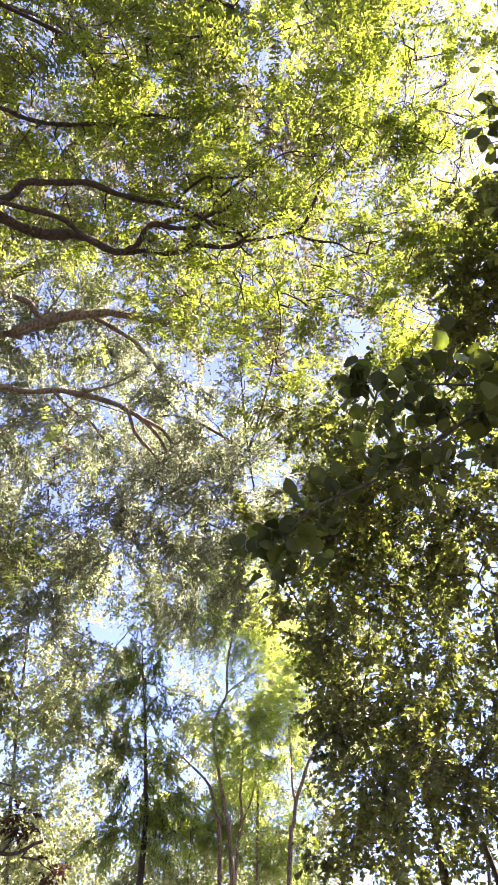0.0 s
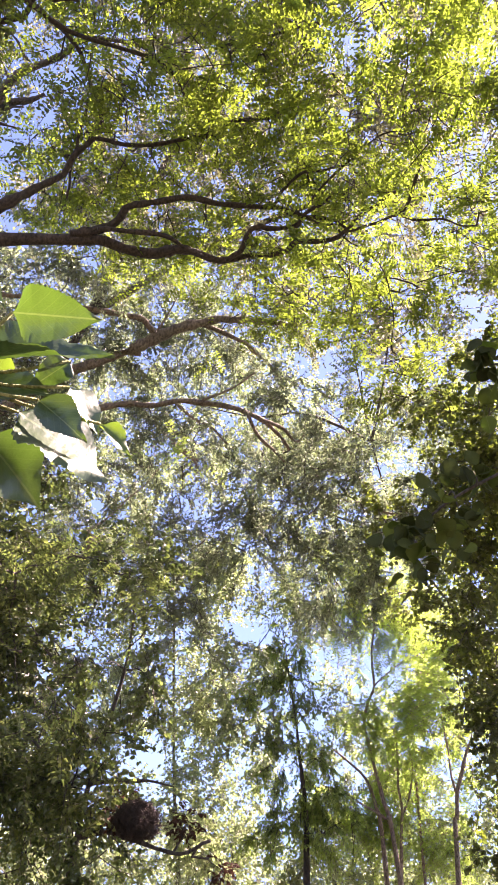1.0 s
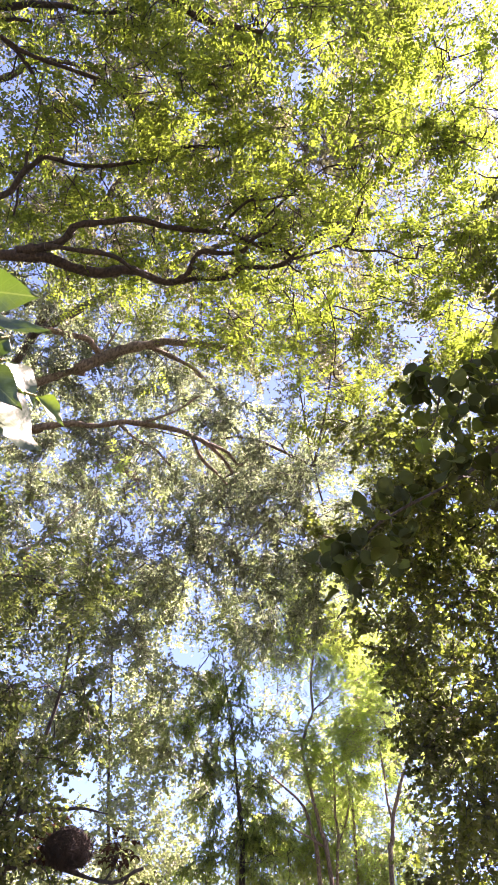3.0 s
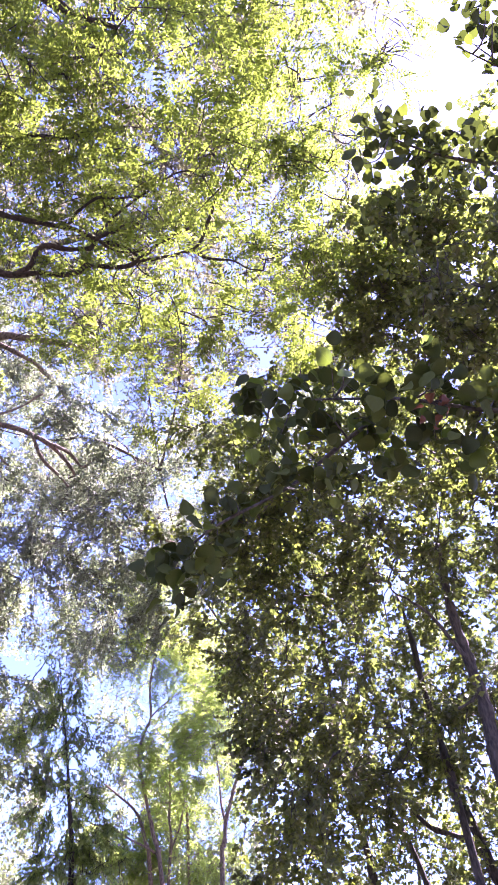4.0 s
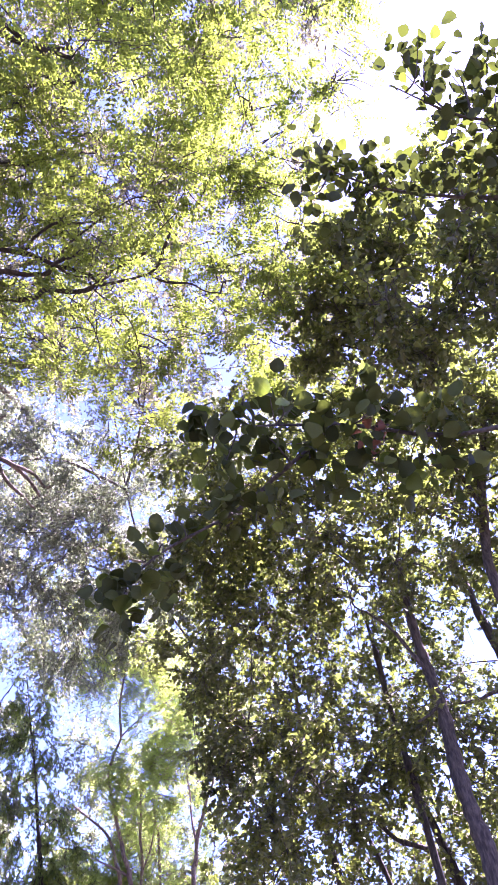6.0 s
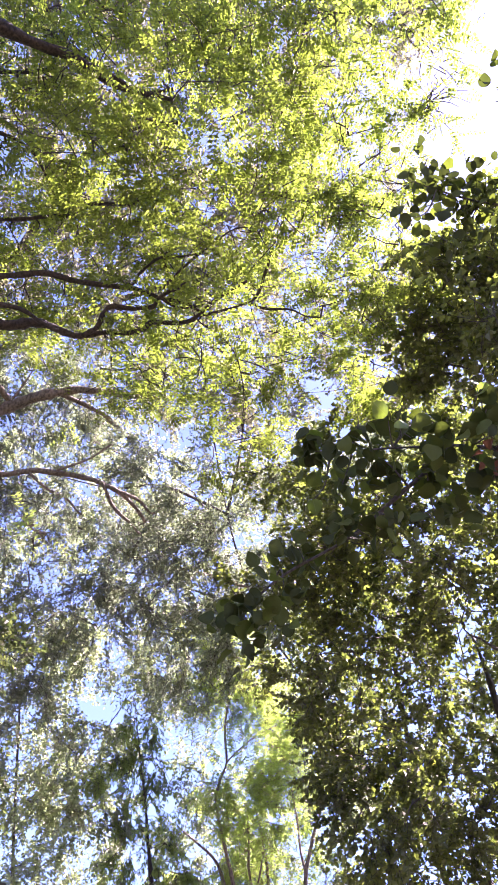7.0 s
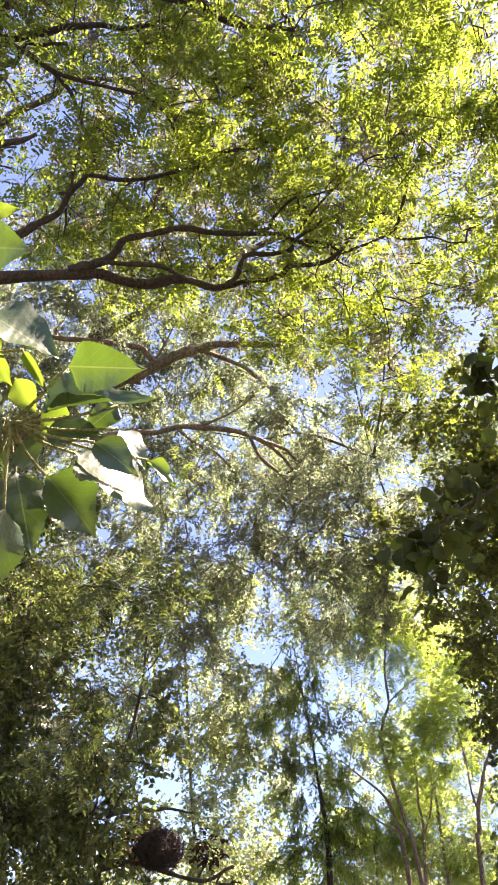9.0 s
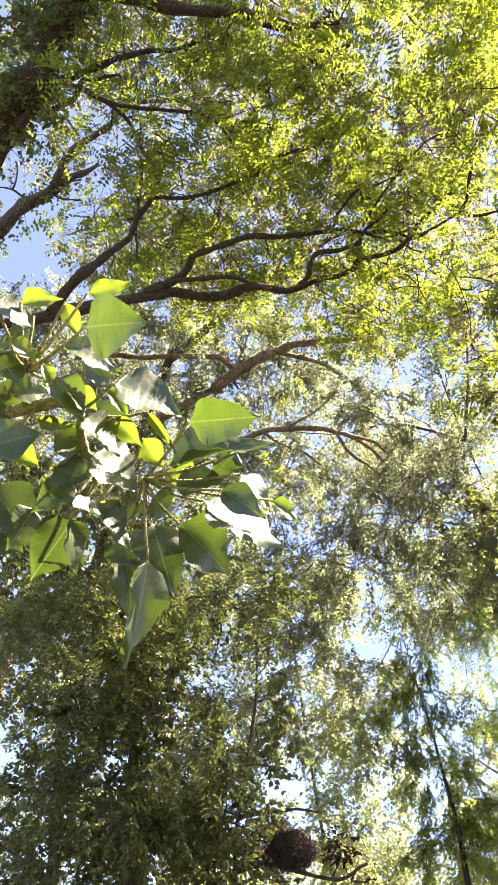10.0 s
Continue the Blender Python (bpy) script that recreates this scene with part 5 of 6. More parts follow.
CONIFER_CROWN = CONIFER_CROWN_a + CONIFER_CROWN_b
POPLAR_TRUNK = [(-2.71, 6.33, 11.07, 0.007), (-3.27, 6.84, 10.39, 0.024), (-3.85, 6.8, 9.9, 0.06), (-4.7, 6.75, 9.35, 0.095), (-5.7, 6.95, 8.3,
    0.12), (-6.4, 7.4, 6.6, 0.14), (-6.8, 7.8, 4.4, 0.16), (-7, 8.1, 2, 0.18), (-7.1, 8.2, -0.15, 0.23)]
LIT_LEAVES = [(0.6, 2.64, 4.65, 0.015), (0.87, 2.1, 4.2, 0.015), (1.33, 2.12, 4.49, 0.015), (1.4, 2.18, 4.55, 0.015), (1.32, 2.13, 4.43, 0.015),
    (0.56, 2.82, 4.41, 0.015), (0.83, 2.09, 4.19, 0.015)]
ACACIA_CROWN_a = [(-2.84, 1.4, 9.26, 0.375), (-2.61, 1.48, 9.6, 0.386), (-2.37, 1.9, 10.37, 0.42), (-1.73, 1.79, 9.31, 0.367), (-1.29, 1.78, 8.96,
    0.348), (-0.85, 1.79, 8.5, 0.325), (-0.66, 2.51, 10.46, 0.418), (-0.26, 2.26, 9.57, 0.376), (0.1, 1.94, 8.04, 0.305), (0.66, 2.53, 9.57, 0.381),
    (0.87, 2.61, 9.41, 0.376), (-3.34, 1.48, 8.95, 0.267), (-2.46, 1.38, 7.83, 0.222), (-2.59, 1.72, 9.13, 0.369), (-1.81, 2.05, 9.18, 0.365), (-1.61,
    2.31, 9.82, 0.394), (-0.64, 2.3, 8.8, 0.344), (0.51, 2.89, 9.5, 0.382), (-3.54, 1.79, 9.04, 0.381), (-1.99, 2.31, 8.99, 0.362), (-1.44, 2.29, 8.24,
    0.325), (-1.34, 3.1, 10.18, 0.418), (-0.74, 2.72, 8.74, 0.348), (-0.39, 2.97, 9.17, 0.369)]
ACACIA_CROWN_b = [(-0.01, 3.16, 9.49, 0.386), (0.35, 2.81, 8.19, 0.326), (0.6, 3.07, 8.5, 0.344), (-2.09, 2.16, 7.7, 0.221), (-1.9, 3.32, 9.94,
    0.416), (-1.45, 3.19, 9.4, 0.388), (-0.51, 3.09, 8.48, 0.343), (-0.16, 3.65, 9.44, 0.392), (0.28, 3.02, 8.03, 0.323), (-2.81, 3.12, 9.21, 0.394),
    (-2.01, 2.66, 7.92, 0.324), (-1.95, 3.34, 8.96, 0.376), (-1.38, 3.23, 8.61, 0.355), (-1.02, 3.63, 9.25, 0.387), (-0.62, 3.64, 8.79, 0.367), (-0.14,
    3.13, 7.65, 0.309), (0.23, 4.27, 9.46, 0.406), (0.68, 4.2, 9.13, 0.393), (-3.53, 3.59, 9.36, 0.301), (-3.02, 3.5, 8.95, 0.393), (-2.42, 3.38, 8.66,
    0.371), (-1.94, 3.46, 8.29, 0.352), (-1.59, 3.78, 8.71, 0.372), (-0.99, 3.63, 8.29, 0.348)]
ACACIA_CROWN_c = [(-0.78, 4.22, 9.21, 0.396), (-0.24, 3.84, 8.07, 0.342), (0.06, 4.66, 9.32, 0.41), (-3.53, 3.77, 8.88, 0.291), (-3.29, 4.19, 9.19,
    0.42), (-2.74, 4.07, 8.96, 0.401), (-2.14, 4.23, 8.89, 0.394), (-1.71, 4.13, 8.54, 0.375), (-1.15, 3.93, 7.91, 0.341), (-0.79, 4.67, 8.85, 0.393),
    (-0.29, 3.99, 7.55, 0.326), (-0.03, 4.79, 8.78, 0.392), (0.46, 4.55, 8.05, 0.359), (-1.49, 5.2, 8.99, 0.416), (-0.97, 5.08, 8.8, 0.402), (-0.6,
    5.31, 8.95, 0.413), (-0.09, 5.54, 8.88, 0.415), (0.38, 5.57, 8.81, 0.414), (0.28, 5.25, 7.71, 0.367), (0.61, 2.15, 9.22, 0.358), (0.99, 2.13, 8.91,
    0.346), (1.3, 2.4, 8.8, 0.25), (1.17, 3.01, 9.36, 0.379), (1.61, 3.13, 9.87, 0.405)]
ACACIA_CROWN_d = [(1.81, 2.77, 8.63, 0.252), (1.11, 3.16, 8.91, 0.362), (1.39, 3.02, 8.5, 0.345), (1.92, 3.21, 8.92, 0.266), (1.21, 4.13, 9.77,
    0.416), (1.6, 3.86, 9.49, 0.402), (1.91, 3.52, 8.77, 0.369), (1.11, 4.05, 8.63, 0.368), (1.58, 4, 8.61, 0.37), (2.24, 4.52, 9.59, 0.425), (1.29,
    4.64, 8.98, 0.397), (1.67, 4.6, 8.68, 0.387), (2.2, 4.56, 8.81, 0.396), (0.61, 4.58, 7.93, 0.253), (1.33, 5.31, 9.04, 0.416), (1.64, 5.1, 8.57,
    0.395), (2.1, 4.89, 8.26, 0.383), (-2.54, 1.33, 10.29, 0.418), (-1.81, 1.02, 8.75, 0.341), (-1.29, 1.31, 10.32, 0.407), (-0.75, 1.19, 9.53, 0.368),
    (-0.49, 1.42, 10.54, 0.414), (0.06, 1.43, 10.74, 0.423), (0.42, 1.42, 10.45, 0.41)]
ACACIA_CROWN_e = [(0.69, 1.15, 8.98, 0.343), (0.9, 1.03, 8.18, 0.308), (1.41, 1.13, 8.85, 0.342), (1.55, 1.03, 8.21, 0.315), (-1.68, 1.62, 10.32,
    0.413), (-1.2, 1.61, 9.67, 0.38), (-0.82, 1.52, 9.2, 0.357), (-0.44, 1.81, 10.55, 0.418), (0.03, 1.72, 10.34, 0.407), (0.33, 1.48, 9.34, 0.361),
    (0.84, 1.48, 8.93, 0.344), (1.03, 1.42, 8.92, 0.344), (1.45, 1.49, 8.86, 0.346), (1.78, 1.44, 8.77, 0.248), (-0.46, 2.04, 10.11, 0.401), (-0.02,
    1.8, 9.16, 0.356), (0.19, 1.64, 8.89, 0.342), (0.76, 1.75, 8.83, 0.343), (1.27, 1.99, 10.09, 0.403), (-3.07, 0.9, 9.32, 0.377), (-3.08, 1.25, 10.42,
    0.426), (-2.27, 1.05, 8.98, 0.352), (-1.42, 2.38, 9.31, 0.28), (-0.66, 2.52, 9.21, 0.28)]
ACACIA_CROWN_f = [(-1.12, 2.58, 8.76, 0.28), (-1.4, 2.86, 8.88, 0.28), (-0.84, 2.45, 8.75, 0.28), (-2.82, 2.37, 8.77, 0.28), (-2.32, 2.26, 8.89,
    0.28), (-2.51, 2.66, 8.5, 0.28), (-2.07, 2.55, 8.63, 0.28), (-2.73, 2.79, 7.99, 0.28), (-2.39, 3.24, 8.51, 0.28)]
ACACIA_CROWN = ACACIA_CROWN_a + ACACIA_CROWN_b + ACACIA_CROWN_c + ACACIA_CROWN_d + ACACIA_CROWN_e + ACACIA_CROWN_f
ACACIA_TRUNK = [(-2.16, 0.882, 8.86, 0.1), (-2.66, 1.29, 8.52, 0.13), (-3.05, 1.58, 8.18, 0.15), (-3.63, 1.86, 7.81, 0.17), (-4.63, 2.41, 7.02, 0.21),
    (-5.50, 3.08, 5.90, 0.25), (-6.76, 4.06, 2.87, 0.287), (-8.03, 5.04, -0.15, 0.375)]
ACACIA_LIMB_7 = [(-3.19, 1.73, 7.79, 0.025), (-2.77, 1.58, 8.18, 0.022), (-2.44, 1.94, 8.37, 0.02), (-2.03, 2.21, 8.57, 0.017), (-1.70, 2.49, 8.71,
    0.015), (-1.54, 3.03, 8.68, 0.012)]
ACACIA_LIMB_10 = [(-2.31, 0.997, 8.32, 0.06), (-1.51, 1.52, 8.62, 0.05), (-1.10, 1.76, 8.82, 0.04), (-0.851, 2.01, 8.97, 0.03), (-0.378, 2.16, 9.14,
    0.02)]
TALL_TRUNK = [(-0.762, 2.96, 14.24, 0.04), (-1.83, 4.08, 13.90, 0.053), (-2.98, 5.21, 13.33, 0.067), (-4.68, 7.24, 11.67, 0.08), (-6.12, 8.63, 9.72,
    0.093), (-7.11, 9.88, 7.25, 0.107), (-7.28, 10.87, 4.92, 0.12), (-7.39, 11.52, 2.39, 0.138), (-7.50, 12.17, -0.15, 0.18)]
TALL_LIMB_1 = [(-2.94, 5.14, 13.18, 0.06), (-1.72, 4.98, 13.49, 0.047), (-0.554, 4.86, 13.64, 0.033), (0.901, 4.64, 13.70, 0.02)]
TALL_LIMB_2 = [(-4.66, 7.21, 11.63, 0.07), (-2.42, 6.66, 12.65, 0.053), (-0.336, 6.23, 13.07, 0.037), (1.13, 6.07, 13.02, 0.02)]
WOOD_TRUNK_1 = [(2.40, 9.39, 8.23, 0.03), (2.55, 10.20, 6.95, 0.037), (2.71, 10.68, 5.94, 0.045), (2.88, 11.03, 4.97, 0.052), (3.00, 11.24, 4.25,
    0.06), (3.23, 11.64, 2.05, 0.069), (3.46, 12.04, -0.15, 0.09)]
SHADE_CROWN_a = [(-4.74, 4.90, 6.94, 0.392), (-5.08, 5.45, 6.84, 0.412), (-3.88, 4.59, 5.90, 0.335), (-4.06, 5.51, 6.54, 0.382), (-3.39, 5.34, 6.26,
    0.356), (-4.64, 5.04, 5.84, 0.365), (-4.38, 5.58, 6.11, 0.381), (-4.54, 6.45, 6.78, 0.428), (-3.70, 6.09, 6.30, 0.387), (-4.76, 5.42, 5.47,
    0.371), (-4.45, 5.87, 5.83, 0.385), (-4.26, 6.25, 6.05, 0.398), (-3.92, 6.69, 6.26, 0.41), (-3.62, 7.17, 6.38, 0.424), (-5.40, 6.41, 5.60, 0.421),
    (-4.98, 6.74, 5.84, 0.426), (-4.51, 6.98, 5.75, 0.422), (-3.20, 5.33, 4.86, 0.319), (-3.31, 6.50, 5.52, 0.271), (-4.51, 6.17, 4.98, 0.379),
    (-3.88, 6.07, 4.83, 0.358), (-3.79, 6.58, 5.04, 0.378), (-3.00, 6.03, 4.70, 0.242), (-4.87, 6.86, 4.76, 0.408)]
SHADE_CROWN_b = [(-3.75, 5.85, 4.24, 0.337), (-2.83, 5.83, 4.22, 0.229), (-5.11, 6.71, 4.25, 0.401), (-4.26, 6.13, 4.04, 0.356), (-3.50, 5.63, 3.81,
    0.317), (-3.82, 7.01, 4.28, 0.382), (-3.26, 6.88, 4.28, 0.366), (-2.62, 6.25, 4.04, 0.327), (-5.39, 7.35, 4.09, 0.429), (-4.32, 6.48, 3.75,
    0.367), (-4.17, 6.96, 3.88, 0.383), (-3.52, 6.48, 3.83, 0.35), (-3.73, 7.97, 4.20, 0.417), (-2.80, 6.69, 3.80, 0.344), (-4.37, 6.04, 3.33, 0.347),
    (-4.56, 7.07, 3.57, 0.392), (-4.36, 7.56, 3.66, 0.407), (-4.02, 7.58, 3.72, 0.401), (-3.58, 7.84, 3.71, 0.403), (-3.19, 7.94, 3.82, 0.402),
    (-2.76, 7.79, 3.71, 0.279)]
SHADE_CROWN = SHADE_CROWN_a + SHADE_CROWN_b
SHADE_TRUNK_1 = [(-4.24, 5.40, 6.79, 0.03), (-4.11, 5.89, 6.33, 0.044), (-3.98, 6.50, 5.58, 0.058), (-3.97, 6.91, 4.80, 0.072), (-4.01, 7.19, 4.04,
    0.086), (-4.01, 7.35, 3.47, 0.1), (-4.03, 7.67, 1.66, 0.115), (-4.04, 7.99, -0.15, 0.15)]
SHADE_TRUNK_2 = [(-2.74, 7.05, 6.07, 0.012), (-2.78, 7.35, 5.52, 0.016), (-2.94, 7.62, 4.81, 0.02), (-3.09, 7.80, 4.18, 0.024), (-3.14, 7.95, 3.59,
    0.028), (-3.23, 8.25, 1.72, 0.032), (-3.32, 8.54, -0.15, 0.042)]
SHADE_LIMB = [(-3.09, 7.80, 4.18, 0.03), (-2.78, 7.82, 4.23, 0.023), (-2.48, 7.84, 4.24, 0.015), (-2.18, 7.87, 4.21, 0.008)]
SHOOT = [(-2.83, 6.34, 5.54, 0.012), (-2.83, 6.22, 5.74, 0.01), (-2.84, 6.08, 5.94, 0.008), (-2.84, 5.99, 6.06, 0.006)]
NEST_PLACE = [(-2.16, 6.77, 3.56, 0), (-2.26, 12.26, 7.09, 0)]
FRONDS = [(-3.63, 4.16, 4.85, 0.22), (-3.41, 4.39, 4.70, 0.22), (-3.61, 4.40, 4.48, 0.22), (-3.21, 4.44, 4.86, 0.22), (-2.63, 5.05, 5.13, 0.22),
    (-2.19, 4.89, 5.03, 0.22), (-2.88, 5.75, 3.89, 0.22), (-2.51, 5.22, 3.85, 0.22), (-3.09, 5.11, 5.01, 0.22), (-4.00, 4.72, 4.38, 0.22), (-3.40,
    5.15, 4.52, 0.22), (-2.03, 5.04, 4.92, 0.22)]
DRY_TUFTS = [(-1.83, 7.21, 3.67, 0.12), (-1.48, 7.36, 3.36, 0.12), (-2.40, 7.03, 3.69, 0.12)]
THICKET = [(-7.64, 16.04, 5.03, 0.8), (-7.92, 18.32, 5.89, 0.8), (-6.54, 18.15, 5.59, 0.8), (-5.40, 17.34, 5.66, 0.8), (-5.12, 19.53, 6.47, 0.8),
    (-4.03, 18.12, 5.72, 0.8), (-3.35, 17.70, 6.19, 0.8), (-3.07, 19.74, 6.04, 0.8), (-2.37, 19.68, 5.83, 0.8), (-1.12, 18.11, 5.65, 0.8), (-0.295,
    18.49, 5.89, 0.8), (0.738, 19.39, 5.93, 0.8), (2.17, 19.44, 6.01, 0.8)]
NEST_BRANCH = [(-2.93, 7.38, 3.56, 0.03), (-2.58, 7.28, 3.60, 0.025), (-2.29, 7.18, 3.51, 0.021), (-1.84, 7.12, 3.40, 0.017), (-1.54, 6.96, 3.48,
    0.012)]
LINDEN_TRUNK = [(3.90, 0.8, 7.50, 0.05), (3.95, 0.75, 5.40, 0.1), (4.00, 0.7, 3.20, 0.15), (4.20, 0.6, 0, 0.2), (4.20, 0.6, -0.15, 0.24)]
LINDEN_LIMB_1 = [(4.00, 0.7, 3.20, 0.06), (2.08, 2.14, 4.07, 0.018), (1.71, 2.37, 4.22, 0.013), (1.25, 2.43, 4.39, 0.009), (0.642, 2.57, 4.51, 0.003)]
LINDEN_LIMB_2 = [(1.26, 2.46, 4.43, 0.014), (0.992, 2.71, 4.30, 0.012), (0.654, 2.92, 4.16, 0.009), (0.313, 3.07, 4.03, 0.006), (0.119, 3.19, 3.87,
    0.003)]
LINDEN_LIMB_3 = [(3.95, 0.75, 5.20, 0.05), (2.65, 1.22, 5.80, 0.02), (2.36, 1.34, 5.81, 0.013), (2.03, 1.33, 5.85, 0.008), (1.68, 1.24, 5.90, 0.003)]
LINDEN_LIMB_4 = [(3.95, 0.75, 5.20, 0.05), (2.76, 1.63, 5.60, 0.02), (2.27, 1.76, 5.70, 0.013), (1.76, 1.81, 5.84, 0.008), (1.21, 1.70, 5.99, 0.003)]
LINDEN_SPRAYS = [(0.538, 2.64, 4.63, 0.12), (0.708, 2.39, 4.38, 0.12), (1.02, 2.56, 4.66, 0.12), (1.16, 2.34, 4.37, 0.12), (1.34, 2.23, 4.29, 0.12),
    (1.65, 2.40, 4.37, 0.12), (1.79, 2.29, 4.29, 0.12), (1.42, 2.53, 4.25, 0.12), (1.15, 2.59, 4.32, 0.12), (0.941, 2.65, 4.44, 0.12), (0.704, 2.69,
    4.39, 0.12), (1.78, 2.40, 4.05, 0.12), (1.59, 2.45, 4.10, 0.12), (0.676, 2.69, 4.07, 0.12), (0.301, 2.88, 3.87, 0.12), (0.131, 3.05, 3.85, 0.12),
    (0.2, 3.02, 3.68, 0.12), (0.492, 3.07, 4.18, 0.12), (0.881, 2.60, 4.04, 0.12), (1.27, 2.70, 4.21, 0.12)]
WITHERED = [(1.35, 2.30, 4.25, 0.05), (1.41, 2.31, 4.22, 0.05), (1.38, 2.37, 4.18, 0.05), (1.40, 2.41, 4.13, 0.05), (1.43, 2.34, 4.18, 0.05)]
SPRAY_LEAVES_a = [(-0.3978, 0.2963, 2.209, -0.3354, 0.31, 2.2131, 0.0673, 0.83, -0.45, -0.34), (-0.4032, 0.2901, 2.2609, -0.3628, 0.3062, 2.2866,
    0.0215, 0.33, -0.44, -0.84), (-0.4268, 0.3039, 2.2001, -0.3781, 0.3495, 2.1976, 0.0399, 0.95, -0.3, 0.13), (-0.387, 0.3487, 2.1795, -0.3278, 0.4033,
    2.1672, 0.0851, 0.91, -0.39, 0.16), (-0.3297, 0.4146, 2.1705, -0.2558, 0.429, 2.1716, 0.0502, 0.24, -0.62, -0.75), (-0.3518, 0.4281, 2.1244, -0.25,
    0.4492, 2.1647, 0.072, 0.25, -0.87, 0.43), (-0.3619, 0.4617, 2.1383, -0.3048, 0.4735, 2.133, 0.0481, 0.2, -0.97, 0.12), (-0.3338, 0.481, 2.1179,
    -0.2591, 0.5344, 2.0901, 0.1096, 0.79, -0.54, 0.27), (-0.3073, 0.4628, 2.1124, -0.2644, 0.4833, 2.0853, 0.0384, 0.42, -0.91, -0.01)]
SPRAY_LEAVES_b = [(-0.2953, 0.4799, 2.1457, -0.2698, 0.5151, 2.1175, 0.0453, 0.8, -0.54, 0.25), (-0.2702, 0.5075, 2.1262, -0.2412, 0.5237, 2.1022,
    0.0228, 0.59, -0.78, 0.23), (-0.3652, 0.4923, 2.1029, -0.3249, 0.5554, 2.073, 0.0689, 0.75, -0.61, -0.26), (-0.4001, 0.4928, 2.1127, -0.381, 0.5386,
    2.0408, 0.0585, 0.72, -0.65, -0.24), (-0.3856, 0.4749, 2.0499, -0.4148, 0.5307, 1.9608, 0.0635, 0.98, -0.11, -0.14), (-0.4338, 0.5071, 2.088,
    -0.4261, 0.5429, 2.0163, 0.0441, 0.74, -0.62, -0.25), (-0.4239, 0.3913, 2.1281, -0.3869, 0.4384, 2.1078, 0.0904, 0.89, -0.4, 0.22), (-0.4278,
    0.3652, 2.1552, -0.3971, 0.408, 2.1386, 0.0616, 0.91, -0.36, 0.19), (-0.4339, 0.4291, 2.0915, -0.4018, 0.4743, 2.065, 0.052, 0.87, -0.42, 0.27)]
SPRAY_LEAVES_c = [(-0.446, 0.4142, 2.0972, -0.4352, 0.4324, 2.0869, 0.0315, 0.89, -0.39, 0.25), (-0.4577, 0.4366, 2.0891, -0.5112, 0.4622, 2.0349,
    0.0566, 0.75, -0.61, -0.26), (-0.4567, 0.4288, 2.0815, -0.4563, 0.4662, 2.0376, 0.0406, 0.87, -0.4, 0.28), (-0.5028, 0.3336, 2.1065, -0.4639,
    0.3589, 2.1414, 0.0508, 0.59, -0.79, -0.13), (-0.4455, 0.3284, 2.1851, -0.4206, 0.365, 2.1529, 0.0409, 0.71, -0.67, -0.22), (-0.4328, 0.3382,
    2.1726, -0.4196, 0.3641, 2.1616, 0.0289, 0.93, -0.32, 0.17), (-0.4688, 0.3515, 2.1511, -0.4304, 0.3685, 2.1477, 0.015, 0.43, -0.54, -0.72),
    (-0.4725, 0.2444, 2.2178, -0.4479, 0.2826, 2.213, 0.0482, 0.97, -0.2, 0.11), (-0.458, 0.2622, 2.2311, -0.4168, 0.2742, 2.2368, 0.0246, 0.96, -0.28,
    -0.09)]
SPRAY_LEAVES_d = [(-0.425, 0.2869, 2.2507, -0.4279, 0.3285, 2.2397, 0.0192, 0.38, -0.46, -0.81), (-0.4016, 0.3868, 2.169, -0.3778, 0.4114, 2.1445,
    0.0238, 0.35, -0.59, -0.73), (-0.3827, 0.4151, 2.1633, -0.3725, 0.455, 2.1497, 0.0264, 0.33, -0.62, -0.71), (-0.3681, 0.3934, 2.1759, -0.3457,
    0.4262, 2.1416, 0.011, 0.31, -0.6, -0.73), (-0.3865, 0.4633, 2.1217, -0.376, 0.4941, 2.1187, 0.0418, 0.8, -0.36, -0.48), (-0.4322, 0.3531, 2.1901,
    -0.4151, 0.3718, 2.1698, 0.0235, 0.39, -0.54, -0.75), (-0.5401, 0.3949, 2.1153, -0.5215, 0.4652, 2.0865, 0.0632, 0.85, -0.38, -0.37), (-0.5036,
    0.4257, 2.1025, -0.5215, 0.4294, 2.0542, 0.0426, 0.85, -0.37, -0.37), (-0.5, 0.3359, 2.1828, -0.472, 0.3596, 2.208, 0.035, 0.72, -0.66, -0.23)]
SPRAY_LEAVES_e = [(-0.4748, 0.4029, 2.1331, -0.4357, 0.4224, 2.1213, 0.0494, 0.43, -0.9, -0.02), (-0.4663, 0.3791, 2.1606, -0.4498, 0.4196, 2.1603,
    0.0438, 0.85, -0.36, -0.38), (-0.5585, 0.4211, 2.088, -0.5207, 0.45, 2.0683, 0.0591, 0.56, -0.82, -0.11), (-0.5167, 0.3205, 2.1804, -0.5032, 0.3672,
    2.1791, 0.0436, 0.87, -0.27, -0.41), (-0.4637, 0.4333, 2.1291, -0.498, 0.4159, 2.0922, 0.0439, 0.38, -0.92, -0.11), (-0.4121, 0.4068, 2.1745,
    -0.4401, 0.3733, 2.2052, 0.0432, 0.61, -0.74, -0.28), (-0.44, 0.4901, 2.1035, -0.4086, 0.5188, 2.0658, 0.051, 0.59, -0.8, -0.13), (-0.4722, 0.2836,
    2.1959, -0.4561, 0.3154, 2.2006, 0.0247, 0.95, -0.3, -0.08), (-0.4512, 0.314, 2.1911, -0.4452, 0.3322, 2.1685, 0.0184, 0.88, -0.48, 0.01)]
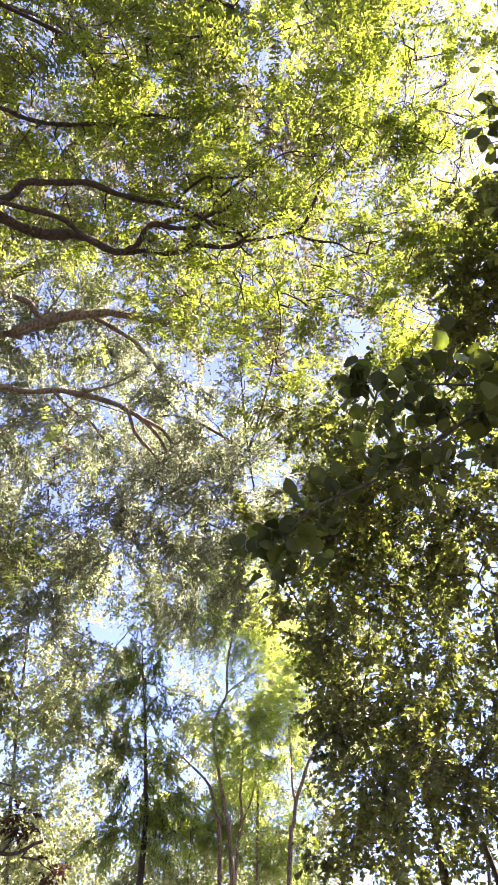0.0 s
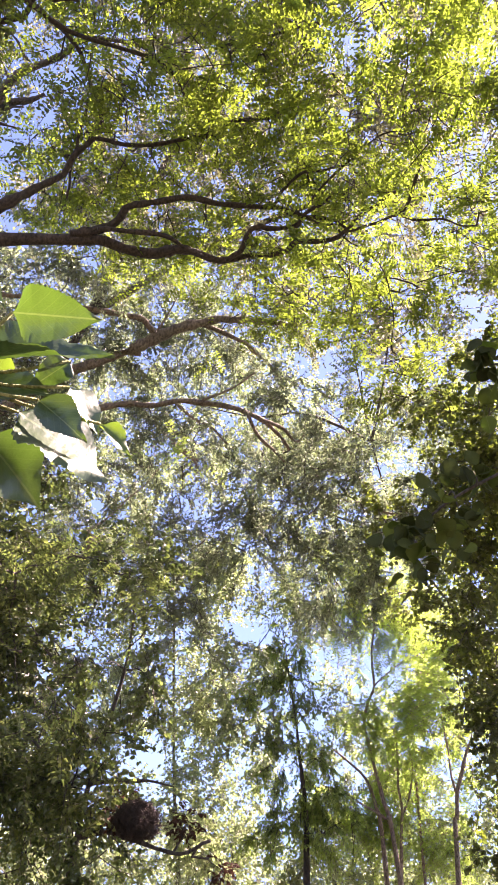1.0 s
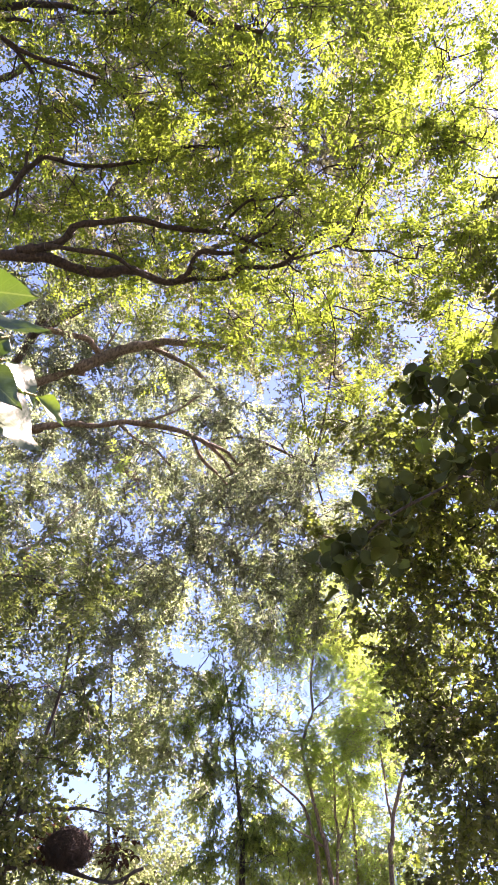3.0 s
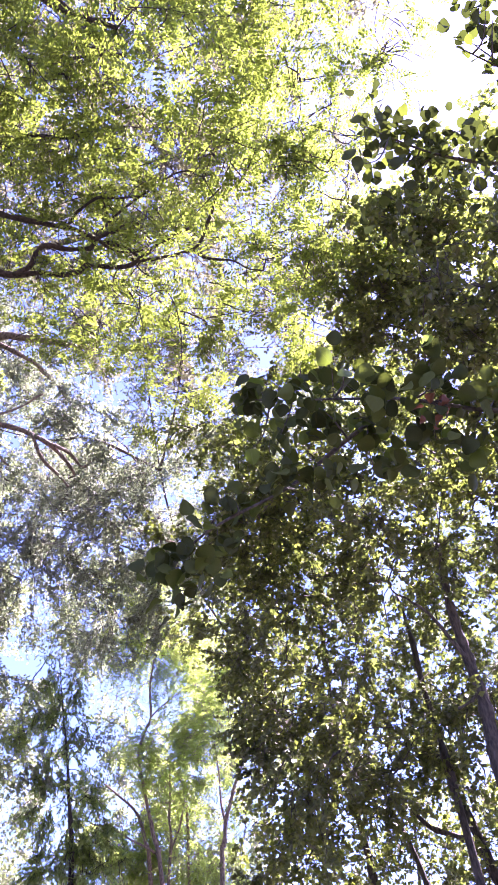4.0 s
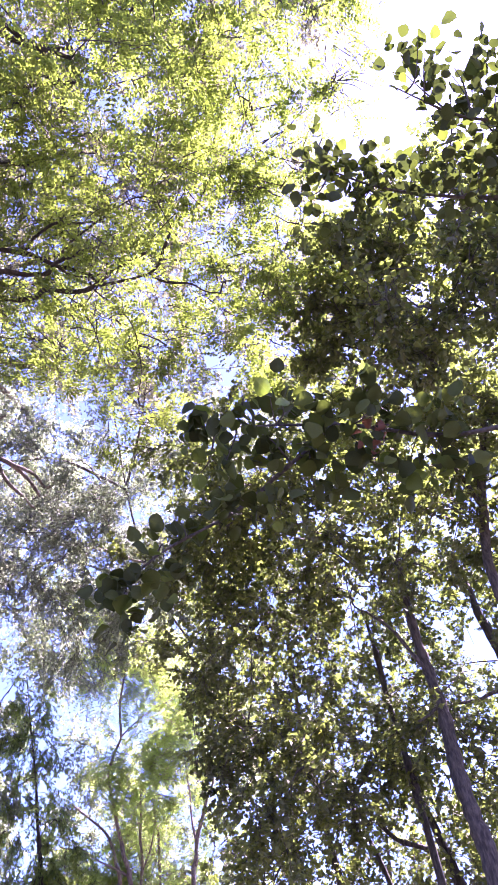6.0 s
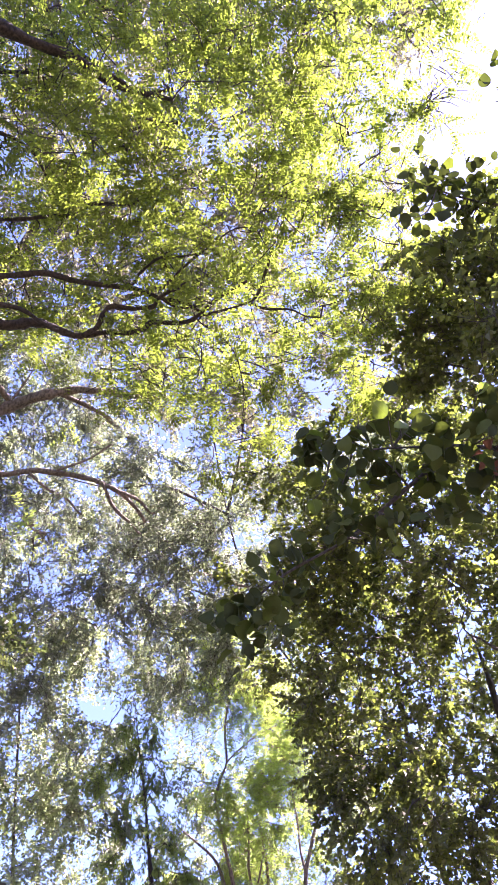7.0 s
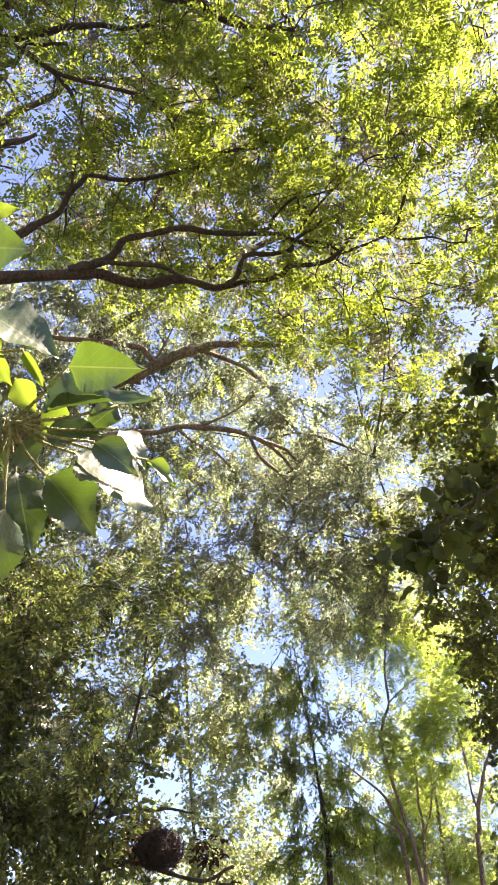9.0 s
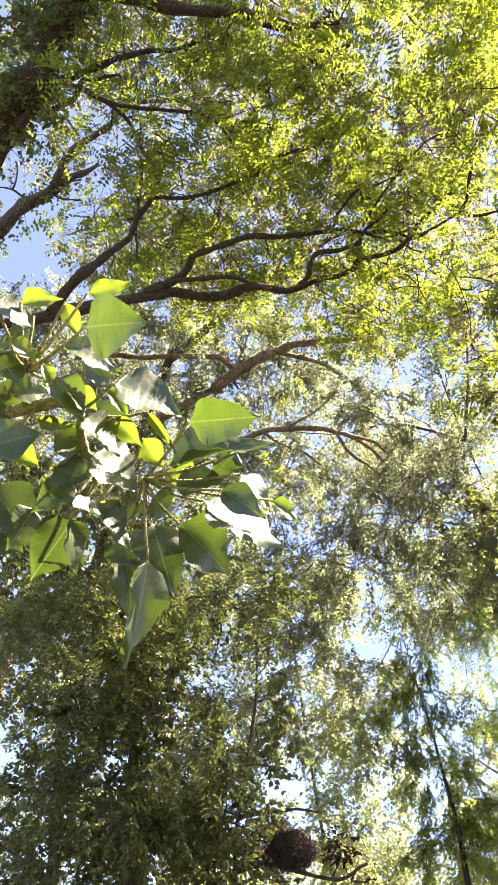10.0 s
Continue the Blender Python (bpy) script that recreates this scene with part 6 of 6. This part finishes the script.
SPRAY_LEAVES_f = [(-0.4977, 0.292, 2.1997, -0.4708, 0.3027, 2.226, 0.0381, 0.39, -0.85, 0.35), (-0.4056, 0.4585, 2.13, -0.4177, 0.4639, 2.091,
    0.0311, 0.77, -0.46, -0.44), (-0.349, 0.4534, 2.1687, -0.379, 0.4837, 2.1444, 0.0264, 0.67, -0.67, -0.33), (-0.4607, 0.2876, 2.2416, -0.4848,
    0.2884, 2.2045, 0.0468, 0.77, 0.37, -0.53), (-0.4241, 0.3412, 2.2175, -0.4092, 0.3851, 2.2152, 0.0281, 0.8, -0.35, -0.48), (-0.4773, 0.3118, 2.2021,
    -0.4988, 0.2967, 2.1746, 0.0379, 0.65, -0.7, -0.31), (-0.4019, 0.3583, 2.1843, -0.389, 0.396, 2.1761, 0.0242, 0.95, -0.29, -0.08), (-0.298, 0.4734,
    2.1735, -0.3272, 0.4721, 2.1387, 0.0286, 0.7, -0.68, -0.22), (-0.51, 0.3682, 2.1499, -0.4985, 0.4092, 2.1428, 0.0259, 0.47, -0.55, -0.69)]
SPRAY_LEAVES_g = [(-0.4846, 0.4618, 2.0807, -0.461, 0.4801, 2.053, 0.0282, 0.54, -0.83, -0.1)]
SPRAY_LEAVES = SPRAY_LEAVES_a + SPRAY_LEAVES_b + SPRAY_LEAVES_c + SPRAY_LEAVES_d + SPRAY_LEAVES_e + SPRAY_LEAVES_f + SPRAY_LEAVES_g
SPRAY_TWIG = [(-1.62, 0.25, 1.9, 0.012), (-0.5441, 0.3467, 2.1682, 0.007), (-0.4494, 0.4132, 2.1586, 0.0045), (-0.3892, 0.4443, 2.1317, 0.003)]
SPRAY_SIDE_TWIG = [(-0.5441, 0.3467, 2.1682, 0.005), (-0.5192, 0.3322, 2.1849, 0.004), (-0.4748, 0.3208, 2.1979, 0.0025)]
SPRAY_HUB = SPRAY_TWIG[-1][:3]
SIDE_HUB = SPRAY_SIDE_TWIG[-1][:3]
SAPLING_TRUNK = [(-1.75, 0.3, 3.6, 0.008), (-1.68, 0.25, 2.6, 0.018), (-1.62, 0.25, 1.85, 0.028), (-1.66, 0.2, 0.9, 0.036), (-1.7, 0.15, -0.1, 0.05)]

# trees -------------------------------------------------------------------
def plant(name, label, limbs, trunks, bark, clumps, leaf, seed, twig_bark=None, group="", **how):
    """A whole tree: an empty at its foot, trunk, limbs, crown and twigs."""
    foot = limbs[0][-1]
    tree = tree_of(name, (foot[0], foot[1], 0.0), label, "tree", group)
    grow_limbs(tree, limbs, bark, trunks, seed=seed)
    crown(tree, clumps, limbs, leaf, twig_bark or bark, seed + 50, **how)
    settle(tree)
    return tree


plant("acacia_tree", "spreading acacia with dark crooked limbs and sunlit yellow-green feathered leaves",
      [ACACIA_TRUNK, ACACIA_LIMB_1, ACACIA_LIMB_2, ACACIA_LIMB_3, ACACIA_LIMB_4, ACACIA_LIMB_5, ACACIA_LIMB_6, ACACIA_LIMB_7,
       ACACIA_LIMB_8, ACACIA_LIMB_9, ACACIA_LIMB_10, ACACIA_LIMB_11, ACACIA_LIMB_12, ACACIA_LIMB_13, ACACIA_LIMB_14, ACACIA_LIMB_15,
       ACACIA_LIMB_16, ACACIA_LIMB_17, ACACIA_LIMB_18, ACACIA_LIMB_19], 1, BARK_ACACIA, ACACIA_CROWN + ACACIA_HANGING, LEAF_ACACIA, 10,
      twigs=11, leaves=6, pinnate=14, length=0.05, width=0.026, full=False, reach=0.32, droop=0.3, flat=0.6, bough=0.012, sprays=7)
acacia = bpy.data.objects["acacia_tree"]
crown(acacia, [(x + 0.06 * (k % 3 - 1), y, z, 0.2) for k, (x, y, z, r) in enumerate(ACACIA_TRUNK[:4] + ACACIA_TRUNK[1:4])] + TRUNK_IVY, [ACACIA_TRUNK], LEAF_SHADE, BARK_GREY, 19,
      twigs=30, leaves=8, length=0.05, width=0.045, reach=0.16, label="ivy on the trunk")
settle(acacia)
plant("poplar_tree", "poplar with tan limbs and small glossy grey-green leaves",
      [POPLAR_TRUNK, POPLAR_LIMB_1, POPLAR_LIMB_2, POPLAR_LIMB_3, POPLAR_LIMB_4, POPLAR_LIMB_5, POPLAR_LIMB_6, POPLAR_LIMB_7,
       POPLAR_LIMB_8, POPLAR_LIMB_9], 1, BARK_POPLAR,
      POPLAR_CROWN, LEAF_POPLAR, 30, BARK_GREY, twigs=212, leaves=13, length=0.038, width=0.031, reach=0.30, droop=0.35, flat=0.35, full=False, sprays=8)
plant("poplar_tree", "slender poplar with grey-green leaves behind the acacia",
      [BACK_POPLAR_TRUNK, BACK_POPLAR_LIMB_1, BACK_POPLAR_LIMB_2, BACK_POPLAR_LIMB_3], 1, BARK_GREY,
      BACK_POPLAR_CROWN, LEAF_POPLAR, 40, twigs=212, leaves=13, length=0.038, width=0.031, reach=0.30, droop=0.35, flat=0.35, full=False, sprays=8)
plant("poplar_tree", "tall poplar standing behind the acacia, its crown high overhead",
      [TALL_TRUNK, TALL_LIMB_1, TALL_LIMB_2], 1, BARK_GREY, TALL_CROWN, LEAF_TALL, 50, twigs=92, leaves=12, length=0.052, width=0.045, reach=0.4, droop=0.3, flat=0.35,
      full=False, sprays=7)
for run_, clump_, seed in ((FAR_TRUNK_1, FAR_CROWN_1, 60), (FAR_TRUNK_2, FAR_CROWN_2, 70), (FAR_TRUNK_3, FAR_CROWN_3, 80)):
    plant("broadleaf_tree", "distant broadleaf tree with thin grey-green foliage against the sky", [run_], 1, BARK_GREY, clump_, LEAF_FAR, seed,
          group="distant trees", twigs=112, leaves=12, length=0.062, width=0.053, reach=0.4, droop=0.4, flat=0.35, full=False, sprays=7)
plant("young_acacia", "young acacia with bare reddish stems and light green tops",
      [YOUNG_TRUNK_1, YOUNG_TRUNK_4, YOUNG_LIMB_1, YOUNG_LIMB_2], 2, BARK_YOUNG, YOUNG_CROWN_1, LEAF_YOUNG, 90,
      group="young acacias", twigs=30, leaves=6, pinnate=12, length=0.055, width=0.03, full=False, reach=0.5, droop=0.35, sprays=8)
plant("young_acacia", "young acacia with a thin forked stem and light green leaves",
      [YOUNG_TRUNK_3, YOUNG_TRUNK_2, YOUNG_TRUNK_5, YOUNG_LIMB_3, YOUNG_LIMB_4], 3, BARK_YOUNG, YOUNG_CROWN_2, LEAF_YOUNG, 100,
      group="young acacias", twigs=30, leaves=6, pinnate=12, length=0.055, width=0.03, full=False, reach=0.5, droop=0.35, sprays=8)
plant("conifer", "far dark conifer with drooping needle boughs", [CONIFER_TRUNK], 1, BARK_ACACIA, CONIFER_CROWN, LEAF_NEEDLE, 110,
      twigs=52, leaves=12, length=0.07, width=0.026, full=False, reach=0.32, droop=0.8, sprays=5)
plant("broadleaf_tree", "shaded tree of round dark green leaves, part of a dense stand", [WOOD_TRUNK_1], 1, BARK_GREY, WOOD_CROWN_1 + WOOD_CROWN_5, LEAF_ROUND, 120,
      group="trees of the dense stand", twigs=66, leaves=11, length=0.07, width=0.066, reach=0.3, droop=0.3, flat=0.5, full=False, sprays=11)
plant("broadleaf_tree", "leaning shaded tree with a bare dark trunk and round leaves", [WOOD_TRUNK_2, WOOD_LIMB_1, WOOD_LIMB_2], 1, BARK_GREY, WOOD_CROWN_2,
      LEAF_ROUND, 130, group="trees of the dense stand", twigs=66, leaves=11, length=0.07, width=0.066, reach=0.3, droop=0.3, flat=0.5, full=False, sprays=11)
plant("broadleaf_tree", "tall shaded tree with a dark forked trunk and dense round leaves", [WOOD_TRUNK_3, WOOD_LIMB_3, WOOD_LIMB_4], 1, BARK_GREY, WOOD_CROWN_3 + WOOD_CROWN_4 + WOOD_CROWN_SHADING,
      LEAF_ROUND, 140, group="trees of the dense stand", twigs=66, leaves=11, length=0.07, width=0.066, reach=0.3, droop=0.3, flat=0.5, full=False, sprays=11)
for runs_, seed in (([WOOD_TRUNK_4, WOOD_LIMB_6], 150), ([WOOD_TRUNK_5, WOOD_LIMB_5], 152), ([WOOD_TRUNK_6], 154), ([WOOD_TRUNK_7], 156)):
    bare = tree_of("tree_stem", (runs_[0][-1][0], runs_[0][-1][1], 0), "bare dark leaning stem in the dense stand", "tree", "stems of the dense stand")
    grow_limbs(bare, runs_, BARK_GREY, 1, seed=seed)
plant("shade_tree", "low shaded tree with dark green feathered leaves", [SHADE_TRUNK_1, SHADE_TRUNK_2, SHADE_LIMB, SHOOT, NEST_BRANCH], 2, BARK_GREY, SHADE_CROWN + SHADE_CROWN_LOW,
      LEAF_SHADE, 160, twigs=84, leaves=11, length=0.056, width=0.046, reach=0.30, droop=0.3, flat=0.4, sprays=9)

shade = bpy.data.objects["shade_tree"]
# the bright young-acacia material stands in for sun falling on the sprigs
crown(shade, SPRIGS, [SHADE_TRUNK_1, SHOOT], LEAF_YOUNG, BARK_YOUNG, 165, twigs=1, leaves=2, pinnate=12, length=0.055, width=0.028, full=False, reach=0.2, label="fresh yellow-green sprigs in a sunlit leaf colour")
crown(shade, FRONDS, [SHADE_TRUNK_1, SHADE_TRUNK_2], LEAF_SHADE, BARK_GREY, 167, twigs=14, leaves=4, pinnate=14, length=0.05, width=0.022, full=False, reach=0.3, label="dark feathered fronds")
crown(shade, DRY_TUFTS, [NEST_BRANCH], LEAF_DRY, BARK_GREY, 166, twigs=22, leaves=7, length=0.05, width=0.03, reach=0.12, label="withered brown tufts")
settle(shade)
thicket = tagged(new("thicket"), "far sunlit thicket of olive-green bushes", "bush")
thicket.location = (THICKET[0][0], THICKET[0][1], 0.0)
crown(thicket, THICKET, [[(x, y, 0.0, 0.03), (x, y, z, 0.02)] for x, y, z, r in THICKET], LEAF_FAR, BARK_GREY, 168,
      twigs=300, leaves=12, length=0.07, width=0.06, reach=0.5, droop=0.2, flat=0.35, full=False)
for x, y, z, r in THICKET:
    part("stem", limb_mesh([(x, y, z, 0.015), (x, y, z * 0.5, 0.025), (x, y, -0.1, 0.04)], 6, 3), BARK_GREY, thicket)
settle(thicket)

# the grey limb against the open sky
ivy = tree_of("ivy_clad_tree", (IVY_LIMB[0][0] - 1.0, IVY_LIMB[0][1], 0), "leaning grey tree with ivy on its trunk", "tree")
ivy_trunk = IVY_LIMB[::-1] + [(IVY_LIMB[0][0] - 0.5, IVY_LIMB[0][1], 3.0, 0.15), (IVY_LIMB[0][0] - 1.0, IVY_LIMB[0][1], -0.1, 0.2)]
grow_limbs(ivy, [ivy_trunk, IVY_LIMB_SIDE, IVY_TWIG_1, IVY_TWIG_2, IVY_TWIG_3, IVY_TWIG_4, IVY_TWIG_5, IVY_TWIG_6], BARK_GREY, 1, seed=170)
crown(ivy, [(*p[:3], 0.22) for p in IVY_LIMB[:5]], [IVY_LIMB], LEAF_SHADE, BARK_GREY, 171, twigs=20, leaves=8, length=0.05, width=0.045, reach=0.25)
settle(ivy)


# near leaves -------------------------------------------------------------
OUTLINE = ((0, 0.03, 0.08, 0.15, 0.23, 0.32, 0.44, 0.56, 0.68, 0.78, 0.87, 0.94, 1), (0.12, 0.42, 0.72, 0.9, 0.99, 1, 0.93, 0.78, 0.57, 0.37, 0.19, 0.08, 0))


def heart_leaf(name, toothed=0.03, cup=0.12, seed=0, deltoid=True, rows=26):
    """A leaf of length 1 and width 1 along +Y, its face to +Z, with a toothed edge, a sunk midrib and a short stalk."""
    rng = np.random.default_rng(seed)
    bm = bmesh.new()
    cols = (-1.0, -0.66, -0.33, 0.0, 0.33, 0.66, 1.0)
    grid = []
    for i in range(rows + 1):
        s = i / rows
        if deltoid:
            half = 0.5 * float(np.interp(s, *OUTLINE)) * (1 + 0.05 * math.sin(8 * s + 2 * seed))
        else:
            half = 0.5 * math.sin(math.pi * min(1, s * 0.93 + 0.07) ** 0.8) ** 0.7 if s < 1 else 0
        line = []
        for cx in cols:
            edge = 1 + (toothed * (1 if i % 2 else -1) if abs(cx) == 1 else 0)
            y = s + 0.05 * abs(cx) * (1 - s) * (1 if s < 0.25 else 0.4)
            z = cup * (abs(cx) * half * 2) ** 1.5 - (0.06 + 0.04 * (seed % 3)) * s * s + 0.05 * math.sin(7 * s + 3 * cx + 2 * seed) * abs(cx) + 0.02 * math.sin(19 * s + seed) * cx * cx
            line.append(bm.verts.new((cx * half * edge, y, z + rng.normal(0, 0.004))))
        grid.append(line)
    for i in range(rows):
        for k in range(len(cols) - 1):
            bm.faces.new((grid[i][k], grid[i][k + 1], grid[i + 1][k + 1], grid[i + 1][k]))
    bmesh.ops.remove_doubles(bm, verts=bm.verts, dist=0.0005)
    me = bpy.data.meshes.new(name)
    bm.to_mesh(me)
    bm.free()
    me.polygons.foreach_set("use_smooth", [True] * len(me.polygons))
    return me


def leaf_pose(base, tip, width, normal):
    """Lays a unit leaf from base to tip, its face towards the normal as far as its midrib allows."""
    b, t, z = Vector(base), Vector(tip), Vector(normal)
    y = t - b
    length = y.length
    y.normalize()
    x = y.cross(z)
    if x.length < 0.02:
        x = y.orthogonal()
    x.normalize()
    m = Matrix((x, y, x.cross(y))).transposed().to_4x4()
    return Matrix.Translation(b) @ m @ Matrix.Diagonal((width, length, max(width, length) * 0.8, 1))


def place_leaf(parent, mesh, mat, m, label=""):
    ob = part("leaf", mesh, mat, parent, label)
    ob.matrix_world = m
    ob.matrix_parent_inverse = Matrix.Translation(-Vector(parent.location))
    ob.matrix_basis = m
    return ob


sapling = tree_of("poplar_sapling", SAPLING_TRUNK[-1][:2] + (0,), "young poplar with a hanging spray of sun-glossed toothed leaves", "tree")
grow_limbs(sapling, [SAPLING_TRUNK, SPRAY_TWIG, SPRAY_SIDE_TWIG], BARK_TWIG, 1, seed=200)
POPLAR_SHAPES = [heart_leaf("poplar_leaf", 0.028, 0.05 + 0.04 * k, k, rows=36) for k in range(6)]
FRESH_SHAPES = [heart_leaf("fresh_leaf", 0.02, 0.2, 30 + k) for k in range(2)]
TWIG_RUN = np.vstack([spline(SPRAY_TWIG, 8)[8:, :3], spline(SPRAY_SIDE_TWIG, 6)[:, :3]])
for i, (bx, by, bz, tx, ty, tz, wd, nx, ny, nz) in enumerate(SPRAY_LEAVES):
    at = leaf_pose((bx, by, bz), (tx, ty, tz), wd, (nx, ny, nz))
    young = wd < 0.028
    leaf = place_leaf(sapling, FRESH_SHAPES[i % 2] if young else POPLAR_SHAPES[i % 6], LEAF_FRESH_OR_LIT if young else LEAF_NEAR, at)
    b = Vector((bx, by, bz))
    near_twig = TWIG_RUN[np.argmin(((TWIG_RUN - np.array(b)) ** 2).sum(1))]
    hub = min((Vector(SPRAY_HUB), Vector(SIDE_HUB), Vector(near_twig)), key=lambda h: (h - b).length + (0 if h.x == near_twig[0] else -0.012))
    sag = (hub + b) / 2 + Vector((0, 0, -0.006))
    stalk = part("leaf_stalk", limb_mesh([(*hub, 0.0019), (*sag, 0.0017), (*b, 0.0015)], 5, 4, 0.03, i), BARK_TWIG, leaf)
    stalk.matrix_parent_inverse = at.inverted()

linden = tree_of("linden_tree", LINDEN_TRUNK[-1][:2] + (0,), "linden with large round shaded leaves, a few lit through", "tree")
grow_limbs(linden, [LINDEN_TRUNK, LINDEN_LIMB_1, LINDEN_LIMB_2, LINDEN_LIMB_3, LINDEN_LIMB_4], BARK_GREY, 1, seed=220)
ROUND_SHAPES = [heart_leaf("linden_leaf", 0.03, 0.14, 10 + k, False, 6) for k in range(4)]
rng = np.random.default_rng(31)


def leaf_sprays(sprays, each, size, mat=LEAF_LINDEN, shapes=ROUND_SHAPES):
    runs = np.vstack([spline(p, 6)[:, :3] for p in (LINDEN_LIMB_1, LINDEN_LIMB_2, LINDEN_LIMB_3, LINDEN_LIMB_4)])
    for x, y, z, r in sprays:
        c = np.array((x, y, z))
        near = runs[np.argmin(((runs - c) ** 2).sum(1))]
        end = c + rng.normal(0, r * 0.4, 3)
        tw = part("twig", limb_mesh([(*near, 0.006), (*((near + end) / 2 + rng.normal(0, 0.03, 3)), 0.004), (*end, 0.002)], 5, 4, 0.05), BARK_GREY, linden)
        for k in range(each):
            p = c + rng.normal(0, r * 0.55, 3)
            d = rng.normal(0, 0.6, 3) + np.array((0, 0, -0.45))
            d /= np.linalg.norm(d)
            ln = size * rng.uniform(0.75, 1.2)
            place_leaf(linden, shapes[int(rng.integers(len(shapes)))], mat, leaf_pose(p, p + d * ln, ln * rng.uniform(0.85, 1.0), rng.normal(0, 0.6, 3) + np.array((0, 0, 0.6))))


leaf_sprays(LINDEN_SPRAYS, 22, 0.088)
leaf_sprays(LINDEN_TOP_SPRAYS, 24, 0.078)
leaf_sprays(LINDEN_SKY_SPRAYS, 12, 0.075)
# these few linden leaves get their sunlit look from a brighter leaf colour
leaf_sprays(LIT_LEAVES, 1, 0.1, LEAF_FRESH_OR_LIT, [heart_leaf("lit_leaf", 0.03, 0.14, 14, False, 6)])
leaf_sprays(WITHERED, 2, 0.05, LEAF_DEAD, [heart_leaf("withered_leaf", 0.05, 0.4, 20, False, 6)])
settle(linden)

# nest --------------------------------------------------------------------
def nest_mesh(center, radius=0.19):
    g = np.random.default_rng(77)
    n = 1300
    d = unit(g.normal(0, 1, (n, 3)))
    p = d * radius * g.uniform(0.55, 1.0, (n, 1)) * np.array((1.1, 1.1, 0.85))
    along = unit(np.cross(d, g.normal(0, 1, (n, 3))) + 0.25 * g.normal(0, 1, (n, 3)))
    h = g.uniform(0.04, 0.09, (n, 1))
    v, q = twig_arrays(center + p - along * h, center + p + along * h, np.full(n, 0.004), np.full(n, 0.002))
    return mesh_from("nest", v, q)


nest = part("bird_nest", nest_mesh(np.array(NEST_PLACE[0][:3])), NEST_TWIG)
tagged(nest, "dark ragged bird nest of dry twigs in a fork", "nest")
ball = tree_of("mistletoe", NEST_PLACE[1][:3], "dark round mistletoe ball in a distant poplar", "mistletoe")
crown(ball, [(*NEST_PLACE[1][:3], 0.17)], [[(*NEST_PLACE[1][:3], 0.01), (NEST_PLACE[1][0], NEST_PLACE[1][1] + 0.1, NEST_PLACE[1][2] - 0.1, 0.01)]], LEAF_NEEDLE, BARK_GREY, 180,
      twigs=120, leaves=8, length=0.04, width=0.02, reach=0.12, full=False)
settle(ball)
